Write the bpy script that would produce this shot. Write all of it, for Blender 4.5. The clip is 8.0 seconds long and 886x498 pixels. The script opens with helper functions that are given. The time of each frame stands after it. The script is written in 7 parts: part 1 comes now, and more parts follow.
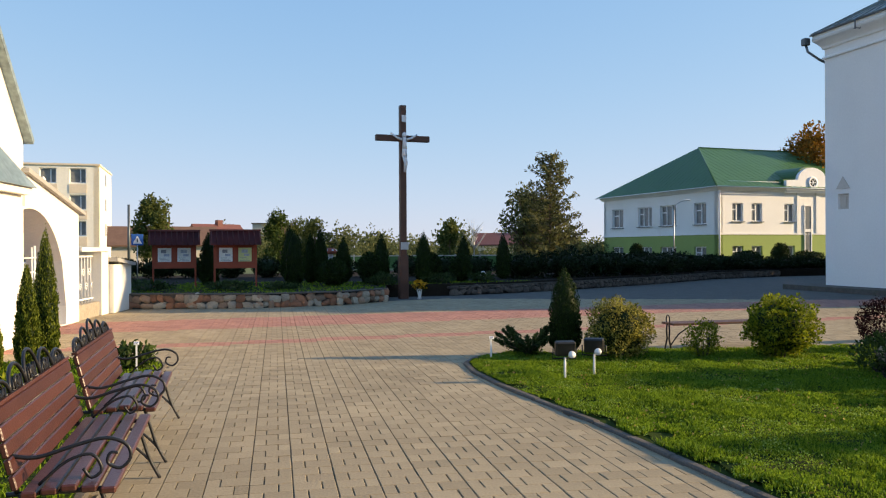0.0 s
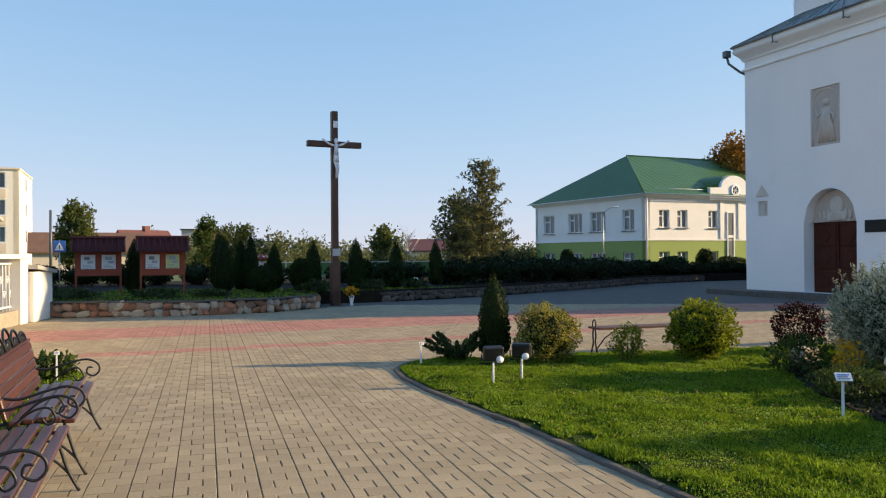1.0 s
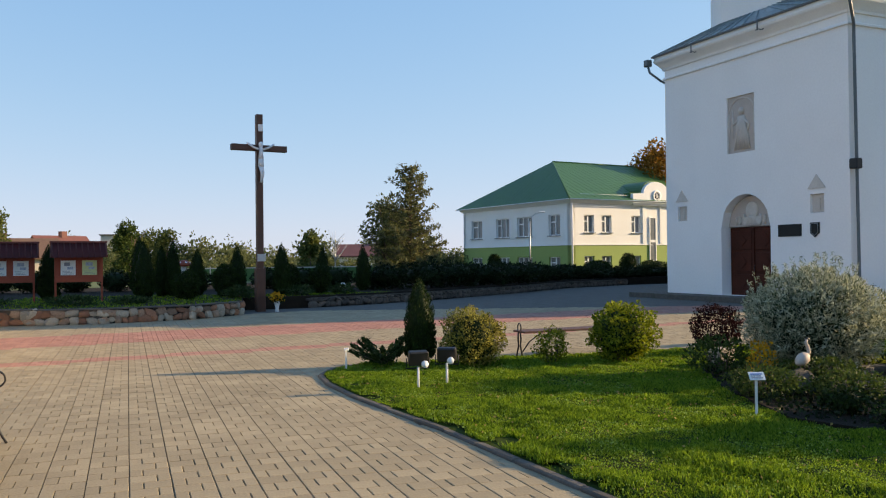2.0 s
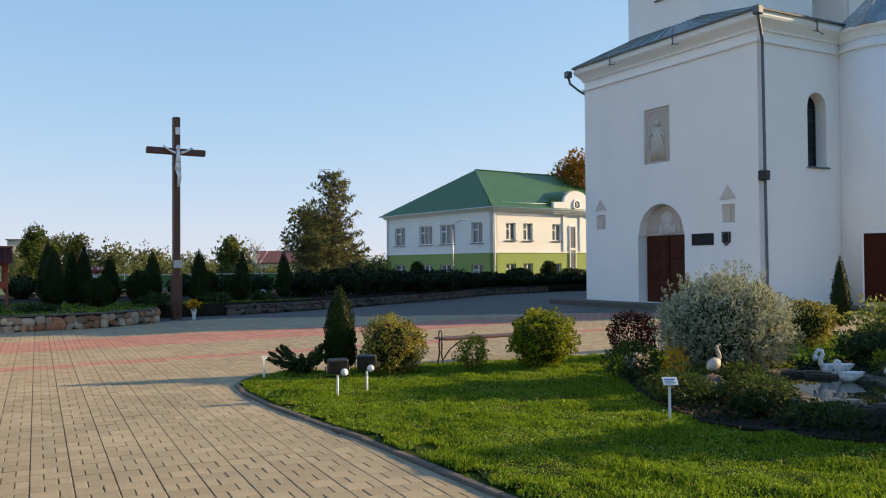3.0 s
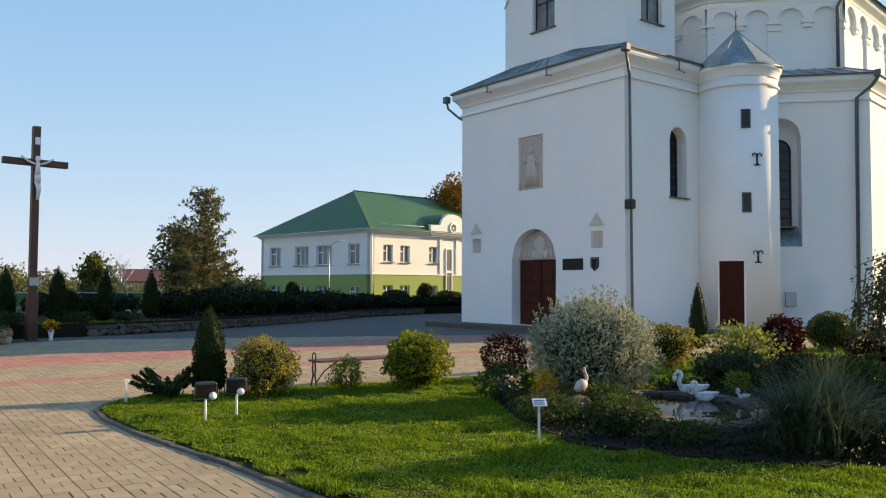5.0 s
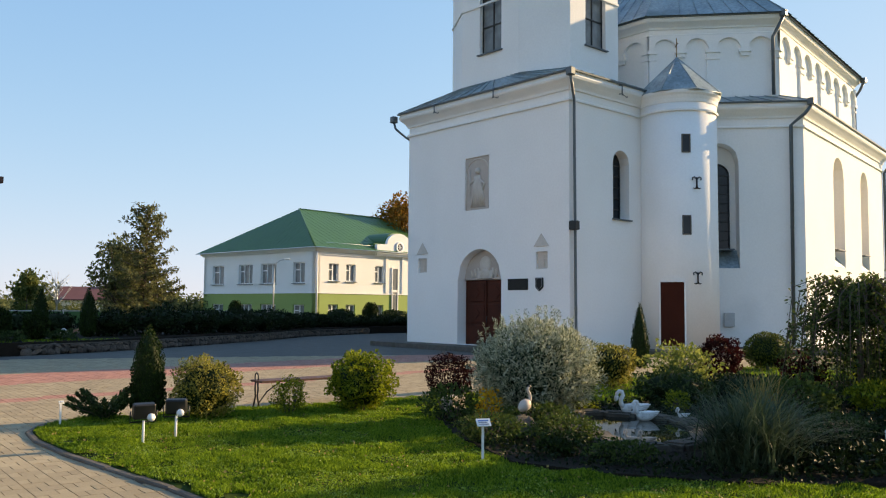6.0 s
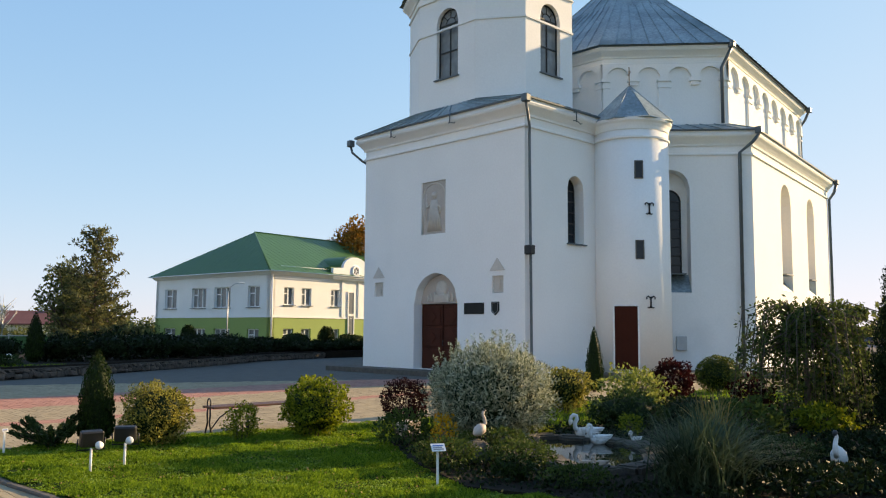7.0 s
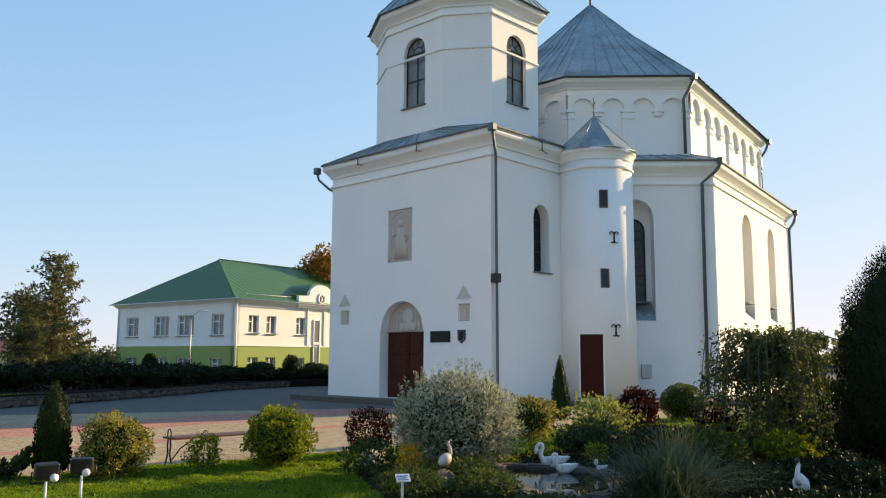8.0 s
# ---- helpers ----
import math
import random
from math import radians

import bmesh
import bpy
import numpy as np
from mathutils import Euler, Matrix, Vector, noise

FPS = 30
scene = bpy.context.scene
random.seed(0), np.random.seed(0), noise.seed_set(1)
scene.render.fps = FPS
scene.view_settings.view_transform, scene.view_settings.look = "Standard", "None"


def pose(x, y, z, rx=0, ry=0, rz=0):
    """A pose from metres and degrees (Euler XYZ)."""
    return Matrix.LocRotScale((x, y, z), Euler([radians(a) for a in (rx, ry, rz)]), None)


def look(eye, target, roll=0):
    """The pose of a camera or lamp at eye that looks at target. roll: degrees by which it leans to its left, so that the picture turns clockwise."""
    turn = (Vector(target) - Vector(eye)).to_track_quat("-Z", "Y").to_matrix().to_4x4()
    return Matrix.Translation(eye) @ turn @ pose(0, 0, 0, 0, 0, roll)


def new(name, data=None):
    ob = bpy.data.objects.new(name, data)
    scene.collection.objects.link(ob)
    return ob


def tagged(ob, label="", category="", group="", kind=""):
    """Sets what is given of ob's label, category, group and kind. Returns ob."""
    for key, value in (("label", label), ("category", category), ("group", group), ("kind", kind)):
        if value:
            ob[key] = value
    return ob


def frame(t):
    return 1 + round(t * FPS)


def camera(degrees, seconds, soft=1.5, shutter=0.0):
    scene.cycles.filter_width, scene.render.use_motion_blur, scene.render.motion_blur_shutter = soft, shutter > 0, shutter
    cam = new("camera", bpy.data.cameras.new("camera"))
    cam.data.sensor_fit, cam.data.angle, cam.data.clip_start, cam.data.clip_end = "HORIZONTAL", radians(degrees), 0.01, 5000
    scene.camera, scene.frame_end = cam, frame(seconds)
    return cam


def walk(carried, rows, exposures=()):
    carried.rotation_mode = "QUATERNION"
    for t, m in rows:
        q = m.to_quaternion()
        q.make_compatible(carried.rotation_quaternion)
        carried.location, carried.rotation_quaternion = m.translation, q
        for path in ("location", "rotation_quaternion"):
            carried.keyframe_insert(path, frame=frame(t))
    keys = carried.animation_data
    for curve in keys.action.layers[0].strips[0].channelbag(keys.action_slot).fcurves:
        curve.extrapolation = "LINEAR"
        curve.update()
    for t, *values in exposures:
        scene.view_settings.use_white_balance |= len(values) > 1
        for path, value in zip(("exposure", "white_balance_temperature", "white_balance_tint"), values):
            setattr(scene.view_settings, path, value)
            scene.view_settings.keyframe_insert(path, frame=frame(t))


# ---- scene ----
cam = camera(55.82, 8.0, soft=1.15)
PATH = [
    (0, pose(0.003, -0.001, 1.650, 89.96, 0.30, -0.88)),
    (0.5, pose(0.025, -0.024, 1.652, 90.19, 0.37, -3.16)),
    (1, pose(0.059, -0.075, 1.659, 90.34, 0.41, -5.40)),
    (1.5, pose(0.086, -0.064, 1.652, 90.49, 0.55, -7.72)),
    (3, pose(0.159, -0.003, 1.643, 91.10, 0.42, -15.51)),
    (3.5, pose(0.158, -0.008, 1.641, 91.37, 0.25, -17.91)),
    (4, pose(0.156, -0.015, 1.647, 91.64, 0.16, -20.12)),
    (4.5, pose(0.169, -0.008, 1.646, 92.06, 0.01, -22.08)),
    (6, pose(0.172, -0.036, 1.654, 93.92, -0.50, -27.62)),
    (6.5, pose(0.170, -0.056, 1.659, 94.74, -0.27, -29.38)),
    (7, pose(0.167, -0.078, 1.662, 95.57, -0.41, -30.58)),
    (7.5, pose(0.173, -0.069, 1.663, 96.47, -0.47, -31.83)),
    (8, pose(0.184, -0.074, 1.665, 97.50, -0.33, -32.86)),
]
walk(cam, PATH, [(0.0, 0.90, 8100, 10), (3.0, 0.95, 8400, 10), (8.0, 1.1, 9000, 10)])

# ---- world, sun, exposure ----
SUN_AZ, SUN_EL = 0.5, 18.0          # degrees from +x, degrees up
world = bpy.data.worlds.new("sky")
scene.world = world
world.use_nodes = True
wn = world.node_tree.nodes
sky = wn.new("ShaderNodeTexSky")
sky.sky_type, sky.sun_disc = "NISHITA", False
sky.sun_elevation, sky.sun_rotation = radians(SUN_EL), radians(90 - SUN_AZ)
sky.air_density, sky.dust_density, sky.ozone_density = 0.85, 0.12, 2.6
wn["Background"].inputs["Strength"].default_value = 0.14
# sky brightened beyond Strength, its bright horizon pressed flat: each channel c becomes gain * c / (1 + c / limit)
SKY_GAIN, SKY_LIMIT = (1.17, 2.18, 4.85), (3.3, 1.7, 1.0)


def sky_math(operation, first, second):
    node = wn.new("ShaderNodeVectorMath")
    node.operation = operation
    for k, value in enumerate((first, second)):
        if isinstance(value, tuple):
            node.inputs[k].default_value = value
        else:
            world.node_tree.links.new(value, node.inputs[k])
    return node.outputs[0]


thick = sky_math("ADD", sky_math("DIVIDE", sky.outputs[0], SKY_LIMIT), (1.0, 1.0, 1.0))
world.node_tree.links.new(sky_math("DIVIDE", sky_math("MULTIPLY", sky.outputs[0], SKY_GAIN), thick), wn["Background"].inputs["Color"])
sun_data = bpy.data.lights.new("sun", "SUN")
sun_data.energy, sun_data.angle, sun_data.color = 4.2, radians(0.6), (1.0, 0.82, 0.58)
sun = new("sun", sun_data)
a, e = radians(SUN_AZ), radians(SUN_EL)
sun.matrix_world = look((60 * math.cos(a), 60 * math.sin(a), 60 * math.tan(e)), (0, 0, 0))

# ---- materials ----
rng = np.random.default_rng(7)


def mat(name, base, rough=0.7, vary=0.15, scale=6.0, fine=60.0, bump=0.15, metal=0.0, dirt=None, dirt_at=0.6, isl=0.0, obj=0.0, spec=0.5, trans=0.0):
    """A surface with variation at two scales: base colour, coarse stains, fine grain and relief."""
    m = bpy.data.materials.new(name)
    m.use_nodes = True
    nt = m.node_tree
    n, ln = nt.nodes, nt.links.new
    b = n["Principled BSDF"]
    b.inputs["Roughness"].default_value, b.inputs["Metallic"].default_value = rough, metal
    b.inputs["Specular IOR Level"].default_value = spec
    tc = n.new("ShaderNodeTexCoord")
    big, small = n.new("ShaderNodeTexNoise"), n.new("ShaderNodeTexNoise")
    big.inputs["Scale"].default_value, small.inputs["Scale"].default_value = scale, fine
    big.inputs["Detail"].default_value, small.inputs["Detail"].default_value = 5.0, 3.0
    src = tc.outputs["Object"]
    ln(src, big.inputs["Vector"]), ln(src, small.inputs["Vector"])
    add = n.new("ShaderNodeMath")
    add.operation = "ADD"
    ln(big.outputs["Fac"], add.inputs[0]), ln(small.outputs["Fac"], add.inputs[1])
    last = add.outputs[0]
    amount = n.new("ShaderNodeMapRange")
    amount.inputs["From Min"].default_value, amount.inputs["From Max"].default_value = 0.65, 1.35
    amount.inputs["To Min"].default_value, amount.inputs["To Max"].default_value = 1 - vary, 1 + vary
    ln(last, amount.inputs["Value"])
    factor = amount.outputs[0]
    for strength, node, out in ((isl, "ShaderNodeNewGeometry", "Random Per Island"), (obj, "ShaderNodeObjectInfo", "Random")):
        if strength:
            r = n.new(node)
            mr = n.new("ShaderNodeMapRange")
            mr.inputs["To Min"].default_value, mr.inputs["To Max"].default_value = 1 - strength, 1 + strength
            ln(r.outputs[out], mr.inputs["Value"])
            mul = n.new("ShaderNodeMath")
            mul.operation = "MULTIPLY"
            ln(factor, mul.inputs[0]), ln(mr.outputs[0], mul.inputs[1])
            factor = mul.outputs[0]
    col = n.new("ShaderNodeVectorMath")
    col.operation = "SCALE"
    col.inputs[0].default_value = base
    ln(factor, col.inputs["Scale"])
    color = col.outputs[0]
    if dirt:
        third = n.new("ShaderNodeTexNoise")
        third.inputs["Scale"].default_value, third.inputs["Detail"].default_value = scale * 0.35, 8.0
        ln(src, third.inputs["Vector"])
        ramp = n.new("ShaderNodeMapRange")
        ramp.inputs["From Min"].default_value, ramp.inputs["From Max"].default_value = dirt_at, dirt_at + 0.15
        ln(third.outputs["Fac"], ramp.inputs["Value"])
        mix = n.new("ShaderNodeMix")
        mix.data_type = "RGBA"
        mix.inputs[7].default_value = (*dirt, 1)
        ln(ramp.outputs[0], mix.inputs[0]), ln(color, mix.inputs[6])
        color = mix.outputs[2]
    ln(color, b.inputs["Base Color"])
    if bump:
        bp = n.new("ShaderNodeBump")
        bp.inputs["Strength"].default_value, bp.inputs["Distance"].default_value = bump, 0.02
        ln(add.outputs[0], bp.inputs["Height"]), ln(bp.outputs[0], b.inputs["Normal"])
    if trans:
        t = n.new("ShaderNodeBsdfTranslucent")
        ms = n.new("ShaderNodeMixShader")
        ms.inputs[0].default_value = trans
        ln(color, t.inputs["Color"])
        ln(b.outputs[0], ms.inputs[1]), ln(t.outputs[0], ms.inputs[2]), ln(ms.outputs[0], n["Material Output"].inputs["Surface"])
    return m


def leafmat(name, base, second=None, rough=0.55, trans=0.3):
    """Leaves: each one its own shade between two colours, a little light passing through."""
    second = second or tuple(c * 1.8 for c in base)
    m = bpy.data.materials.new(name)
    m.use_nodes = True
    n, ln = m.node_tree.nodes, m.node_tree.links.new
    b = n["Principled BSDF"]
    b.inputs["Roughness"].default_value = rough
    b.inputs["Specular IOR Level"].default_value = 0.12
    g = n.new("ShaderNodeNewGeometry")
    mix = n.new("ShaderNodeMix")
    mix.data_type = "RGBA"
    mix.inputs[6].default_value, mix.inputs[7].default_value = (*base, 1), (*second, 1)
    ln(g.outputs["Random Per Island"], mix.inputs[0])
    t = n.new("ShaderNodeBsdfTranslucent")
    ms = n.new("ShaderNodeMixShader")
    ms.inputs[0].default_value = trans
    ln(mix.outputs[2], b.inputs["Base Color"]), ln(mix.outputs[2], t.inputs["Color"])
    ln(b.outputs[0], ms.inputs[1]), ln(t.outputs[0], ms.inputs[2]), ln(ms.outputs[0], n["Material Output"].inputs["Surface"])
    return m


def glass(name, tint=(0.02, 0.025, 0.03), rough=0.06):
    """Window glass seen from outside: a dark room behind a glossy pane."""
    m = mat(name, tint, rough, 0.3, 0.8, 3.0, 0.02, spec=0.28)
    return m


WHITE = mat("white_limewash", (0.90, 0.87, 0.83), 0.85, 0.04, 0.5, 14, 0.25, dirt=(0.74, 0.73, 0.70), dirt_at=0.66)
CORNICE = mat("white_cornice", (0.84, 0.82, 0.78), 0.8, 0.06, 1.2, 20, 0.15, dirt=(0.6, 0.57, 0.52), dirt_at=0.64)
CREAM = mat("cream_stucco", (0.82, 0.80, 0.74), 0.85, 0.04, 0.7, 20, 0.15)
GATEWALL = mat("gate_stucco", (0.80, 0.77, 0.70), 0.85, 0.06, 1.0, 25, 0.2, dirt=(0.6, 0.56, 0.5), dirt_at=0.68)
ZINC = mat("zinc_sheet", (0.25, 0.32, 0.34), 0.5, 0.4, 1.1, 9, 0.12, metal=0.25, dirt=(0.12, 0.18, 0.19), dirt_at=0.5)
COPING = mat("pale_grey_coping", (0.36, 0.35, 0.33), 0.85, 0.2, 4, 40, 0.3, dirt=(0.2, 0.19, 0.17), dirt_at=0.6, spec=0.2)
DARKMETAL = mat("painted_pipe", (0.10, 0.12, 0.13), 0.45, 0.15, 3, 30, 0.05, metal=0.3)
IRON = mat("black_wrought_iron", (0.018, 0.018, 0.02), 0.42, 0.25, 20, 90, 0.1, metal=0.3)
DOOR = mat("red_brown_door_wood", (0.075, 0.020, 0.011), 0.7, 0.25, 2, 30, 0.2, spec=0.15)
SIDEDOOR = mat("red_side_door", (0.062, 0.015, 0.008), 0.75, 0.15, 2, 30, 0.1, spec=0.1)
RELIEF = mat("pink_grey_relief", (0.52, 0.44, 0.38), 0.85, 0.1, 2.5, 30, 0.4)
RELIEF_FIG = mat("pale_relief_figure", (0.62, 0.55, 0.48), 0.85, 0.1, 4, 40, 0.3)
PLAQUE = mat("black_granite", (0.012, 0.014, 0.014), 0.4, 0.2, 5, 50, 0.02, spec=0.2)
GLASS = glass("dark_glass")
GLASS2 = glass("room_glass", (0.19, 0.20, 0.20), 0.08)
BLDWHITE = mat("building_white_paint", (0.83, 0.825, 0.81), 0.85, 0.05, 0.6, 10, 0.1, dirt=(0.68, 0.65, 0.6), dirt_at=0.66)
BLDGREEN = mat("building_green_paint", (0.27, 0.36, 0.11), 0.85, 0.07, 0.6, 10, 0.1)
ROOFGREEN = mat("green_metal_roof", (0.050, 0.135, 0.038), 0.45, 0.12, 0.5, 6, 0.05, spec=0.4)
PVC = mat("white_window_frame", (0.8, 0.8, 0.8), 0.5, 0.04, 4, 40, 0.0)
APART = mat("apartment_yellow_panel", (0.92, 0.87, 0.74), 0.85, 0.06, 0.3, 5, 0.1)
APART2 = mat("apartment_ochre_panel", (0.78, 0.66, 0.50), 0.85, 0.06, 0.3, 5, 0.1)
CROSSWOOD = mat("dark_brown_wood", (0.085, 0.032, 0.018), 0.5, 0.3, 3, 40, 0.25)
BENCHWOOD = mat("varnished_red_brown_wood", (0.070, 0.021, 0.013), 0.36, 0.25, 4, 60, 0.12, obj=0.2)
FIGWHITE = mat("white_cast_figure", (0.75, 0.76, 0.78), 0.5, 0.05, 6, 40, 0.05)
KIOSKRED = mat("orange_red_board", (0.30, 0.05, 0.018), 0.6, 0.15, 3, 40, 0.1)
KIOSKROOF = mat("dark_red_roof_metal", (0.13, 0.022, 0.018), 0.5, 0.2, 3, 30, 0.05)
PAPER = mat("notice_paper", (0.72, 0.76, 0.74), 0.7, 0.1, 3, 20, 0.0)
PAPERGREEN = mat("yellow_green_notice", (0.55, 0.62, 0.30), 0.7, 0.1, 3, 20, 0.0)
PAPERBLUE = mat("pale_blue_print", (0.34, 0.42, 0.52), 0.7, 0.35, 14, 60, 0.0)
PRINT = mat("grey_print", (0.22, 0.24, 0.28), 0.7, 0.2, 5, 30, 0.0)
STONE = mat("field_stone", (0.29, 0.19, 0.13), 0.85, 0.3, 9, 50, 0.5, obj=0.4)
STONEPALE = mat("pale_field_stone", (0.38, 0.33, 0.26), 0.85, 0.25, 9, 50, 0.5, obj=0.25)
STONERED = mat("reddish_field_stone", (0.31, 0.145, 0.085), 0.85, 0.25, 9, 50, 0.5, obj=0.3)
MORTAR = mat("mortar", (0.11, 0.10, 0.09), 0.95, 0.3, 8, 60, 0.5, spec=0.15)
CONCRETE = mat("kerb_concrete", (0.12, 0.105, 0.09), 0.9, 0.25, 6, 50, 0.4, dirt=(0.09, 0.09, 0.06), dirt_at=0.55, obj=0.15, spec=0.15)
PAVE = mat("beige_paver", (0.345, 0.278, 0.182), 0.85, 0.16, 0.8, 45, 0.3, obj=0.12, spec=0.15)
PAVEISL = mat("beige_paver_field", (0.345, 0.278, 0.182), 0.85, 0.16, 0.8, 45, 0.3, isl=0.12, spec=0.15)
REDPAVE = mat("red_paver_field", (0.40, 0.20, 0.155), 0.85, 0.16, 0.8, 45, 0.3, isl=0.12, spec=0.15)
JOINT = mat("joint_sand", (0.135, 0.112, 0.078), 0.95, 0.3, 6, 60, 0.4, spec=0.15)
ASPHALT = mat("asphalt", (0.125, 0.118, 0.105), 0.9, 0.2, 2, 50, 0.3, spec=0.15)
SOIL = mat("garden_soil", (0.022, 0.016, 0.011), 0.95, 0.35, 4, 40, 0.6, spec=0.15)
TURF = mat("turf", (0.030, 0.050, 0.008), 0.95, 0.3, 1.5, 40, 0.6, dirt=(0.045, 0.035, 0.018), dirt_at=0.58, spec=0.08)
FIELD = mat("distant_meadow", (0.075, 0.11, 0.03), 0.95, 0.3, 0.05, 1.0, 0.2)
BARK = mat("bark", (0.10, 0.075, 0.055), 0.9, 0.3, 8, 50, 0.6)
LAMPWHITE = mat("white_lamp_globe", (0.8, 0.8, 0.78), 0.3, 0.03, 5, 30, 0.0)
STEELWHITE = mat("white_painted_steel", (0.75, 0.75, 0.74), 0.5, 0.08, 10, 60, 0.02)
GALV = mat("galvanised_pole", (0.42, 0.44, 0.45), 0.45, 0.1, 6, 40, 0.0, metal=0.5)
SPOTBLACK = mat("black_lamp_housing", (0.008, 0.008, 0.008), 0.5, 0.15, 10, 60, 0.05)
ROCK = mat("pond_rock", (0.085, 0.072, 0.058), 0.85, 0.3, 6, 40, 0.5, obj=0.3)
# field stone darkened so that its colour carries the drive's shade
SHADEROCK = mat("shade_dark_stone", (0.105, 0.085, 0.07), 0.9, 0.35, 6, 40, 0.5, obj=0.35)
SWANWHITE = mat("swan_white_plaster", (0.72, 0.72, 0.70), 0.6, 0.08, 8, 60, 0.1)
BEAK = mat("orange_beak", (0.45, 0.12, 0.03), 0.5, 0.1, 10, 60, 0.0)
DARKPAINT = mat("black_paint", (0.015, 0.014, 0.013), 0.5, 0.2, 10, 60, 0.0)
PINKISH = mat("pinkish_ornament", (0.50, 0.40, 0.33), 0.6, 0.15, 8, 60, 0.1)
BROWNROOF = mat("brown_roof", (0.16, 0.09, 0.06), 0.8, 0.2, 1, 8, 0.2)
REDROOF = mat("red_tile_roof", (0.15, 0.055, 0.048), 0.75, 0.2, 1, 8, 0.2)
HOUSEWALL = mat("house_wall", (0.62, 0.55, 0.45), 0.85, 0.08, 1, 10, 0.1)
SIGNBLUE = mat("sign_blue", (0.02, 0.12, 0.42), 0.5, 0.05, 5, 30, 0.0)
CARGREY = mat("car_paint", (0.2, 0.2, 0.22), 0.25, 0.05, 2, 20, 0.0, metal=0.4)
RUBBER = mat("tyre_rubber", (0.02, 0.02, 0.02), 0.8, 0.1, 10, 60, 0.1)
GOLD = mat("copper_cross", (0.35, 0.22, 0.12), 0.4, 0.1, 10, 60, 0.0, metal=0.6)
WATER = bpy.data.materials.new("pond_water")
WATER.use_nodes = True
wb = WATER.node_tree.nodes["Principled BSDF"]
wb.inputs["Base Color"].default_value, wb.inputs["Roughness"].default_value = (0.012, 0.016, 0.010, 1), 0.03
wnz, wbp = WATER.node_tree.nodes.new("ShaderNodeTexNoise"), WATER.node_tree.nodes.new("ShaderNodeBump")
wnz.inputs["Scale"].default_value, wbp.inputs["Strength"].default_value = 9.0, 0.04
WATER.node_tree.links.new(wnz.outputs["Fac"], wbp.inputs["Height"])
WATER.node_tree.links.new(wbp.outputs[0], wb.inputs["Normal"])

L_THUJA = leafmat("thuja_green", (0.006, 0.016, 0.004), (0.030, 0.060, 0.010), trans=0.12)
L_THUJAGOLD = leafmat("gold_tipped_thuja", (0.02, 0.045, 0.006), (0.20, 0.23, 0.03), trans=0.25)
L_YELLOW = leafmat("yellow_green_leaf", (0.045, 0.055, 0.010), (0.46, 0.40, 0.09), trans=0.35)
L_YELGREEN = leafmat("spirea_leaf", (0.045, 0.080, 0.007), (0.32, 0.35, 0.03), trans=0.4)
L_GREEN = leafmat("green_leaf", (0.022, 0.044, 0.010), (0.09, 0.13, 0.03), trans=0.35)
L_WEEP = leafmat("weeping_tree_leaf", (0.028, 0.050, 0.014), (0.12, 0.155, 0.045), trans=0.45)
# nearly black: crown insides, hedge and shaded beds carry shade in this colour
L_DARK = leafmat("dark_shade_leaf", (0.005, 0.012, 0.004), (0.018, 0.034, 0.009), trans=0.15)
L_JUNIPER = leafmat("juniper_needle", (0.014, 0.034, 0.010), (0.06, 0.095, 0.028), trans=0.2)
L_SILVER = leafmat("silver_willow_leaf", (0.05, 0.075, 0.03), (0.58, 0.60, 0.45), trans=0.3)
L_PURPLE = leafmat("dark_purple_leaf", (0.010, 0.004, 0.004), (0.040, 0.010, 0.009), rough=0.8, trans=0.25)
L_RED = leafmat("red_barberry_leaf", (0.016, 0.004, 0.004), (0.060, 0.012, 0.010), trans=0.35)
L_ORANGE = leafmat("orange_flower", (0.45, 0.20, 0.02), (0.75, 0.45, 0.03), trans=0.35)
L_AUTUMN = leafmat("autumn_maple_leaf", (0.14, 0.09, 0.02), (0.42, 0.19, 0.03), trans=0.35)
L_TREE = leafmat("tree_leaf", (0.045, 0.070, 0.020), (0.17, 0.19, 0.055), trans=0.4)
L_SPRUCE = leafmat("spruce_needle", (0.055, 0.064, 0.028), (0.21, 0.205, 0.08), trans=0.35)
L_GRASS = leafmat("grass_blade", (0.045, 0.105, 0.007), (0.27, 0.39, 0.035), trans=0.5)
L_CLOVER = leafmat("clover_leaf", (0.10, 0.20, 0.02), (0.33, 0.46, 0.10), rough=0.4, trans=0.35)
L_REED = leafmat("iris_blade", (0.022, 0.045, 0.022), (0.11, 0.15, 0.085), trans=0.3)
L_STRAW = leafmat("straw_blade", (0.26, 0.19, 0.06), (0.45, 0.33, 0.12), trans=0.3)
L_FAR = leafmat("far_wood_leaf", (0.065, 0.085, 0.035), (0.21, 0.22, 0.085), trans=0.4)
L_GOLDBALL = leafmat("golden_thuja_spray", (0.016, 0.032, 0.005), (0.14, 0.16, 0.02), trans=0.2)
L_ROSE = leafmat("rose_leaf", (0.08, 0.12, 0.02), (0.32, 0.34, 0.09), trans=0.4)


# ---- builders ----
def part(name, bm, material, parent=None, label=""):
    """Links a bmesh as one mesh object, under a thing or a part if given."""
    me = bpy.data.meshes.new(name)
    bm.normal_update()
    bm.to_mesh(me)
    bm.free()
    for m in material if isinstance(material, (list, tuple)) else [material]:
        me.materials.append(m)
    ob = new(name, me)
    if parent:
        ob.parent = parent
    return tagged(ob, label) if label else ob


def thing(name, label, category, m=None, group="", kind=""):
    ob = new(name)
    ob.empty_display_size = 0.1
    ob.matrix_basis = m if m is not None else Matrix()
    return tagged(ob, label, category, group, kind)


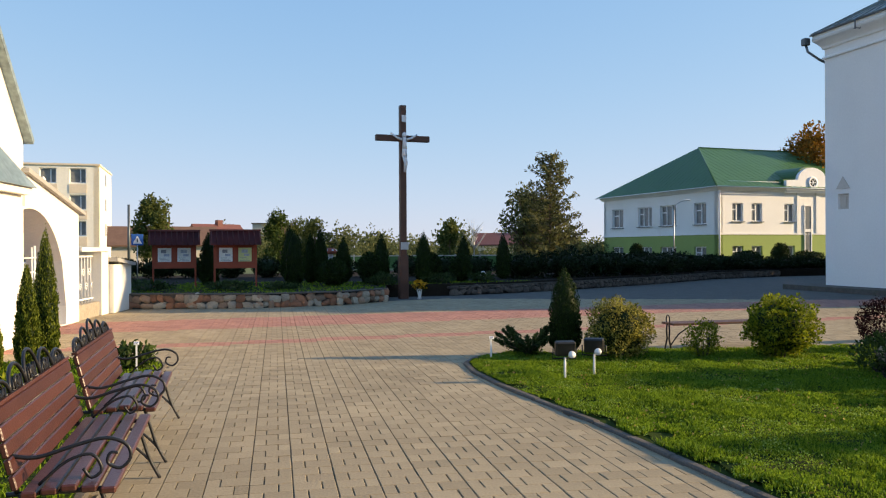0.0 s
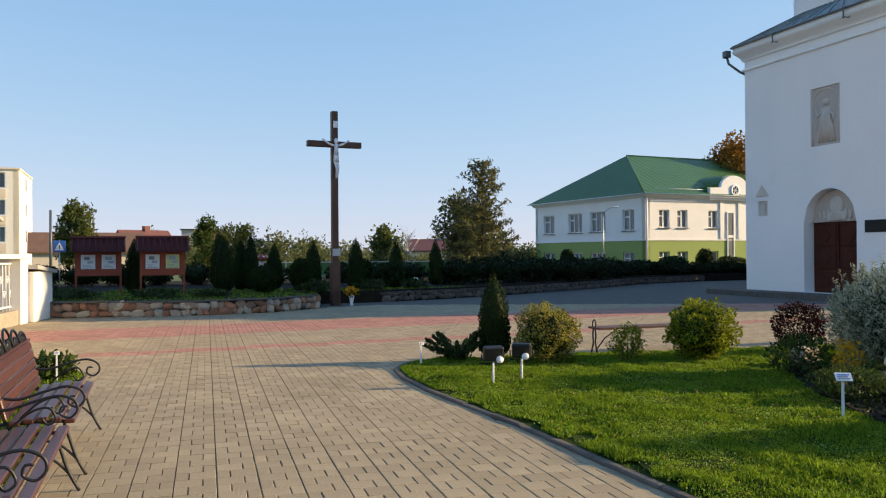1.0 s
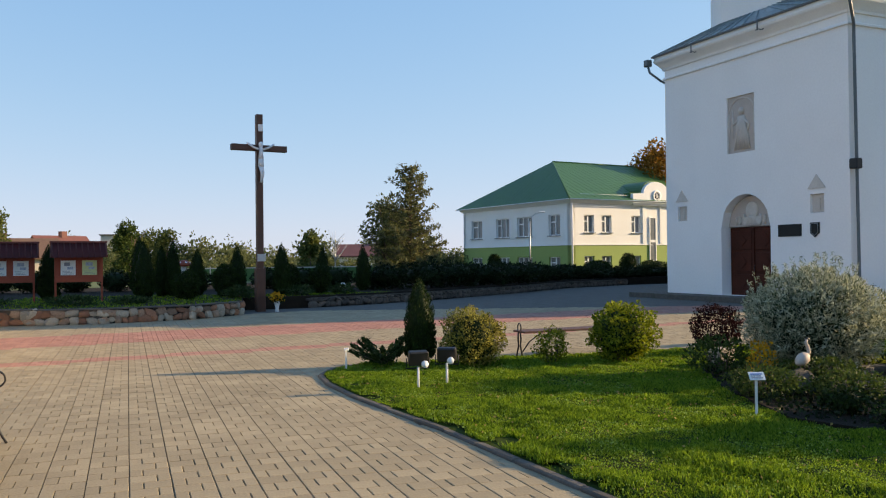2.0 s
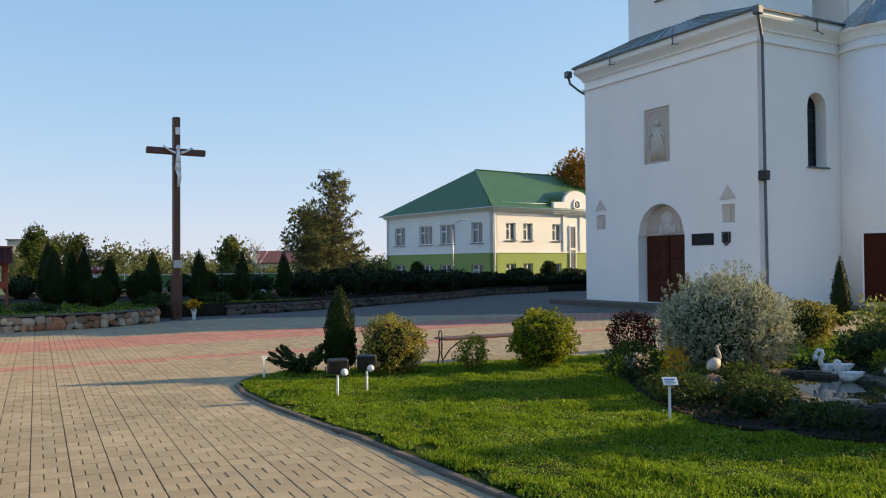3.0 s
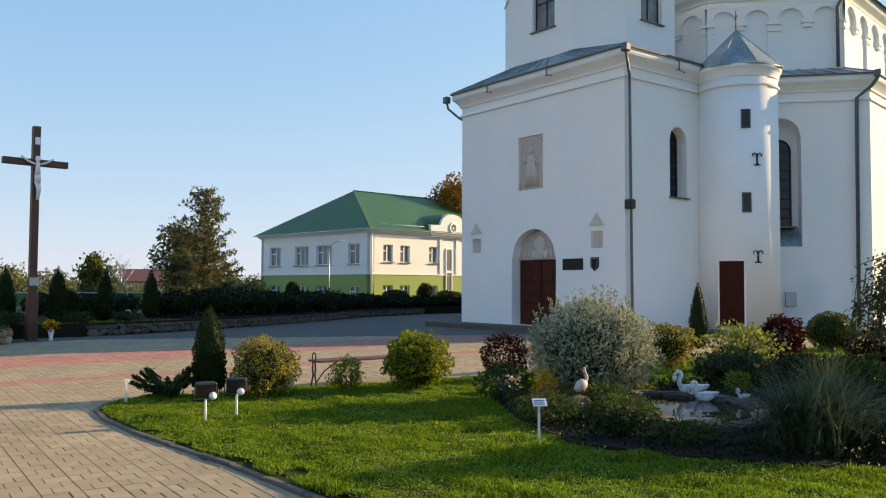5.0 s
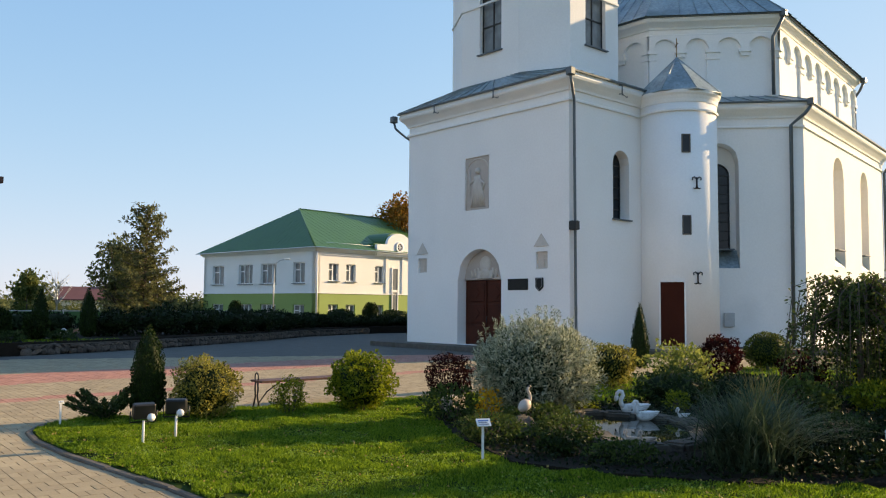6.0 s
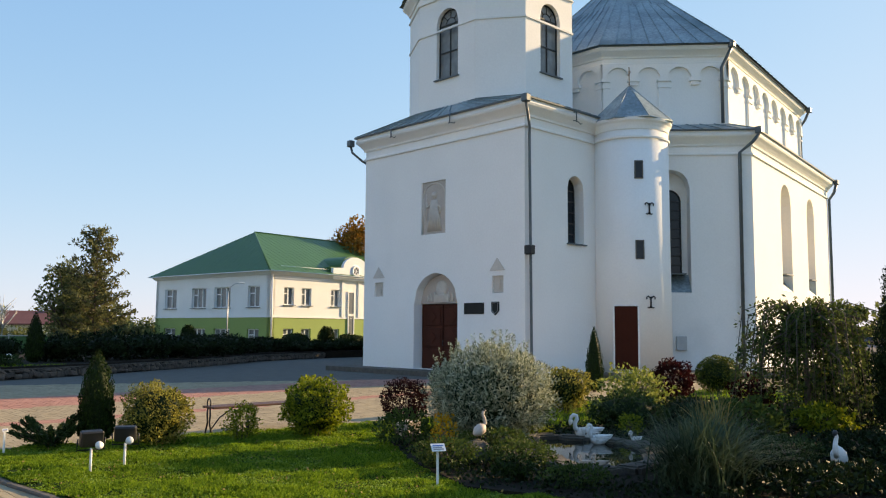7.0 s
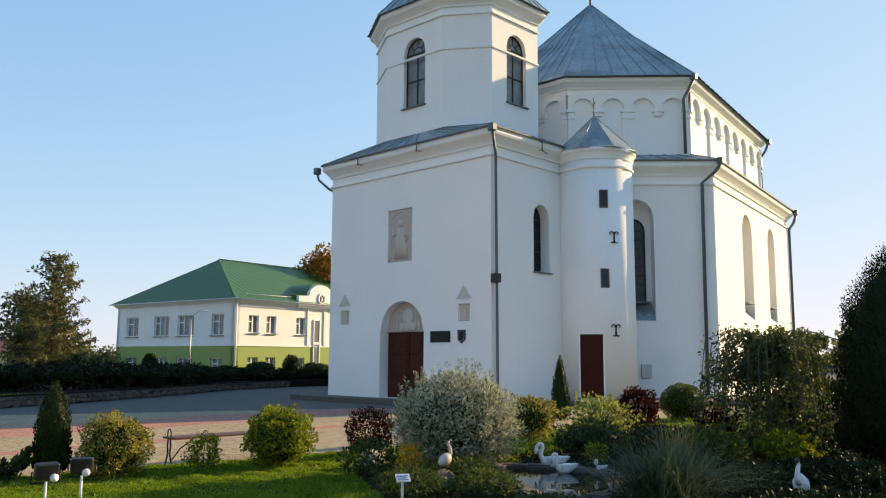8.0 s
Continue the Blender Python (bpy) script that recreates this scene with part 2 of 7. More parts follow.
def raw(name, verts, faces, material, parent=None, label="", smooth=False):
    me = bpy.data.meshes.new(name)
    me.from_pydata([tuple(v) for v in verts], [], faces)
    me.materials.append(material)
    if smooth:
        me.polygons.foreach_set("use_smooth", [True] * len(me.polygons))
    me.update()
    ob = new(name, me)
    if parent:
        ob.parent = parent
    return tagged(ob, label) if label else ob


def box(bm, x0, x1, y0, y1, z0, z1, m=None, bevel=0.0):
    made = bmesh.ops.create_cube(bm, size=1.0)["verts"]
    t = Matrix.Translation(((x0 + x1) / 2, (y0 + y1) / 2, (z0 + z1) / 2)) @ Matrix.Diagonal((x1 - x0, y1 - y0, z1 - z0, 1))
    bmesh.ops.transform(bm, matrix=(m @ t if m is not None else t), verts=made)
    if bevel:
        edges = list({e for v in made for e in v.link_edges})
        bmesh.ops.bevel(bm, geom=edges, offset=bevel, segments=1, affect="EDGES")
    return bm


def boxed(*a, **k):
    return box(bmesh.new(), *a, **k)


def tube(bm, pts, r, n=8, r2=None, cap=True):
    """A round bar along the points, its radius going from r to r2."""
    pts = [Vector(p) for p in pts]
    r2 = r if r2 is None else r2
    rings = []
    up = Vector((0, 0, 1))
    side = None
    for i, p in enumerate(pts):
        d = (pts[min(i + 1, len(pts) - 1)] - pts[max(i - 1, 0)]).normalized()
        if side is None:
            side = d.cross(up if abs(d.z) < 0.95 else Vector((1, 0, 0))).normalized()
        side = (side - d * side.dot(d)).normalized()
        other = d.cross(side)
        rad = r + (r2 - r) * i / (len(pts) - 1)
        rings.append([bm.verts.new(p + rad * (math.cos(2 * math.pi * k / n) * side + math.sin(2 * math.pi * k / n) * other)) for k in range(n)])
    for a_, b_ in zip(rings, rings[1:]):
        for k in range(n):
            bm.faces.new((a_[k], a_[(k + 1) % n], b_[(k + 1) % n], b_[k])).smooth = True
    if cap:
        bm.faces.new(rings[0][::-1]), bm.faces.new(rings[-1])
    return bm


def smooth(pts, k=4):
    """The points of a line, rounded between its corners."""
    pts = [Vector(p) for p in pts]
    out = []
    for i in range(len(pts) - 1):
        p0, p1, p2, p3 = pts[max(i - 1, 0)], pts[i], pts[i + 1], pts[min(i + 2, len(pts) - 1)]
        for j in range(k):
            t = j / k
            out.append(0.5 * (2 * p1 + (p2 - p0) * t + (2 * p0 - 5 * p1 + 4 * p2 - p3) * t * t + (3 * p1 - p0 - 3 * p2 + p3) * t ** 3))
    return out + [pts[-1]]


def lathe(bm, profile, n=24, m=None, smooth=True):
    """Turns a profile of (radius, height) round the z axis."""
    rings = []
    for r, z in profile:
        rings.append([bm.verts.new((m or Matrix()) @ Vector((r * math.cos(2 * math.pi * k / n), r * math.sin(2 * math.pi * k / n), z))) for k in range(n)])
    for a_, b_ in zip(rings, rings[1:]):
        for k in range(n):
            bm.faces.new((a_[k], a_[(k + 1) % n], b_[(k + 1) % n], b_[k])).smooth = smooth
    bm.faces.new(rings[0][::-1]), bm.faces.new(rings[-1])
    return bm


def prism(bm, pts, z0, z1, m=None):
    """A solid of the plan outline pts (anticlockwise) from z0 to z1."""
    m = m or Matrix()
    lo = [bm.verts.new(m @ Vector((x, y, z0))) for x, y in pts]
    hi = [bm.verts.new(m @ Vector((x, y, z1))) for x, y in pts]
    bm.faces.new(lo[::-1]), bm.faces.new(hi)
    for i in range(len(pts)):
        j = (i + 1) % len(pts)
        bm.faces.new((lo[i], lo[j], hi[j], hi[i]))
    return bm


def offset(poly, out):
    """A convex anticlockwise outline moved outwards."""
    res = []
    k = len(poly)
    for i in range(k):
        p, q, r = Vector(poly[i - 1]), Vector(poly[i]), Vector(poly[(i + 1) % k])
        d1, d2 = (q - p).normalized(), (r - q).normalized()
        n1, n2 = Vector((d1.y, -d1.x)), Vector((d2.y, -d2.x))
        b = (n1 + n2).normalized()
        res.append(tuple(q + b * (out / max(0.2, b.dot(n1)))))
    return res


def sweep(bm, poly, profile):
    """A moulding: the closed profile of (out, z) carried round an outline."""
    loops = [[bm.verts.new((x, y, z)) for x, y in offset(poly, o)] for o, z in profile]
    k = len(poly)
    for a_, b_ in zip(loops, loops[1:] + loops[:1]):
        for i in range(k):
            bm.faces.new((a_[i], a_[(i + 1) % k], b_[(i + 1) % k], b_[i]))
    return bm


def panel(bm, p0, p1, z0, z1, thick, holes=()):
    """A wall from p0 to p1 (outside to the right of the way), with holes (centre, width, bottom, top, arched) that go through."""
    p0, p1 = Vector((*p0, 0)), Vector((*p1, 0))
    d = (p1 - p0).normalized()
    inward = Vector((-d.y, d.x, 0)) * thick
    length = (p1 - p0).length
    cuts = {0.0, length}
    for c, w, zb, zt, arched in holes:
        cuts |= {c - w / 2 + w * k / 16 for k in range(17)} if arched else {c - w / 2, c + w / 2}
    cuts = sorted(cuts)

    def at(s, z, deep):
        return bm.verts.new(p0 + d * s + Vector((0, 0, z)) + (inward if deep else Vector()))

    def face(a, b, c, e):
        bm.faces.new([at(*a), at(*b), at(*c), at(*e)])

    def crown(h, s):
        c, w, zb, zt, arched = h
        if not arched:
            return zt
        u_ = min(1.0, abs(s - c) / (w / 2))
        rise = min(w / 2, zt - zb)
        return zt - rise + rise * math.sqrt(max(0.0, 1 - u_ * u_))

    for a_, b_ in zip(cuts, cuts[1:]):
        mid = (a_ + b_) / 2
        inside = sorted([h for h in holes if abs(mid - h[0]) < h[1] / 2], key=lambda h: h[2])
        la = lb = z0
        for h in inside:
            for deep in (0, 1):
                q = [(a_, la, deep), (b_, lb, deep), (b_, h[2], deep), (a_, h[2], deep)]
                face(*(q if not deep else q[::-1]))
            face((a_, h[2], 0), (b_, h[2], 0), (b_, h[2], 1), (a_, h[2], 1))
            ca, cb = crown(h, a_), crown(h, b_)
            face((a_, ca, 1), (b_, cb, 1), (b_, cb, 0), (a_, ca, 0))
            la, lb = ca, cb
        for deep in (0, 1):
            q = [(a_, la, deep), (b_, lb, deep), (b_, z1, deep), (a_, z1, deep)]
            face(*(q if not deep else q[::-1]))
        face((a_, z1, 0), (b_, z1, 0), (b_, z1, 1), (a_, z1, 1))
    for h in holes:
        for s, flip in ((h[0] - h[1] / 2, 0), (h[0] + h[1] / 2, 1)):
            top = crown(h, s)
            q = [(s, h[2], 0), (s, h[2], 1), (s, top, 1), (s, top, 0)]
            face(*(q if not flip else q[::-1]))
    for s in (0.0, length):
        face((s, z0, 0), (s, z0, 1), (s, z1, 1), (s, z1, 0))
    bmesh.ops.remove_doubles(bm, verts=bm.verts[:], dist=0.0005)
    bmesh.ops.recalc_face_normals(bm, faces=bm.faces[:])
    return bm


def arch_outline(w, zb, zt, n=14):
    """Points (s, z) of an arched opening, anticlockwise."""
    r = min(w / 2, zt - zb)
    pts = [(-w / 2, zb), (w / 2, zb)]
    pts += [(w / 2 * math.cos(math.pi * k / n), zt - r + r * math.sin(math.pi * k / n)) for k in range(n + 1)]
    return pts


def slab(bm, outline, y0, y1):
    """A plate of outline (s, z) standing upright, from y0 to y1."""
    lo = [bm.verts.new((x, y0, z)) for x, z in outline]
    hi = [bm.verts.new((x, y1, z)) for x, z in outline]
    bm.faces.new(lo), bm.faces.new(hi[::-1])
    for i in range(len(outline)):
        j = (i + 1) % len(outline)
        bm.faces.new((lo[j], lo[i], hi[i], hi[j]))
    bmesh.ops.recalc_face_normals(bm, faces=bm.faces[:])
    return bm


def wall_frame(p0, p1):
    """The pose of a frame with x along the wall, y inwards, z up."""
    ang = math.degrees(math.atan2(p1[1] - p0[1], p1[0] - p0[0]))
    return pose(p0[0], p0[1], 0, 0, 0, ang)


# ---- foliage ----
def leaves(centres, size, aspect=0.5, up=0.3, out=None, seed=1, droop=0.0):
    """Verts and faces of small folded leaves at the centres; size is a number or one for each."""
    g = np.random.default_rng(seed)
    n = len(centres)
    size = np.broadcast_to(size, (n,)) * g.uniform(0.65, 1.3, n)
    way = g.normal(size=(n, 3))
    if out is not None:
        way = way * 0.75 + out
    way[:, 2] += up
    way /= np.linalg.norm(way, axis=1)[:, None] + 1e-9
    side = np.cross(way, g.normal(size=(n, 3)))
    side /= np.linalg.norm(side, axis=1)[:, None] + 1e-9
    nor = np.cross(way, side)
    L, Wd = size[:, None], (size * aspect)[:, None]
    v = np.stack([centres - way * L / 2, centres + side * Wd / 2 + nor * Wd * 0.15, centres + way * L / 2 - nor * Wd * droop, centres - side * Wd / 2 + nor * Wd * 0.15], 1).reshape(-1, 3)
    i = np.arange(n) * 4
    f = np.stack([i, i + 1, i + 2, i + 3], 1)
    return v, f.tolist()


def shell(n, r, seed, deep=0.45, lump=0.22, freq=2.2, flat=-1.0):
    """Points in the outer part of a lumpy ellipsoid of radii r, and the outward ways."""
    g = np.random.default_rng(seed)
    d = g.normal(size=(n * 2, 3))
    d /= np.linalg.norm(d, axis=1)[:, None]
    d = d[d[:, 2] > flat][:n]
    k = np.array([1 + lump * noise.noise(Vector(w * freq) + Vector((seed * 3.7, 0, 0))) * 2 for w in d])
    rad = k * (1 - deep * g.random(len(d)) ** 1.6)
    return d * rad[:, None] * np.array(r), d


def crown_mesh(name, n, r, size, material, parent, seed, aspect=0.55, up=0.3, deep=0.45, lump=0.22, freq=2.2, flat=-1.0, at=(0, 0, 0), droop=0.0):
    c, d = shell(n, r, seed, deep, lump, freq, flat)
    v, f = leaves(c + np.array(at), size, aspect, up, d * 0.8, seed, droop)
    return raw(name, v, f, material, parent)


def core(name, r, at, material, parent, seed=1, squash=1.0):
    """The dense inside of a clipped bush: a lumpy body, dark to stand for shade between the leaves."""
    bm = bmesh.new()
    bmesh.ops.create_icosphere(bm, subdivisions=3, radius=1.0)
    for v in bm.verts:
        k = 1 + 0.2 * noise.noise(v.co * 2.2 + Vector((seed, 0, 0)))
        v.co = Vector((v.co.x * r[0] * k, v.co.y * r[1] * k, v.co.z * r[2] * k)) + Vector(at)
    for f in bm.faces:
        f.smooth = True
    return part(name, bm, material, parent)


def stems(name, n, height, spread, r, parent, seed, material=None, base=0.06):
    g = np.random.default_rng(seed)
    bm = bmesh.new()
    for _ in range(n):
        a_, k = g.uniform(0, 6.28), g.uniform(0.3, 1.0)
        tip = Vector((math.cos(a_) * spread * k, math.sin(a_) * spread * k, height * g.uniform(0.75, 1.0)))
        foot = Vector((math.cos(a_) * base, math.sin(a_) * base, -0.03))
        mid = (foot + tip) / 2 + Vector((0, 0, height * 0.12))
        tube(bm, [foot, mid, tip], r, 5, r * 0.4)
    return part(name, bm, material or BARK, parent)


def bush(label, x, y, r, h, material, n, size, seed, z=0.0, kind_name="bush", category="shrub", aspect=0.55, group="", lump=0.2, inner=None, deep=0.35, droop=0.0, clear=0.0, ry=None):
    """A rounded shrub: stems, a dense inside and a leafy crown."""
    t = thing(kind_name, label, category, pose(x, y, z, 0, 0, seed * 37 % 360), group)
    half = (h - clear) / 2
    stems("stem", 7, h * 0.7, r * 0.6, 0.012 + 0.008 * r, t, seed)
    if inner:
        core("shaded_inside", (r * 0.74, (ry or r) * 0.74, half * 0.78), (0, 0, clear + half), inner, t, seed)
    crown_mesh("crown", n, (r, ry or r, half * 1.02), size, material, t, seed, aspect, 0.3, deep, lump, 2.4, -0.95, (0, 0, clear + half), droop)
    return t


def conifer(label, x, y, r, h, seed, z=0.0, material=None, n=2600, size=0.07, name="thuja", group="", category="conifer", blunt=0.75):
    """A clipped columnar thuja: trunk, dense inside and upright sprays."""
    t = thing(name, label, category, pose(x, y, z, 0, 0, seed * 53 % 360), group)
    part("trunk", tube(bmesh.new(), [(0, 0, -0.04), (0, 0, h * 0.5)], 0.03 * h / 1.2, 7, 0.012), BARK, t)

    def radius(u_):
        return r * (np.minimum(1.0, u_ / 0.12) ** 0.5) * (1 - np.maximum(0, (u_ - 0.15) / 0.85) ** (1 / blunt * 1.25)) + 0.01
    # dark core: the shade between the sprays is put into its colour
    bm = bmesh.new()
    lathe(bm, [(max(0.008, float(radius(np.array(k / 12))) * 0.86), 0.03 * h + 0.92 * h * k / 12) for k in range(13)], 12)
    part("shaded_inside", bm, L_DARK, t)
    g = np.random.default_rng(seed)
    u_ = 1 - g.random(n) ** 0.68 * 0.98
    a_ = g.uniform(0, 2 * math.pi, n)
    wob = 1 + 0.09 * np.sin(a_ * 7 + u_ * 13 + seed) + 0.06 * np.sin(a_ * 3 - u_ * 31) + g.normal(0, 0.04, n)
    rad = radius(u_) * wob * (1 - 0.25 * g.random(n) ** 2)
    c = np.stack([rad * np.cos(a_), rad * np.sin(a_), u_ * h * (1 + 0.02 * g.normal(size=n)) + 0.02], 1)
    o = np.stack([np.cos(a_) * 0.6, np.sin(a_) * 0.6, np.full(n, 1.5)], 1)
    v, f = leaves(c, size, 0.42, 0.6, o, seed)
    raw("crown", v, f, material or L_THUJA, t)
    return t


def tree(label, x, y, h, r, seed, z=0.0, material=None, n=5000, size=0.35, trunk=0.2, clear=0.3, name="tree", category="tree", group="", blobs=16, limbs=9, kind=""):
    """A broad-leaved tree: tapered trunk, limbs, and a crown of many leafy clumps with gaps."""
    t = thing(name, label, category, pose(x, y, z), group, kind)
    g = np.random.default_rng(seed)
    bm = bmesh.new()
    tube(bm, [(0, 0, -0.2), (0.05 * r, 0, h * 0.35), (-0.04 * r, 0.03 * r, h * 0.8)], trunk, 9, trunk * 0.2)
    ends = []
    for k in range(limbs):
        a_, u_ = g.uniform(0, 6.28), g.uniform(clear, 0.75)
        e_ = Vector((math.cos(a_) * r * 0.75, math.sin(a_) * r * 0.75, h * min(0.93, u_ + 0.22)))
        ends.append(e_)
        tube(bm, [(0, 0, h * u_ * 0.8), e_ * 0.5 + Vector((0, 0, h * u_ * 0.42)), e_], trunk * 0.4, 6, trunk * 0.07)
    part("trunk", bm, BARK, t)
    pts, outs = [], []
    per = n // blobs
    for k in range(blobs):
        u_ = g.uniform(clear, 0.92)
        a_ = g.uniform(0, 6.28)
        wide = math.sin(math.pi * min(0.97, 0.22 + 0.75 * (u_ - clear) / (1 - clear))) * r
        c = np.array([math.cos(a_) * wide * 0.66, math.sin(a_) * wide * 0.66, u_ * h])
        p, d = shell(per, (r * 0.42, r * 0.42, h * 0.11 + r * 0.14), seed * 31 + k, 0.6, 0.3)
        pts.append(p + c), outs.append(d)
    v, f = leaves(np.concatenate(pts), size, 0.6, 0.1, np.concatenate(outs) * 0.6, seed)
    raw("crown", v, f, material or L_TREE, t)
    return t


def spruce(label, x, y, h, r, seed, z=0.0, material=None, n=9000, size=0.35, name="larch", group=""):
    """A loose needle tree: straight trunk, rising branches in whorls and ragged sprays along them."""
    t = thing(name, label, "tree", pose(x, y, z), group)
    g = np.random.default_rng(seed)
    bm = bmesh.new()
    tube(bm, [(0, 0, -0.2), (0, 0, h * 0.97)], 0.02 * h, 8, 0.01 * h * 0.2)
    pts = []
    count = 90
    for k in range(count):
        u_ = 0.06 + 0.92 * k / count
        a_ = k * 2.4 + g.uniform(-0.4, 0.4)
        ln_ = r * ((1 - u_) ** 0.6 * 0.95 + 0.10) * g.uniform(0.5, 1.35)
        tip = Vector((math.cos(a_) * ln_, math.sin(a_) * ln_, u_ * h + ln_ * g.uniform(0.15, 0.55)))
        foot = Vector((0, 0, u_ * h))
        tube(bm, [foot, (foot + tip) / 2 - Vector((0, 0, 0.06 * ln_)), tip], 0.035, 4, 0.012)
        m_ = max(10, int(n / count * (0.12 + 1.1 * ln_ / r)))
        w = g.random(m_)[:, None] ** 0.7
        line = np.array(foot) * (1 - w) + np.array(tip) * w
        pts.append(line + g.normal(0, 0.06 * h / 8 + 0.10, (m_, 3)) * (1.2 - 0.6 * w) * np.array([1, 1, 0.8]))
    part("trunk", bm, BARK, t)
    c = np.concatenate(pts)
    v, f = leaves(c, size, 0.35, 0.35, None, seed)
    raw("crown", v, f, material or L_SPRUCE, t)
    return t

# ---- the plan: church axes serve the paving, church and gate ----
AX = 13.5                                     # degrees of the church's long axis from +x
CH = pose(17.286, 23.345, 0, 0, 0, AX)        # church frame: x into the church, y along the front, z up
Vx, Vy = math.cos(radians(AX)), math.sin(radians(AX))


PAVING = 10.4                                 # degrees of the paving rows from +x
Px, Py = math.cos(radians(PAVING)), math.sin(radians(PAVING))


def plan(p, q):
    """A ground point p metres along the paving lines and q metres across them."""
    return (-Py * p + Px * q, Px * p + Py * q)


def inside(poly, x, y):
    c = False
    for i in range(len(poly)):
        (x1, y1), (x2, y2) = poly[i - 1], poly[i]
        if (y1 > y) != (y2 > y) and x < (x2 - x1) * (y - y1) / (y2 - y1) + x1:
            c = not c
    return c


LAWN = [(3.3, 2.0), (2.75, 3.6), (2.18, 5.62), (1.94, 6.5), (1.6, 7.8), (1.2, 9.0), (0.88, 10.0), (0.62, 11.1), (0.55, 11.9), (0.72, 12.5),
        (1.25, 12.95), (3.0, 13.0), (5.0, 13.25), (7.5, 13.75), (12.0, 15.2), (20.0, 17.4), (30.0, 17.0), (30.0, -10.0), (6.0, -10.0)][::-1]
LEFTLAWN = [(-1.35, 1.5), (-1.95, 4.0), (-2.5, 6.3), (-2.95, 8.2), (-3.4, 10.2), (-3.8, 12.0), (-4.4, 12.6), (-5.6, 12.4), (-12, 10.5), (-12, 1.5)]
BED = [(-9.3, 23.6), (-8.4, 23.45), (-4.8, 23.6), (-2.6, 24.6), (-1.4, 26.2), (-1.5, 28.8), (0.75, 29.5), (3.0, 31.0), (5.3, 32.9), (8.2, 35.8), (11.4, 39.2), (14.5, 43.0),
       (19.5, 46.6), (27.0, 49.2), (29.0, 55.0), (24.0, 57.0), (10.0, 56.0), (-4.0, 47.0), (-14.0, 40.0), (-15.0, 29.0)]

# ---- large structure ----
bm = bmesh.new()
bmesh.ops.create_circle(bm, cap_ends=True, segments=64, radius=3000)
tagged(part("ground", bm, FIELD), "flat green and straw-coloured meadow reaching the horizon", "ground", kind="structure").location = (0, 300, -0.06)
road = tagged(part("road", prism(bmesh.new(), [(-60, 20), (-9.3, 23.0), (0, 25.5), (15, 21), (40, 26), (70, 40), (70, 70), (20, 52), (-12, 48), (-60, 47)], -0.05, -0.02), ASPHALT),
              "grey asphalt drive in the shade of the church", "road", kind="structure")


def lawn_mesh(poly, z, name, material, label, thick=0.1):
    bm = prism(bmesh.new(), poly, z - thick, z)
    return tagged(part(name, bm, material), label, "lawn", kind="structure")


lawn_mesh(LAWN, 0.012, "lawn", TURF, "short green mown lawn with bare patches")
lawn_mesh(LEFTLAWN, 0.03, "lawn", TURF, "narrow green lawn behind the benches")


def kerbs(pts, name, w, z0, z1, step, label, material=None):
    """A row of kerb stones along a line, each a piece of its own."""
    holder = thing(name, label, "kerb", kind="structure")
    for (x1, y1), (x2, y2) in zip(pts, pts[1:]):
        d = math.hypot(x2 - x1, y2 - y1)
        k = max(1, round(d / step))
        for i in range(k):
            bm = boxed(-d / k / 2 + 0.004, d / k / 2 - 0.004, -w / 2, w / 2, z0, z1, bevel=0.012)
            t = (i + 0.5) / k
            ob = part("kerbstone", bm, material or CONCRETE, holder)
            ob.matrix_basis = pose(x1 + (x2 - x1) * t, y1 + (y2 - y1) * t, 0.004 * math.sin(i * 3.1 + x1), 0, 0, math.degrees(math.atan2(y2 - y1, x2 - x1)))
    return holder


kerb_line = LAWN[::-1][:15]
kerbs([(x - 0.045, y) for x, y in kerb_line], "lawn_kerb", 0.08, -0.05, 0.028, 0.8, "low weathered concrete kerb round the lawn")
kerbs(LEFTLAWN[:7], "lawn_kerb", 0.08, -0.05, 0.035, 0.8, "low concrete kerb behind the benches")

# ---- church ----
church = thing("church", "white limewashed church with a square tower base and an eight-sided nave", "church", CH)
BASE = [(0, 0), (6.2, 0), (6.2, 8.85), (0, 8.85)]
WALLH = 9.8
wall_w = part("wall", panel(bmesh.new(), (0, 8.85), (0, 0), 0.0, WALLH, 0.7,
              [(8.85 - 4.5, 2.42, 0.18, 3.86, True), (8.85 - 4.65, 1.36, 5.39, 7.46, False), (8.85 - 7.88, 0.56, 3.04, 3.62, False), (8.85 - 1.28, 0.56, 3.02, 3.63, False)]), WHITE, church, "smooth white west wall with door and reliefs")
part("wall", panel(bmesh.new(), (0.7, 0), (6.2, 0), 0.0, WALLH, 0.6, [(2.92 - 0.7, 0.98, 4.9, 7.45, True)]), WHITE, church)
part("wall", panel(bmesh.new(), (6.2, 8.85), (0.7, 8.85), 0.0, WALLH, 0.6), WHITE, church)


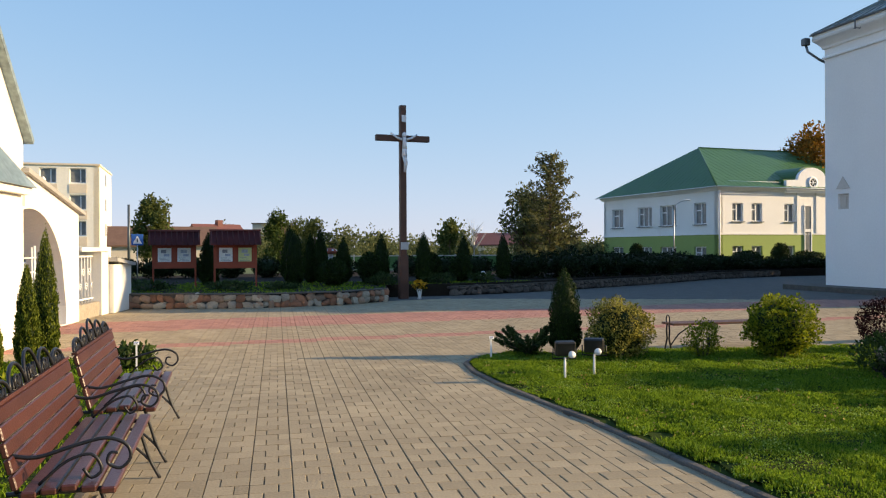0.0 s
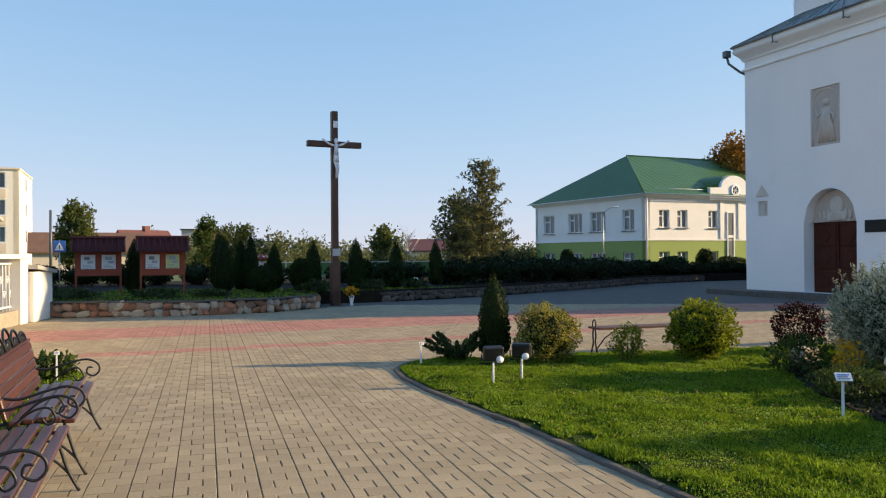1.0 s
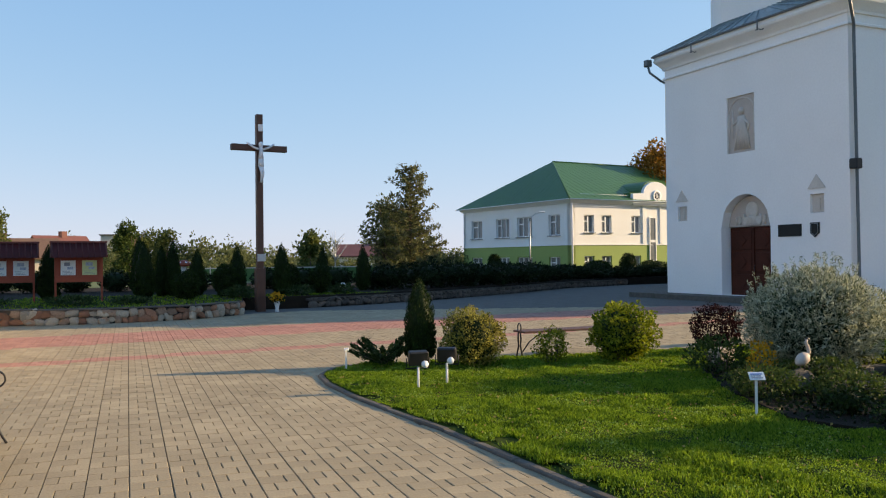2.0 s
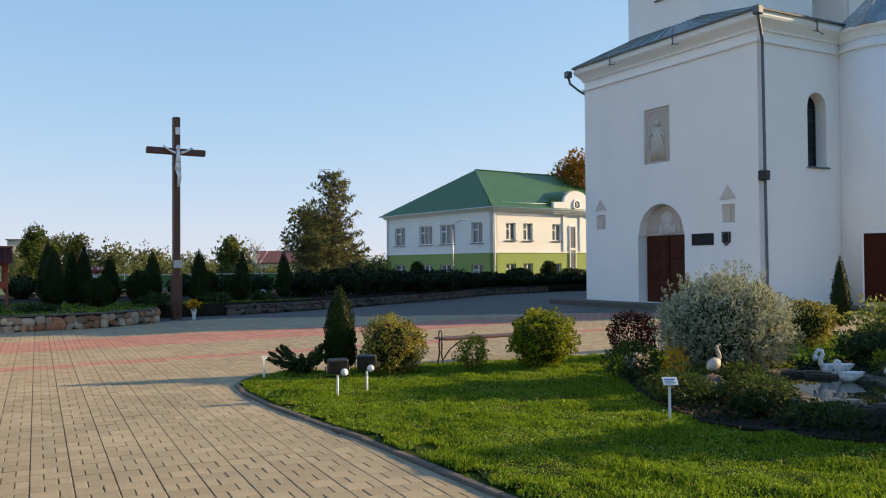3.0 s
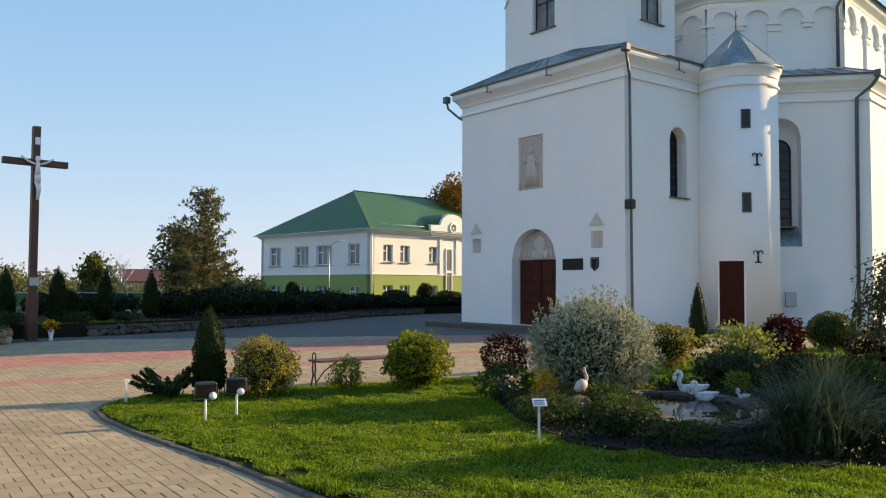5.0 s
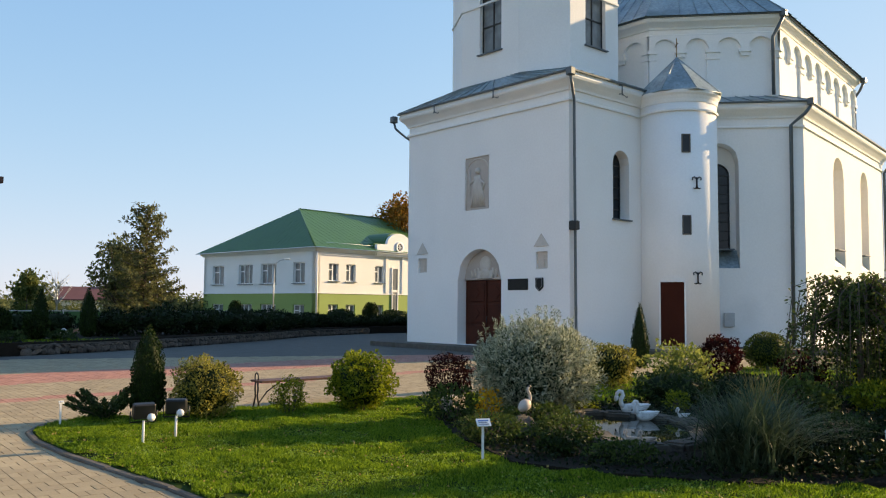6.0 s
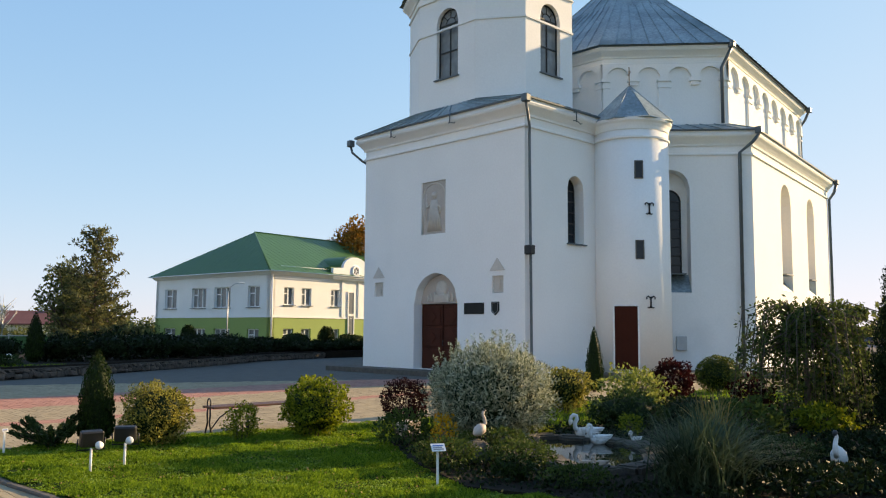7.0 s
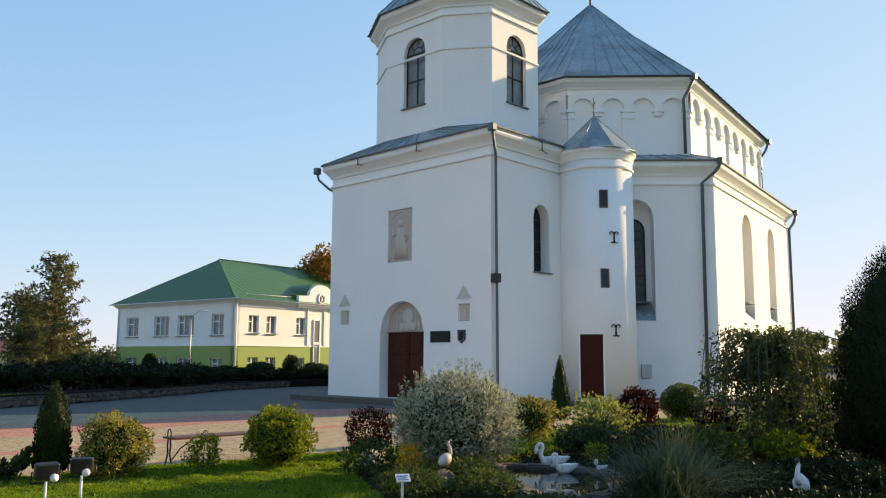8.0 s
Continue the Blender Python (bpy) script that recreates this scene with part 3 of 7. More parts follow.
def cornice(poly, z, parent, h=1.0, out=0.34):
    """The string, plain band and coved eaves cornice round an outline."""
    bm = bmesh.new()
    sweep(bm, poly, [(-0.02, z), (0.07, z), (0.07, z + 0.06 * h), (0.03, z + 0.10 * h), (-0.02, z + 0.1 * h)])
    sweep(bm, poly, [(-0.05, z + 0.38 * h), (0.06, z + 0.38 * h), (0.08, z + 0.46 * h), (0.12, z + 0.52 * h), (0.2, z + 0.62 * h), (0.3, z + 0.72 * h), (0.33, z + 0.8 * h), (out - 0.04, z + 0.88 * h), (out - 0.04, z + 0.95 * h), (-0.05, z + 0.95 * h)])
    ob = part("cornice", bm, CORNICE, parent, "white stepped plaster cornice")
    bm = sweep(bmesh.new(), poly, [(out - 0.1, z + 0.95 * h), (out + 0.04, z + 0.945 * h), (out + 0.05, z + 1.0 * h), (out - 0.1, z + 1.02 * h)])
    part("gutter", bm, DARKMETAL, parent)
    return ob


cornice(BASE, 8.84, church)


def skirt(poly0, z0, poly1, z1, name, parent, material, seams=0.55, label=""):
    """A sheet-metal roof between two outlines with standing seams."""
    holder, ribs = bmesh.new(), []
    k = len(poly0)
    for i in range(k):
        a_, b_, c_, d_ = (Vector((*poly0[i], z0)), Vector((*poly0[(i + 1) % k], z0)), Vector((*poly1[(i + 1) % k], z1)), Vector((*poly1[i], z1)))
        vs = [holder.verts.new(p) for p in (a_, b_, c_, d_)]
        holder.faces.new(vs)
        n_ = (b_ - a_).cross(d_ - a_).normalized() * 0.035
        steps = max(1, int((b_ - a_).length / seams))
        for j in range(steps + 1):
            t = j / steps
            p, q = a_.lerp(b_, t), d_.lerp(c_, t)
            w = (b_ - a_).normalized() * 0.012
            seam = bmesh.new()
            lo = [seam.verts.new(x) for x in (p - w, p + w, q + w, q - w)]
            hi = [seam.verts.new(x + n_) for x in (p - w, p + w, q + w, q - w)]
            seam.faces.new(hi)
            for s_ in range(4):
                seam.faces.new((lo[s_], lo[(s_ + 1) % 4], hi[(s_ + 1) % 4], hi[s_]))
            ribs.append(seam)
    roof_ = part(name, holder, material, parent, label)
    for seam in ribs:
        part("roof_seam", seam, material, roof_)
    return roof_


TOWER = [(1.6, 1.3), (4.5, 1.3), (5.6, 2.9), (5.6, 6.1), (4.5, 7.9), (1.6, 7.9), (0.5, 6.1), (0.5, 2.9)]
eave = offset(BASE, 0.34)
skirt([eave[0], eave[1], eave[1], eave[2], eave[2], eave[3], eave[3], eave[0]], 9.85, offset(TOWER, 0.0), 10.5, "tower_skirt_roof", church, ZINC, 0.6, "patched grey sheet-metal roof")
for i, (p, q) in enumerate(zip(TOWER, TOWER[1:] + TOWER[:1])):
    ln_ = math.dist(p, q)
    holes = [(ln_ / 2 + 0.05, 1.22, 11.66, 14.52, True)] if i % 2 == 0 else []
    part("tower_wall", panel(bmesh.new(), p, q, 9.9, 15.6, 0.3, holes), WHITE, church)
cornice(TOWER, 15.0, church, 0.9, 0.34)
bm = sweep(bmesh.new(), TOWER, [(-0.02, 13.62), (0.05, 13.62), (0.05, 13.70), (-0.02, 13.70)])
part("string_course", bm, CORNICE, church)
skirt(offset(TOWER, 0.44), 15.86, offset(TOWER, -1.6), 18.2, "tower_roof", church, ZINC, 0.5)
skirt(offset(TOWER, -1.58), 18.18, offset(TOWER, -2.45), 21.0, "tower_roof", church, ZINC, 0.5)


def arched_window(parent, m, w, zb, zt, deep, material=GLASS, bars=2, rows=4, fan=True):
    """A round-headed window set back in its reveal: glass, frame and glazing bars."""
    win = part("window", slab(bmesh.new(), arch_outline(w, zb, zt), deep + 0.05, deep + 0.07), material, parent)
    win.matrix_basis = m
    bm = bmesh.new()
    out = [(x, z) for x, z in arch_outline(w, zb, zt)]
    tube(bm, [(x, deep + 0.03, z) for x, z in out + out[:1]], 0.035, 4)
    r = w / 2
    for k in range(1, bars):
        x = -r + w * k / bars
        box(bm, x - 0.022, x + 0.022, deep + 0.01, deep + 0.05, zb, zt - (r if fan else 0.06))
    for k in range(1, rows + 1):
        z = zb + (zt - r - zb) * k / rows
        box(bm, -r, r, deep + 0.005, deep + 0.045, z - 0.022, z + 0.022)
    if fan:
        for k in (1, 2, 3):
            a_ = math.pi * k / 4
            tube(bm, [(0.45 * r * math.cos(a_), deep + 0.03, zt - r + 0.45 * r * math.sin(a_)), (0.97 * r * math.cos(a_), deep + 0.03, zt - r + 0.97 * r * math.sin(a_))], 0.016, 4)
        tube(bm, [(0.45 * r * math.cos(math.pi * k / 8), deep + 0.03, zt - r + 0.45 * r * math.sin(math.pi * k / 8)) for k in range(9)], 0.016, 4)
    part("window_frame", bm, DARKPAINT, win)
    part("window_sill", box(bmesh.new(), -r - 0.08, r + 0.08, -0.1, deep + 0.05, zb - 0.05, zb - 0.005), DARKMETAL, win)
    return win


for i, (p, q) in enumerate(zip(TOWER, TOWER[1:] + TOWER[:1])):
    if i % 2 == 0:
        m = wall_frame(p, q) @ pose(math.dist(p, q) / 2 + 0.05, 0, 0)
        arched_window(church, m, 1.20, 11.66, 14.51, 0.16, GLASS2, 2, 2)
arched_window(church, pose(2.92, 0, 0), 0.96, 4.9, 7.44, 0.42, GLASS, 2, 5, False)

# portal
FRONT = wall_frame((0, 8.85), (0, 0))


def front(s):
    return FRONT @ pose(8.85 - s, 0, 0)


door = part("door", slab(bmesh.new(), [(-1.17, 0.18), (1.17, 0.18), (1.17, 2.68), (-1.17, 2.68)], 0.42, 0.5), DOOR, church, "double wooden red-brown church door with carved panels")
door.matrix_basis = front(4.5)
for sx in (-1, 1):
    for z0, z1 in ((0.35, 0.95), (1.05, 1.75), (1.85, 2.55)):
        bm = bmesh.new()
        lo, hi = (0.1, 1.05) if sx > 0 else (-1.05, -0.1)
        box(bm, lo, hi, 0.385, 0.42, z0, z1, bevel=0.015)
        c = (lo + hi) / 2
        box(bm, -0.17, 0.17, 0.36, 0.39, -0.17, 0.17, pose(c, 0, (z0 + z1) / 2, 0, 45, 0))
        part("door_panel", bm, DOOR, door)
part("door_handle", tube(bmesh.new(), [(0.08, 0.36, 1.05), (0.08, 0.33, 1.15), (0.08, 0.36, 1.3)], 0.012, 6), IRON, door)
part("door_stop", box(bmesh.new(), -0.035, 0.035, 0.37, 0.43, 0.18, 2.66), DOOR, door)
tymp = part("tympanum", slab(bmesh.new(), [(-1.18, 2.7)] + [(1.19 * math.cos(math.pi * k / 16), 2.7 + 1.12 * math.sin(math.pi * k / 16)) for k in range(17)], 0.36, 0.46), RELIEF, church, "half-round pink plaster relief over the door")
tymp.matrix_basis = front(4.5)
bm = bmesh.new()
lathe(bm, [(0.0, -0.04), (0.30, -0.04), (0.32, 0), (0.28, 0.03), (0.0, 0.03)], 20, pose(0, 0.35, 3.28, 90))
box(bm, -0.42, 0.42, 0.31, 0.36, 2.74, 3.05, bevel=0.02)
for k in range(-3, 4):
    tube(bm, [(k * 0.09, 0.33, 2.75), (k * 0.06, 0.32, 3.0), (k * 0.03, 0.33, 3.1)], 0.03, 5)
for k in range(-4, 5):
    if abs(k) > 1:
        tube(bm, [(k * 0.2, 0.35, 2.78), (k * 0.2 + 0.05, 0.35, 2.9), (k * 0.2, 0.35, 3.0 + 0.05 * (5 - abs(k)))], 0.04, 5)
part("relief_ornament", bm, RELIEF_FIG, tymp)
panel_ob = part("relief_panel", box(bmesh.new(), -0.68, 0.68, 0.06, 0.14, 5.39, 7.46), RELIEF, church, "tall pink plaster relief panel")
panel_ob.matrix_basis = front(4.65)
bm = bmesh.new()
for sx in (-0.62, 0.62):
    tube(bm, [(sx, 0.055, 5.42), (sx, 0.055, 6.95)], 0.03, 6)
tube(bm, [(0.62 * math.cos(math.pi * k / 12), 0.055, 6.88 + 0.5 * math.sin(math.pi * k / 12)) for k in range(13)], 0.03, 6)
lathe(bm, [(0.01, 0), (0.10, 0.03), (0.13, 0.12), (0.10, 0.22), (0.01, 0.26)], 12, pose(0.02, 0.05, 6.78))
for k in range(7):
    x = -0.24 + k * 0.08
    tube(bm, [(x * 1.5 + 0.02, 0.05, 5.5), (x * 1.1 + 0.05, 0.035, 6.0), (x * 0.8, 0.03, 6.35), (x * 0.6, 0.045, 6.72)], 0.05, 6, 0.035)
tube(bm, [(-0.1, 0.04, 6.6), (-0.4, 0.04, 6.45), (-0.42, 0.045, 6.7)], 0.045, 6)
tube(bm, [(0.12, 0.04, 6.6), (0.38, 0.04, 6.4), (0.3, 0.045, 6.15)], 0.045, 6)
tube(bm, [(-0.45, 0.05, 5.95), (-0.43, 0.05, 7.0)], 0.018, 6)
part("relief_ornament", bm, RELIEF_FIG, panel_ob)
for s, zt in ((7.88, 3.62), (1.28, 3.63)):
    n1 = part("niche_panel", box(bmesh.new(), -0.28, 0.28, 0.1, 0.15, zt - 0.59, zt), RELIEF_FIG, church)
    n1.matrix_basis = front(s)
    bm = bmesh.new()
    for k in range(4):
        box(bm, -0.14, 0.20, 0.07, 0.1, zt - 0.5 + 0.12 * k, zt - 0.46 + 0.12 * k)
    box(bm, 0.0, 0.05, 0.06, 0.1, zt - 0.52, zt - 0.1)
    part("niche_ornament", bm, RELIEF_FIG, n1)
    bm = slab(bmesh.new(), [(-0.36, zt + 0.18), (0.36, zt + 0.18), (0, zt + 0.64)], -0.035, 0.02)
    t_ = part("niche_gable", bm, RELIEF_FIG, church)
    t_.matrix_basis = front(s)
part("plaque", box(bmesh.new(), -0.5, 0.5, -0.03, 0.01, 2.27, 2.68, bevel=0.008), PLAQUE, church, "black granite memorial plaque").matrix_basis = front(2.43)
shield = part("shield_plaque", slab(bmesh.new(), [(-0.18, 2.7), (-0.18, 2.36), (0, 2.22), (0.18, 2.36), (0.18, 2.7)], -0.04, 0.01), PLAQUE, church, "dark shield-shaped plaque")
shield.matrix_basis = front(1.37)
part("shield_border", tube(bmesh.new(), [(-0.14, -0.045, 2.66), (-0.14, -0.045, 2.38), (0, -0.045, 2.27), (0.14, -0.045, 2.38), (0.14, -0.045, 2.66), (-0.14, -0.045, 2.66)], 0.008, 5), GALV, shield)


def wall_tie(m):
    """A wrought-iron lightning-rod tie with a curled end."""
    bm = tube(bmesh.new(), [(0, 0.02, 0.35), (0, -0.1, 0.3), (0, -0.1, -0.05)], 0.025, 6)
    tube(bm, [(-0.12, -0.05, -0.02), (0.0, -0.1, 0.0), (0.25, -0.12, -0.1), (0.3, -0.12, -0.06)], 0.018, 6)
    ob = part("wall_bracket", bm, DARKMETAL, church)
    ob.matrix_basis = m


for s in (6.7, 3.3):
    wall_tie(front(s) @ pose(0, -0.36, 9.5))
wall_tie(pose(2.4, -0.36, 9.4))


def downpipe(pts, r=0.05):
    part("downpipe", tube(bmesh.new(), pts, r, 8), DARKMETAL, church, "dark grey metal downpipe")


def hopper(x, y, z):
    part("rain_hopper", box(bmesh.new(), x - 0.13, x + 0.13, y - 0.13, y + 0.13, z - 0.14, z + 0.14, bevel=0.03), DARKMETAL, church)


hopper(-0.38, -0.38, 9.72)
downpipe([(-0.38, -0.38, 9.6), (-0.2, -0.3, 9.3), (0.1, -0.14, 8.85), (0.12, -0.12, 8.5), (0.2, -0.12, 0.9), (0.22, -0.18, 0.3)])
hopper(-0.46, 9.35, 9.6)
downpipe([(-0.46, 9.35, 9.5), (-0.44, 9.25, 9.2), (-0.1, 9.0, 8.85), (0.3, 8.97, 8.7)])
part("floodlight", box(bmesh.new(), -0.12, 0.14, -0.36, -0.05, 4.3, 4.62, bevel=0.03), SPOTBLACK, church, "black wall floodlight")

# stair turret
TUR = pose(5.3, -0.85, 0)
tur = part("stair_turret", lathe(bmesh.new(), [(1.455, 0.0), (1.44, 4.0), (1.43, 9.6)], 64), WHITE, church, "round white stair turret")
tur.matrix_basis = TUR
part("cornice", lathe(bmesh.new(), [(1.42, 8.86), (1.49, 8.86), (1.49, 8.93), (1.45, 8.96), (1.42, 8.97)], 64, smooth=False), CORNICE, tur)
part("cornice", lathe(bmesh.new(), [(1.42, 9.2), (1.46, 9.2), (1.47, 9.32), (1.51, 9.44), (1.57, 9.52), (1.58, 9.62), (1.42, 9.64)], 64, smooth=False), CORNICE, tur)
bm = bmesh.new()
n_ = 8
apex = bm.verts.new((0, 0, 11.25))
ring = [bm.verts.new((1.67 * math.cos(2 * math.pi * (k + 0.3) / n_), 1.67 * math.sin(2 * math.pi * (k + 0.3) / n_), 9.62)) for k in range(n_)]
for k in range(n_):
    bm.faces.new((ring[k], ring[(k + 1) % n_], apex))
rim, tip = [v.co.copy() for v in ring], apex.co.copy()
cone = part("turret_roof", bm, ZINC, tur, "pointed sheet-metal turret roof")
for k in range(n_):
    part("roof_seam", tube(bmesh.new(), [rim[k], tip], 0.02, 4), ZINC, cone)
    part("roof_edge", tube(bmesh.new(), [rim[k], rim[(k + 1) % n_]], 0.03, 4), ZINC, cone)
bm = tube(bmesh.new(), [(0, 0, 11.2), (0, 0, 12.0)], 0.022, 6)
mx = pose(0, 0, 0, 0, 0, 45)
box(bm, -0.22, 0.22, -0.015, 0.015, 11.72, 11.75, mx)
for a_ in (45, -45):
    box(bm, -0.1, 0.1, -0.012, 0.012, -0.012, 0.012, mx @ pose(0, 0, 11.735, 0, a_, 0))
part("roof_cross", bm, GOLD, tur)


def on_turret(ang, r=1.43):
    """A frame on the turret's face in the direction ang (degrees, church frame), y inwards."""
    return pose(r * math.cos(radians(ang)), r * math.sin(radians(ang)), 0, 0, 0, ang + 90)


for z0, z1 in ((7.35, 7.95), (4.35, 4.98)):
    slit = part("slit_window", box(bmesh.new(), -0.12, 0.12, -0.02, 0.12, z0, z1), GLASS, tur)
    slit.matrix_basis = on_turret(225)
    bm = bmesh.new()
    box(bm, -0.16, -0.12, -0.03, 0.1, z0 - 0.03, z1 + 0.04), box(bm, 0.12, 0.16, -0.03, 0.1, z0 - 0.03, z1 + 0.04), box(bm, -0.16, 0.16, -0.03, 0.1, z1, z1 + 0.04), box(bm, -0.16, 0.16, -0.03, 0.1, z0 - 0.04, z0)
    part("window_frame", bm, CONCRETE, slit)
sd = part("side_door", box(bmesh.new(), -0.42, 0.42, -0.035, 0.2, 0.3, 2.6), SIDEDOOR, tur, "plain red-brown side door")
sd.matrix_basis = on_turret(204)
bm = bmesh.new()
box(bm, -0.47, -0.42, -0.04, 0.2, 0.2, 2.65), box(bm, 0.42, 0.47, -0.04, 0.2, 0.2, 2.65), box(bm, -0.47, 0.47, -0.04, 0.2, 2.6, 2.65)
part("door_frame", bm, WHITE, sd)
for z in (6.2, 2.75):
    bm = tube(bmesh.new(), [(0, -0.03, z - 0.22), (0, -0.03, z + 0.2)], 0.03, 6)
    for sx in (-1, 1):
        tube(bm, [(0, -0.03, z + 0.12), (sx * 0.1, -0.03, z + 0.22), (sx * 0.17, -0.03, z + 0.18), (sx * 0.16, -0.03, z + 0.1)], 0.022, 6)
        tube(bm, [(0, -0.03, z - 0.14), (sx * 0.08, -0.03, z - 0.22), (sx * 0.13, -0.03, z - 0.19)], 0.02, 6)
    part("wall_anchor", bm, IRON, tur, "black wrought-iron anchor").matrix_basis = on_turret(240)

# nave
NAVE = [(5.95, 7.61), (5.95, 1.23), (10.05, -3.47), (23.6, -1.16), (26.0, 2.6), (26.0, 6.24), (23.6, 10.0), (10.05, 12.31)]
diag = math.dist(NAVE[1], NAVE[2])
for i, (p, q) in enumerate(zip(NAVE, NAVE[1:] + NAVE[:1])):
    if i == 0 or i >= 4:
        holes = []
    elif i == 1:
        holes = [(3.0, 1.5, 3.25, 8.25, True)]
    elif i == 2:
        holes = [(5.1, 1.75, 3.5, 8.35, True), (9.75, 1.5, 3.5, 8.3, True)]
    else:
        holes = []
    part("nave_wall", panel(bmesh.new(), p, q, 0.0, WALLH, 0.9, holes), WHITE, church)
    m = wall_frame(p, q)
    for c, w, zb, zt, _ in holes:
        part("reveal_back", slab(bmesh.new(), arch_outline(w + 0.1, zb - 0.05, zt + 0.05), 0.68, 0.76), WHITE, church).matrix_basis = m @ pose(c, 0, 0)
        arched_window(church, m @ pose(c, 0, 0), w * 0.62, zb + 0.78, zt - 0.75, 0.58, GLASS, 2, 8, False)
        bm = bmesh.new()
        vs = [bm.verts.new(v) for v in ((-w / 2, 0.0, zb + 0.01), (w / 2, 0.0, zb + 0.01), (w / 2, 0.6, zb + 0.75), (-w / 2, 0.6, zb + 0.75))]
        bm.faces.new(vs)
        part("sloping_sill", bm, ZINC, church).matrix_basis = m @ pose(c, 0, 0)
cornice(NAVE, 8.84, church)
UPPER = offset(NAVE, -1.17)
skirt(offset(NAVE, 0.34), 9.85, offset(NAVE, -1.1), 10.4, "nave_skirt_roof", church, ZINC, 0.7)
for i, (p, q) in enumerate(zip(UPPER, UPPER[1:] + UPPER[:1])):
    part("upper_wall", panel(bmesh.new(), p, q, 9.9, 13.7, 0.4), WHITE, church)
    ln_ = math.dist(p, q)
    m = wall_frame(p, q)
    bays = max(2, round(ln_ / 1.45))
    bays -= bays % 2
    bw = ln_ / bays
    for k in range(bays + 1):
        wide = k % 2 == 0
        hw = 0.24 if wide else 0.2
        x0, x1 = max(0.0, k * bw - hw), min(ln_, k * bw + hw)
        bm = bmesh.new()
        if wide:
            box(bm, x0, x1, -0.10, 0.0, 10.3, 12.28)
            box(bm, x0 - 0.04, x1 + 0.04, -0.14, 0.0, 12.0, 12.08)
        box(bm, x0 - 0.05, x1 + 0.05, -0.17, 0.0, 12.28, 12.42)
        if not wide:
            box(bm, x0 + 0.03, x1 - 0.03, -0.12, 0.0, 12.12, 12.28)
        part("pilaster" if wide else "corbel", bm, WHITE, church).matrix_basis = m
    for k in range(bays):
        c = (k + 0.5) * bw
        r = bw / 2 - 0.16
        bm = bmesh.new()
        inner = [(c + r * math.cos(math.pi * j / 12), 12.42 + r * math.sin(math.pi * j / 12)) for j in range(13)]
        outer = [(c + bw / 2, 12.42), (c + bw / 2, 12.42 + r + 0.12), (c - bw / 2, 12.42 + r + 0.12), (c - bw / 2, 12.42)]
        top = 12.42 + r + 0.12
        for (xa, za), (xb, zb) in zip(inner, inner[1:]):
            vs = [bm.verts.new((x, -0.15, z)) for x, z in ((xa, za), (xa, top), (xb, top), (xb, zb))]
            bm.faces.new(vs)
            ws = [bm.verts.new(v) for v in ((xa, -0.15, za), (xb, -0.15, zb), (xb, 0.0, zb), (xa, 0.0, za))]
            bm.faces.new(ws)
        for xa, xb in ((c + r, c + bw / 2), (c - bw / 2, c - r)):
            vs = [bm.verts.new((x, -0.15, z)) for x, z in ((xa, 12.42), (xb, 12.42), (xb, top), (xa, top))]
            bm.faces.new(vs)
        vs = [bm.verts.new(v) for v in ((c - bw / 2, -0.15, top), (c + bw / 2, -0.15, top), (c + bw / 2, 0, top), (c - bw / 2, 0, top))]
        bm.faces.new(vs)
        bmesh.ops.recalc_face_normals(bm, faces=bm.faces[:])
        part("blind_arch", bm, WHITE, church).matrix_basis = m
cornice(UPPER, 13.05, church, 0.75, 0.38)
top_poly = offset(UPPER, 0.5)
centre = (13.2, 4.42)
for z0, z1, k0, k1 in ((13.8, 17.0, 1.0, 0.46), (17.0, 19.9, 0.46, 0.02)):
    a8 = [(centre[0] + (x - centre[0]) * k0, centre[1] + (y - centre[1]) * k0) for x, y in top_poly]
    b8 = [(centre[0] + (x - centre[0]) * k1, centre[1] + (y - centre[1]) * k1) for x, y in top_poly]
    skirt(a8, z0, b8, z1, "nave_roof", church, ZINC, 0.65, "weathered grey-green sheet-metal nave roof")
part("roof_finial", box(tube(bmesh.new(), [(13.2, 4.42, 19.6), (13.2, 4.42, 22.3)], 0.06, 8), 13.16, 13.24, 3.9, 4.94, 21.5, 21.58), GOLD, church)
part("roof_hatch", box(bmesh.new(), -0.9, 0.9, -0.5, 0.5, 0, 0.3, pose(11.3, 5.6, 17.3, 0, -38, 0)), DARKMETAL, church)
hopper(9.8, -3.94, 9.75)
downpipe([(9.8, -3.94, 9.6), (9.72, -3.7, 9.3), (9.58, -3.2, 8.9), (9.58, -3.15, 0.3)], 0.07)
hopper(24.0, -1.5, 9.75)
downpipe([(24.0, -1.5, 9.6), (23.95, -1.4, 9.2), (23.75, -1.2, 8.8), (23.75, -1.2, 0.3)], 0.08)
ux, uy = UPPER[2]
hopper(ux - 0.15, uy - 0.4, 13.75)
downpipe([(ux - 0.15, uy - 0.4, 13.65), (ux - 0.25, uy - 0.2, 13.2), (ux - 0.35, uy - 0.02, 12.8), (ux - 0.35, uy - 0.02, 10.4)], 0.07)
ux, uy = UPPER[3]
hopper(ux + 0.1, uy - 0.5, 13.7)
downpipe([(ux + 0.1, uy - 0.5, 13.6), (ux + 0.1, uy - 0.3, 13.2), (ux - 0.05, uy - 0.08, 12.8), (ux - 0.05, uy - 0.08, 10.4)], 0.07)
part("meter_box", box(bmesh.new(), -0.2, 0.2, -0.12, 0.02, 0.95, 1.5, bevel=0.01), GALV, church, "grey metal meter box").matrix_basis = wall_frame(NAVE[1], NAVE[2]) @ pose(3.3, 0, 0)

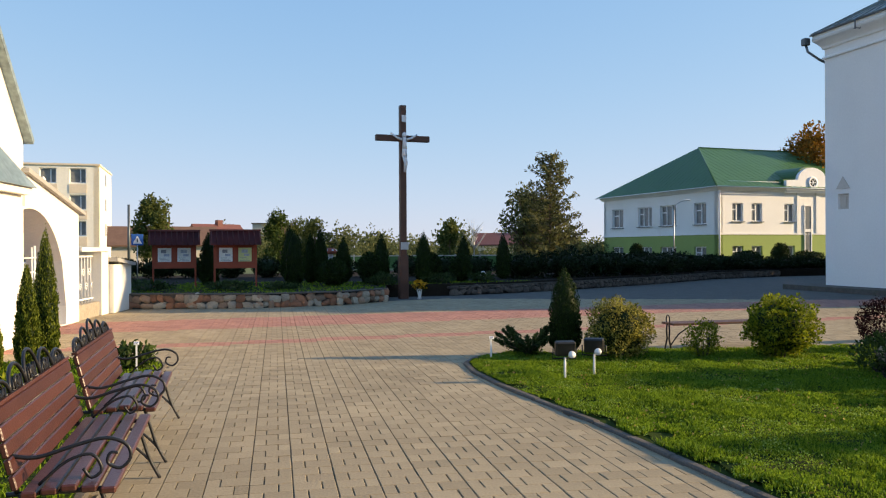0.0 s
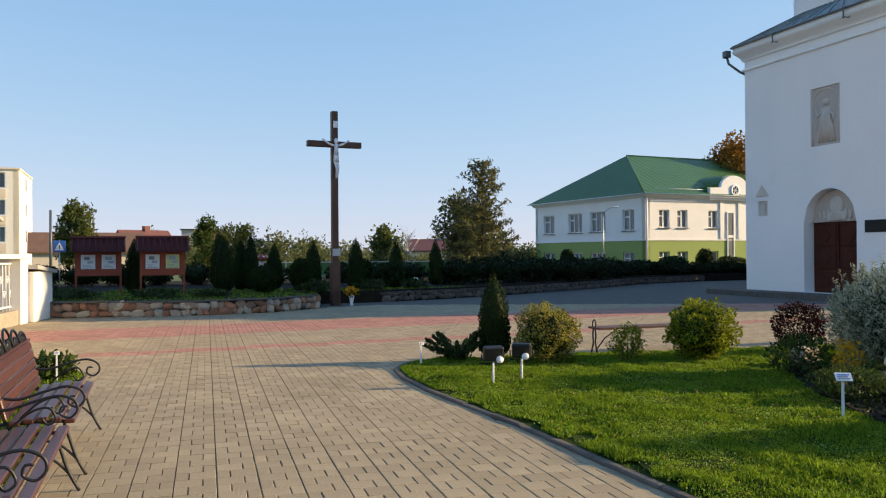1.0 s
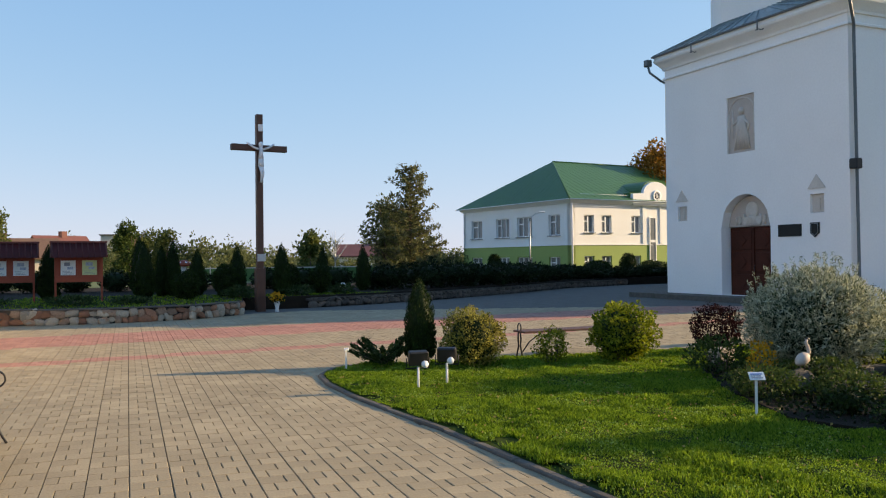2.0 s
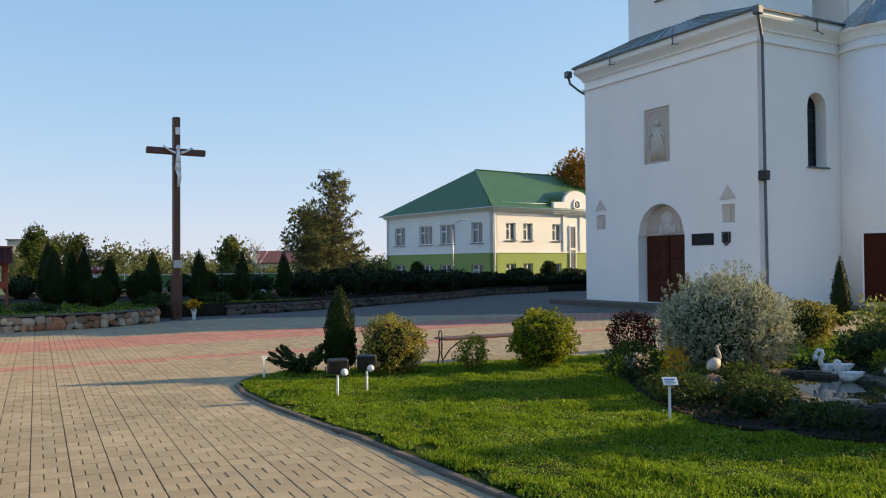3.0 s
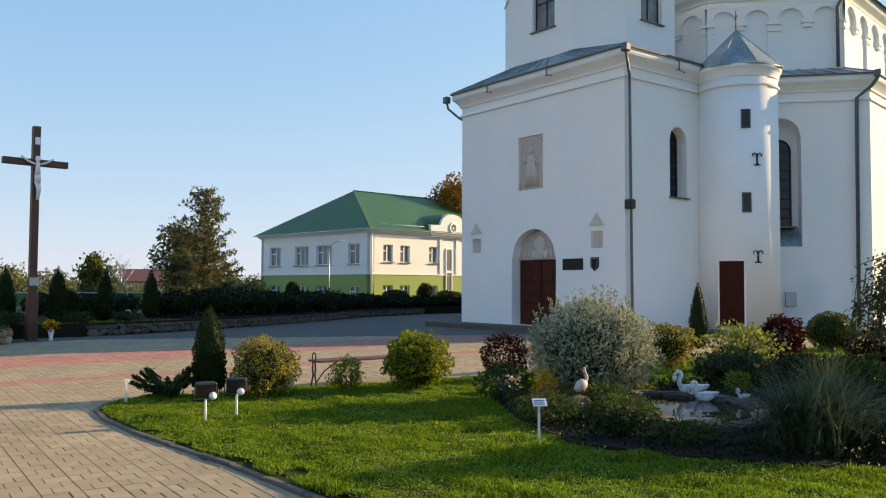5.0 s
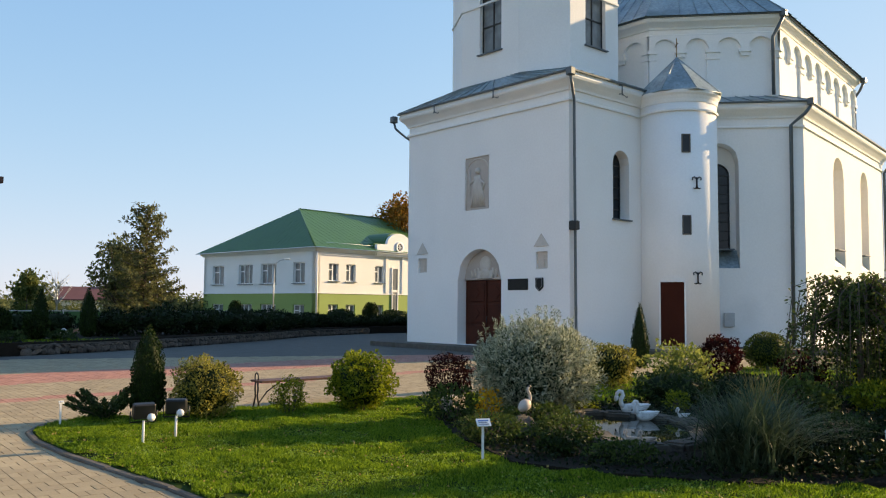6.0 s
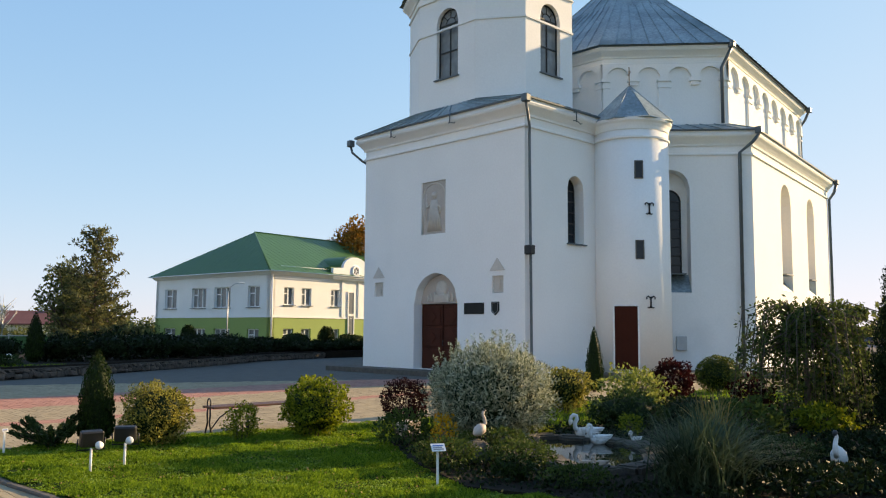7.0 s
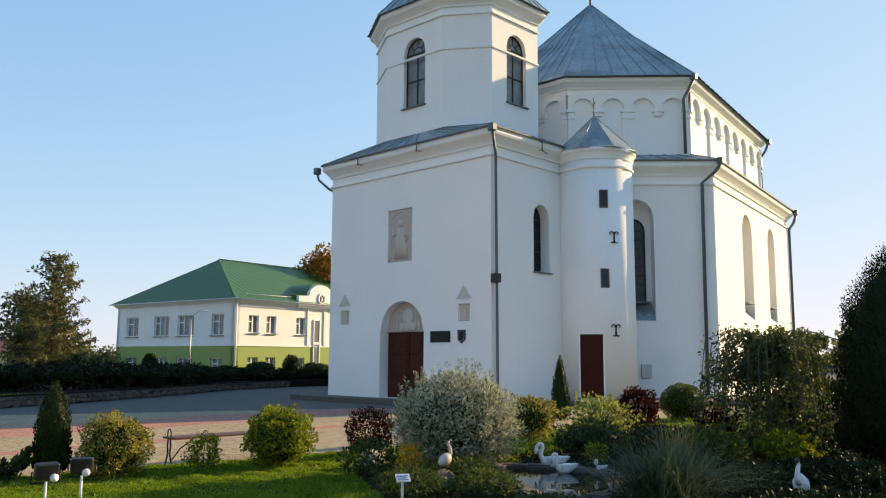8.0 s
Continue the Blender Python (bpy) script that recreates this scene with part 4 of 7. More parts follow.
PLAT = offset([(0, 0), (3.6, 0), (4.0, -2.3), (5.6, -2.7), (6.8, -2.4), (10.46, -3.7), (24, -1.6), (24, 10), (6.2, 8.85), (0, 8.85)], 1.1)
plat = tagged(part("church_plinth", prism(bmesh.new(), PLAT, -0.04, 0.17, CH), CONCRETE), "low grey paved plinth round the church", "plinth", kind="structure")

# ---- school-like building with green roof ----
BLD = pose(20.6, 59.5, 0, 0, 0, 20.0)
bld = thing("two_storey_building", "white and green two-storey building with a green hipped metal roof", "building", BLD)
LB, WB, BZ, EZ = 19.0, 15.2, 2.6, 6.0


def two_tone(p, q, holes, base=-0.1):
    low = [h for h in holes if h[3] <= BZ + 0.02]
    high = [h for h in holes if h[2] >= BZ]
    part("wall", panel(bmesh.new(), p, q, base, BZ, 0.4, low), BLDGREEN, bld, "green painted ground-floor wall")
    part("wall", panel(bmesh.new(), p, q, BZ, EZ, 0.4, high), BLDWHITE, bld, "white painted upper wall")


def sash(m, w, zb, zt, panes=2, trim=PVC):
    """A window set back in its wall: glass, white frame with mullions, sill."""
    win = part("window", box(bmesh.new(), -w / 2, w / 2, 0.2, 0.22, zb, zt), GLASS2, bld)
    win.matrix_basis = m
    bm = bmesh.new()
    for x0, x1, z0, z1 in ((-w / 2, -w / 2 + 0.07, zb, zt), (w / 2 - 0.07, w / 2, zb, zt), (-w / 2, w / 2, zb, zb + 0.07), (-w / 2, w / 2, zt - 0.07, zt)):
        box(bm, x0, x1, 0.14, 0.2, z0, z1)
    for k in range(1, panes):
        x = -w / 2 + w * k / panes
        box(bm, x - 0.045, x + 0.045, 0.14, 0.2, zb, zt)
    box(bm, -w / 2, -w / 2 + w / panes, 0.145, 0.2, zb + (zt - zb) * 0.62, zb + (zt - zb) * 0.68)
    part("window_frame", bm, trim, win)
    part("window_sill", box(bmesh.new(), -w / 2 - 0.08, w / 2 + 0.08, -0.12, 0.14, zb - 0.06, zb - 0.005), DARKMETAL, win)
    part("blind", box(bmesh.new(), -w / 2 + 0.1, -0.06, 0.24, 0.25, zb + (zt - zb) * 0.3, zt), PAPER, win)
    return win


SIDEW = [(2.0, 1.4), (5.88, 2.05), (9.0, 1.95), (13.0, 1.7)]
holes = [(WB - c, w, 3.32, 4.92, False) for c, w in SIDEW] + [(WB - c, w, 0.4, 1.68, False) for c, w in SIDEW]
FRONTW = [(1.75, 0.98), (3.48, 0.98), (6.5, 0.98), (13.0, 0.94), (15.0, 0.94), (17.0, 0.94)]
fholes = [(c, w, 3.5, 4.83, False) for c, w in FRONTW] + [(c, w, 0.5, 1.72, False) for c, w in FRONTW] 
two_tone((0, WB), (0, 0), holes)
two_tone((0, 0), (LB, 0), fholes)
two_tone((LB, 0), (LB, WB), [])
two_tone((LB, WB), (0, WB), [])
mside, mfront = wall_frame((0, WB), (0, 0)), wall_frame((0, 0), (LB, 0))
for c, w, zb, zt, _ in holes:
    sash(mside @ pose(c, 0, 0), w, zb, zt, 3 if w > 1.9 else 2)
for c, w, zb, zt, _ in fholes:
    sash(mfront @ pose(c, 0, 0), w, zb, zt)
bm = sweep(bmesh.new(), [(0, 0), (LB, 0), (LB, WB), (0, WB)], [(-0.02, BZ - 0.06), (0.05, BZ - 0.06), (0.05, BZ + 0.05), (-0.02, BZ + 0.05)])
part("band", bm, BLDWHITE, bld)
bm = sweep(bmesh.new(), [(0, 0), (LB, 0), (LB, WB), (0, WB)], [(-0.02, EZ - 0.3), (0.1, EZ - 0.3), (0.3, EZ - 0.05), (0.34, EZ), (-0.02, EZ)])
part("cornice", bm, BLDWHITE, bld)
ev = offset([(0, 0), (LB, 0), (LB, WB), (0, WB)], 0.5)
bm = bmesh.new()
v0, v1, v2, v3 = (bm.verts.new((x, y, EZ)) for x, y in ev)
r0, r1 = bm.verts.new((4.25, WB / 2, 9.77)), bm.verts.new((LB - 4.6, WB / 2, 9.77))
for f in ((v0, v1, r1, r0), (v1, v2, r1), (v2, v3, r0, r1), (v3, v0, r0)):
    bm.faces.new(f)
roof = part("roof", bm, ROOFGREEN, bld, "green standing-seam hipped roof")
rise = 9.77 - EZ
for k in range(1, 36):
    x = ev[0][0] + (ev[1][0] - ev[0][0]) * k / 36
    top = min(1.0, (x + 0.5) / 4.75, (LB + 0.5 - x) / 5.1)
    y0, z0 = ev[0][1], EZ + 0.02
    part("roof_seam", tube(bmesh.new(), [(x, y0, z0), (x, y0 + (WB / 2 - y0) * top, z0 + rise * top)], 0.009, 4), ROOFGREEN, roof)
for k in range(1, 30):
    y = ev[0][1] + (ev[3][1] - ev[0][1]) * k / 30
    top = 1 - abs(y - WB / 2) / (WB / 2 + 0.5)
    part("roof_seam", tube(bmesh.new(), [(ev[0][0], y, EZ + 0.02), (ev[0][0] + 4.75 * top, y, EZ + 0.02 + rise * top)], 0.009, 4), ROOFGREEN, roof)
part("roof_ridge", tube(bmesh.new(), [(4.25, WB / 2, 9.77), (LB - 4.6, WB / 2, 9.77)], 0.08, 6), ROOFGREEN, roof)
part("roof_ridge", tube(bmesh.new(), [(ev[0][0], ev[0][1], EZ), (4.25, WB / 2, 9.77)], 0.07, 6), ROOFGREEN, roof)
bm = bmesh.new()
tube(bm, [(ev[0][0], ev[0][1] - 0.05, EZ - 0.04), (ev[1][0], ev[1][1] - 0.05, EZ - 0.04)], 0.04, 6)
tube(bm, [(ev[0][0] - 0.05, ev[0][1], EZ - 0.04), (ev[3][0] - 0.05, ev[3][1], EZ - 0.04)], 0.04, 6)
tube(bm, [(0.05, -0.1, EZ - 0.3), (0.05, -0.1, 0.0)], 0.07, 6)
part("gutter", bm, PVC, bld)
bm = tube(bmesh.new(), [(1.0, 0.1, EZ + 0.42), (5.8, 0.1, EZ + 0.42)], 0.015, 5)
part("snow_guard", bm, PVC, bld)
# curved gable over the entrance
gx = 8.4
pts = [(-2.45, EZ - 0.35), (2.45, EZ - 0.35), (2.45, EZ + 0.55), (1.6, EZ + 0.6)]
pts += [(1.35 * math.cos(math.pi * k / 14), EZ + 0.62 + 0.92 * math.sin(math.pi * k / 14)) for k in range(15)]
pts += [(-1.6, EZ + 0.6), (-2.45, EZ + 0.55)]
gable = part("entrance_gable", slab(bmesh.new(), pts, -0.3, 0.0), BLDWHITE, bld, "white curved baroque gable over the entrance")
gable.matrix_basis = pose(gx, 0, 0)
part("gable_roof", slab(bmesh.new(), [(-2.5, EZ + 0.3), (2.5, EZ + 0.3), (2.5, EZ + 0.62), (1.65, EZ + 0.67)] + [(1.42 * math.cos(math.pi * k / 14), EZ + 0.68 + 0.96 * math.sin(math.pi * k / 14)) for k in range(15)] + [(-1.65, EZ + 0.67), (-2.5, EZ + 0.62)], -0.02, 2.6), ROOFGREEN, gable)
bm = lathe(bmesh.new(), [(0.0, 0), (0.46, 0), (0.46, 0.07), (0.30, 0.10), (0.28, 0.04), (0.0, 0.04)], 24, pose(0, -0.3, EZ + 0.42, 90))
ocu = part("round_window", bm, BLDWHITE, gable)
part("round_pane", lathe(bmesh.new(), [(0.0, 0), (0.28, 0), (0.28, 0.02), (0, 0.02)], 20, pose(0, -0.345, EZ + 0.42, 90)), GLASS, ocu)
for a_ in (0, 60, 120):
    part("round_bar", boxed(-0.28, 0.28, -0.015, 0.015, -0.02, 0.02, pose(0, -0.38, EZ + 0.42, 0, a_, 0)), PVC, ocu)
part("string_moulding", box(bmesh.new(), -2.5, 2.5, -0.36, -0.3, EZ - 0.22, EZ - 0.1), BLDWHITE, gable)
for x in (-1.1, 0.75, 2.2):
    part("pilaster", box(bmesh.new(), x - 0.16, x + 0.16, -0.08, 0.0, BZ + 0.06, EZ - 0.35), BLDWHITE, gable)
tall = part("tall_window", box(bmesh.new(), -0.5, 0.1, -0.05, -0.03, 1.3, 4.7), GLASS2, gable)
for x0, x1, z0, z1 in ((-0.56, -0.48, 1.25, 4.75), (0.08, 0.16, 1.25, 4.75), (-0.5, 0.1, 4.67, 4.75), (-0.5, 0.1, 1.25, 1.33), (-0.5, 0.1, 2.75, 2.95)):
    part("window_frame", boxed(x0, x1, -0.09, -0.02, z0, z1), PVC, tall)

# ---- raised bed with field-stone walls ----
tagged(part("raised_bed", prism(bmesh.new(), BED[::-1], -0.03, 0.40), SOIL), "raised dark bed behind field-stone walls, in shade", "lawn", kind="structure")


def stone_wall(pts, h, label, seed, pale, kinds=(STONE, STONEPALE, STONERED)):
    """A wall of rounded field stones set in mortar; every stone is a piece."""
    g = random.Random(seed)
    w = thing("stone_wall", label, "wall", kind="structure")
    shapes = []
    for k in range(7):
        bm = bmesh.new()
        bmesh.ops.create_icosphere(bm, subdivisions=1 if k % 2 else 2, radius=0.5)
        for v in bm.verts:
            q = 1 + 0.28 * noise.noise(v.co * 3 + Vector((k * 5, seed, 0)))
            v.co = Vector((max(-0.48, min(0.48, v.co.x * 1.32)), max(-0.36, min(0.36, v.co.y)), max(-0.48, min(0.48, v.co.z * 1.32)))) * q
        for f in bm.faces:
            f.smooth = k % 2 == 0
        me = bpy.data.meshes.new("stone")
        bm.to_mesh(me), bm.free()
        shapes.append(me)
    meshes = {}
    for m_ in kinds:
        for i, me in enumerate(shapes):
            c = me.copy()
            c.materials.append(m_)
            meshes[m_.name, i] = c
    for (x1, y1), (x2, y2) in zip(pts, pts[1:]):
        d = math.hypot(x2 - x1, y2 - y1)
        ang = math.degrees(math.atan2(y2 - y1, x2 - x1))
        back = part("mortar", boxed(-0.02, d + 0.02, 0.0, 0.3, -0.05, h), MORTAR, w)
        back.matrix_basis = pose(x1, y1, 0, 0, 0, ang)
        part("coping", boxed(-0.02, d + 0.02, -0.06, 0.28, h, h + 0.035), MORTAR, w).matrix_basis = pose(x1, y1, 0, 0, 0, ang)
        z = 0.0
        while z < h - 0.05:
            rh = min(h - z, g.uniform(0.17, 0.22))
            s = g.uniform(-0.2, 0.0)
            while s < d:
                sw = g.uniform(0.15, 0.36)
                tall = g.uniform(0.85, 1.45)
                kind = g.random()
                m_ = kinds[1] if kind < pale else (kinds[2] if kind > 0.62 else kinds[0])
                ob = new("stone", meshes[m_.name, g.randrange(7)])
                ob.parent = w
                ob.matrix_basis = pose(x1, y1, 0, 0, 0, ang) @ pose(s + sw / 2, 0.01, min(h - rh * 0.45, max(rh * 0.4, z + rh / 2 + g.uniform(-0.035, 0.035))), g.uniform(-6, 6), g.choice((0, 180)) + g.uniform(-28, 28), 0) @ Matrix.Diagonal((sw * 1.12, 0.2, rh * tall, 1))
                s += sw + 0.005
            z += rh
    return w


stone_wall([(-9.3, 23.6), (-8.4, 23.45), (-6.6, 23.5)], 0.40, "low wall of reddish field stones", 3, 0.1)
stone_wall([(-6.6, 23.5), (-4.8, 23.6), (-2.6, 24.6), (-1.4, 26.2)], 0.38, "low wall of mixed grey and pale field stones", 4, 0.34)
stone_wall([(0.75, 29.5), (3.0, 31.0), (5.3, 32.9), (8.2, 35.8), (11.4, 39.2), (14.5, 43.0), (19.5, 46.6)], 0.30, "low field-stone wall along the drive, shade put into its colour", 5, 0.1, (SHADEROCK, SHADEROCK, SHADEROCK))

# ---- crucifix ----
cross = thing("wayside_cross", "tall dark-brown wooden cross with a white figure", "cross", pose(-0.9, 27.9, 0, 0, 0, 20))
part("post", boxed(-0.105, 0.105, -0.10, 0.10, -0.05, 6.42, bevel=0.015), CROSSWOOD, cross)
part("post_sleeve", boxed(-0.145, 0.145, -0.14, 0.14, -0.05, 1.4, bevel=0.012), CROSSWOOD, cross)
part("crossbar", boxed(-0.93, 0.93, -0.095, 0.095, 5.22, 5.42, bevel=0.015), CROSSWOOD, cross)
bm = boxed(-0.075, 0.075, -0.165, -0.14, 5.85, 6.08, bevel=0.01)
part("title_plate", bm, FIGWHITE, cross, "small white plate")
part("name_plate", boxed(-0.13, 0.13, -0.19, -0.14, 1.62, 1.86), GALV, cross, "pale plate with unreadable writing")
bm = bmesh.new()
lathe(bm, [(0.01, 0), (0.06, 0.02), (0.075, 0.09), (0.06, 0.16), (0.01, 0.19)], 12, pose(0.0, -0.2, 5.32))
tube(bm, [(0, -0.2, 4.95), (0, -0.21, 5.15), (0, -0.2, 5.34)], 0.085, 10, 0.05)
tube(bm, [(0, -0.2, 4.7), (0, -0.2, 4.97)], 0.092, 10, 0.08)
tube(bm, [(0.02, -0.2, 4.75), (0.05, -0.26, 4.5), (0.02, -0.2, 4.2)], 0.055, 8, 0.035)
tube(bm, [(-0.04, -0.2, 4.75), (0.0, -0.27, 4.5), (0.0, -0.21, 4.18)], 0.055, 8, 0.035)
tube(bm, [(-0.08, -0.2, 5.26), (-0.25, -0.19, 5.32), (-0.46, -0.16, 5.47)], 0.04, 8, 0.028)
tube(bm, [(0.08, -0.2, 5.26), (0.25, -0.19, 5.32), (0.46, -0.16, 5.45)], 0.04, 8, 0.028)
part("figure", bm, FIGWHITE, cross, "white cast figure")
vase = thing("flower_vase", "white vase with yellow flowers at the foot of the cross", "vase", pose(-0.35, 27.2, 0))
part("vase_body", lathe(bmesh.new(), [(0.05, 0), (0.07, 0.02), (0.05, 0.1), (0.09, 0.3), (0.1, 0.34)], 14), FIGWHITE, vase)
crown_mesh("flowers", 160, (0.24, 0.24, 0.16), 0.09, L_ORANGE, vase, 5, 0.8, at=(0, 0, 0.48))
crown_mesh("leaf", 120, (0.26, 0.26, 0.13), 0.1, L_DARK, vase, 6, 0.5, at=(0, 0, 0.40))

# ---- notice boards ----


def notice_board(x, y, ang, right_paper, label):
    k = thing("notice_board", label, "notice board", pose(x, y, 0.37, 0, 0, ang) @ Matrix.Diagonal((0.86, 1, 1, 1)), "notice boards")
    for sx in (-0.78, 0.78):
        part("post", boxed(sx - 0.035, sx + 0.035, -0.035, 0.035, -0.05, 1.45), KIOSKRED, k)
    part("back_panel", boxed(-0.73, 0.73, 0.0, 0.05, 0.66, 1.48), KIOSKRED, k)
    for z0, z1 in ((0.66, 0.84), (1.38, 1.48)):
        part("rail", boxed(-0.80, 0.80, -0.06, 0.0, z0, z1), KIOSKRED, k)
    for sx in (-0.74, 0.0, 0.74):
        part("stile", boxed(sx - 0.06, sx + 0.06, -0.055, 0.0, 0.84, 1.38), KIOSKRED, k)
    for sx, m_ in ((-0.36, PAPER), (0.36, right_paper)):
        sheet = part("notice_sheet", boxed(sx - 0.25, sx + 0.25, -0.012, -0.004, 0.88, 1.34), m_, k)
        part("print_picture", boxed(sx - 0.13, sx + 0.06 + 0.05 * (sx > 0), -0.017, -0.012, 1.17, 1.28), PAPERBLUE if sx > 0 else PRINT, sheet)
        part("print_picture", boxed(sx - 0.03, sx + 0.17, -0.017, -0.012, 1.06, 1.14), PAPERBLUE, sheet)
        for i in range(3):
            part("print_bar", boxed(sx - 0.2 + 0.03 * (i % 2), sx + 0.18 - 0.06 * (i % 3), -0.017, -0.012, 0.91 + 0.045 * i, 0.922 + 0.045 * i), PRINT, sheet)
    bm = bmesh.new()
    for s_ in (-1, 1):
        vs = [bm.verts.new(v) for v in ((-0.95, s_ * 0.42, 1.43), (0.95, s_ * 0.42, 1.43), (0.95, 0, 1.90), (-0.95, 0, 1.90))]
        bm.faces.new(vs)
    for sx in (-0.95, 0.95):
        bm.faces.new([bm.verts.new(v) for v in ((sx, -0.42, 1.43), (sx, 0.42, 1.43), (sx, 0, 1.90))])
    bmesh.ops.solidify(bm, geom=bm.faces[:], thickness=0.03)
    roof = part("roof", bm, KIOSKROOF, k, "dark red ribbed metal roof")
    for i in range(10):
        x_ = -0.9 + i * 0.2
        part("roof_rib", tube(bmesh.new(), [(x_, -0.44, 1.435), (x_, -0.01, 1.915)], 0.022, 4), KIOSKROOF, roof)
    part("roof_ridge", boxed(-0.97, 0.97, -0.05, 0.05, 1.89, 1.95), KIOSKROOF, roof)
    return k


notice_board(-8.52, 28.0, 17, PAPER, "red wooden notice board with ribbed roof and two white notices")
notice_board(-6.47, 27.9, 17, PAPERGREEN, "red wooden notice board with a yellow-green notice")

# ---- planting in the raised bed ----
for i, (x, y, h, r) in enumerate(((-4.76, 29.4, 1.95, 0.34), (-4.45, 31.2, 1.8, 0.24), (-4.05, 31.0, 1.95, 0.25), (-3.29, 31.7, 1.68, 0.28), (-1.82, 31.1, 1.78, 0.28), (-0.24, 30.5, 1.85, 0.28),
                                  (1.29, 32.3, 1.78, 0.26), (2.96, 33.9, 1.82, 0.27), (-7.62, 28.9, 1.85, 0.30), (-5.6, 33.4, 2.2, 0.30))):
    conifer("dark-green columnar thuja in a shaded bed", x, y, r, h, 20 + i, 0.38, L_THUJA, 4200, 0.075, group="thujas in the raised bed", blunt=0.4)
for i, (x, y, h, r) in enumerate(((-3.3, 28.5, 0.95, 0.48), (-2.18, 30.2, 1.17, 0.44), (0.01, 31.4, 1.08, 0.44), (1.15, 31.6, 1.05, 0.44))):
    bush("rounded clipped green thuja bush in a shaded bed", x, y, r, h, L_THUJA, 3800, 0.07, 40 + i, 0.38, "clipped_bush", inner=L_DARK, lump=0.06, group="clipped bushes in the raised bed")
for i, (x, y, h, r) in enumerate(((-8.6, 25.6, 0.34, 0.75), (-6.2, 25.9, 0.3, 0.7), (-1.6, 28.9, 0.4, 0.5), (0.3, 30.3, 0.35, 0.55), (1.9, 31.3, 0.35, 0.5), (-4.6, 26.2, 0.22, 0.5))):
    bush("low spreading juniper with pale green tips", x, y, r, h, L_JUNIPER, 900, 0.12, 50 + i, 0.39, "juniper", lump=0.4, aspect=0.35, group="low junipers")
# L_DARK leaves put the drive's shade into the hedge's own colour
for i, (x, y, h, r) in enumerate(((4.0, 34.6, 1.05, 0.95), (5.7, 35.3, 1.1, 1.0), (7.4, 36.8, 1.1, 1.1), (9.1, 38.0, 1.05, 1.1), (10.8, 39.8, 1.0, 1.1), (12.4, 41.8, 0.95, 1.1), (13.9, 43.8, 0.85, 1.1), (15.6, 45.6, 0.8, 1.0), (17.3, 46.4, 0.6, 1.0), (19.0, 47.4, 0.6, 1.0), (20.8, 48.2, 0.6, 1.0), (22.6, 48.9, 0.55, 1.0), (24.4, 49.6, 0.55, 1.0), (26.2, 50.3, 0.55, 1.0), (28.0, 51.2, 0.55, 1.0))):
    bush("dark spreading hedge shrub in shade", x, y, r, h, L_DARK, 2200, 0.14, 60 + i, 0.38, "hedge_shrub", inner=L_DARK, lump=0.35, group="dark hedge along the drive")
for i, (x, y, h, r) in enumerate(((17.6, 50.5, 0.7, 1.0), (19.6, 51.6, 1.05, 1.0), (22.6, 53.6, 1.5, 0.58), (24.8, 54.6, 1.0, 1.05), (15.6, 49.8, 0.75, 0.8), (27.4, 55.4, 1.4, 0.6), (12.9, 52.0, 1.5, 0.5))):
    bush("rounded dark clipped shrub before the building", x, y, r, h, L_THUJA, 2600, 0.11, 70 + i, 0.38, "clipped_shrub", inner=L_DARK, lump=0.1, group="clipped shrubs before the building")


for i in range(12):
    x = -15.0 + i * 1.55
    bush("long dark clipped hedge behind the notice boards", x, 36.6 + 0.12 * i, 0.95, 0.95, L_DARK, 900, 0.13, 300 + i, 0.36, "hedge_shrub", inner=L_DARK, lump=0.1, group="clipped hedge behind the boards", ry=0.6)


def ball_lamp(x, y, z):
    t = thing("globe_lamp", "white globe garden lamp on a short stem", "lamp", pose(x, y, z), "globe lamps")
    part("stem", tube(bmesh.new(), [(0, 0, -0.05), (0, 0, 0.12)], 0.03, 8), SPOTBLACK, t)
    bm = bmesh.new()
    bmesh.ops.create_uvsphere(bm, u_segments=18, v_segments=12, radius=0.12)
    for f in bm.faces:
        f.smooth = True
    part("globe", bm, LAMPWHITE, t).location = (0, 0, 0.22)


ball_lamp(2.15, 34.0, 0.38), ball_lamp(15.4, 48.3, 0.38)
mush = thing("garden_ornament", "red and white spotted mushroom garden ornament", "ornament", pose(-3.92, 33.0, 0.4))
part("cap", lathe(bmesh.new(), [(0.01, 1.3), (0.15, 1.27), (0.26, 1.18), (0.3, 1.08), (0.1, 1.05), (0.01, 1.05)], 18), KIOSKRED, mush)
part("stalk", lathe(bmesh.new(), [(0.16, 0), (0.12, 0.3), (0.12, 0.55), (0.24, 0.62), (0.24, 0.68), (0.1, 0.75), (0.1, 1.06)], 16), FIGWHITE, mush)
for a_ in range(0, 360, 60):
    part("cap_spot", lathe(bmesh.new(), [(0.01, 0), (0.05, 0), (0.04, 0.02), (0.01, 0.025)], 8, pose(0.22 * math.cos(radians(a_)), 0.22 * math.sin(radians(a_)), 1.2, 0, 40, a_)), FIGWHITE, mush)

# ---- street lamp before the building ----
sl = thing("street_lamp", "grey steel street lamp with a curved arm", "street lamp", pose(16.5, 56.3, 0.3))
part("pole", tube(bmesh.new(), [(0, 0, -0.1), (0, 0, 3.9)], 0.055, 8, 0.04), GALV, sl)
part("arm", tube(bmesh.new(), [(0, 0, 3.8), (0.14, -0.03, 4.2), (0.4, -0.08, 4.42), (0.72, -0.15, 4.5)], 0.03, 6), GALV, sl)
part("lamp_head", boxed(0.64, 1.05, -0.26, -0.1, 4.46, 4.57, bevel=0.04), LAMPWHITE, sl)

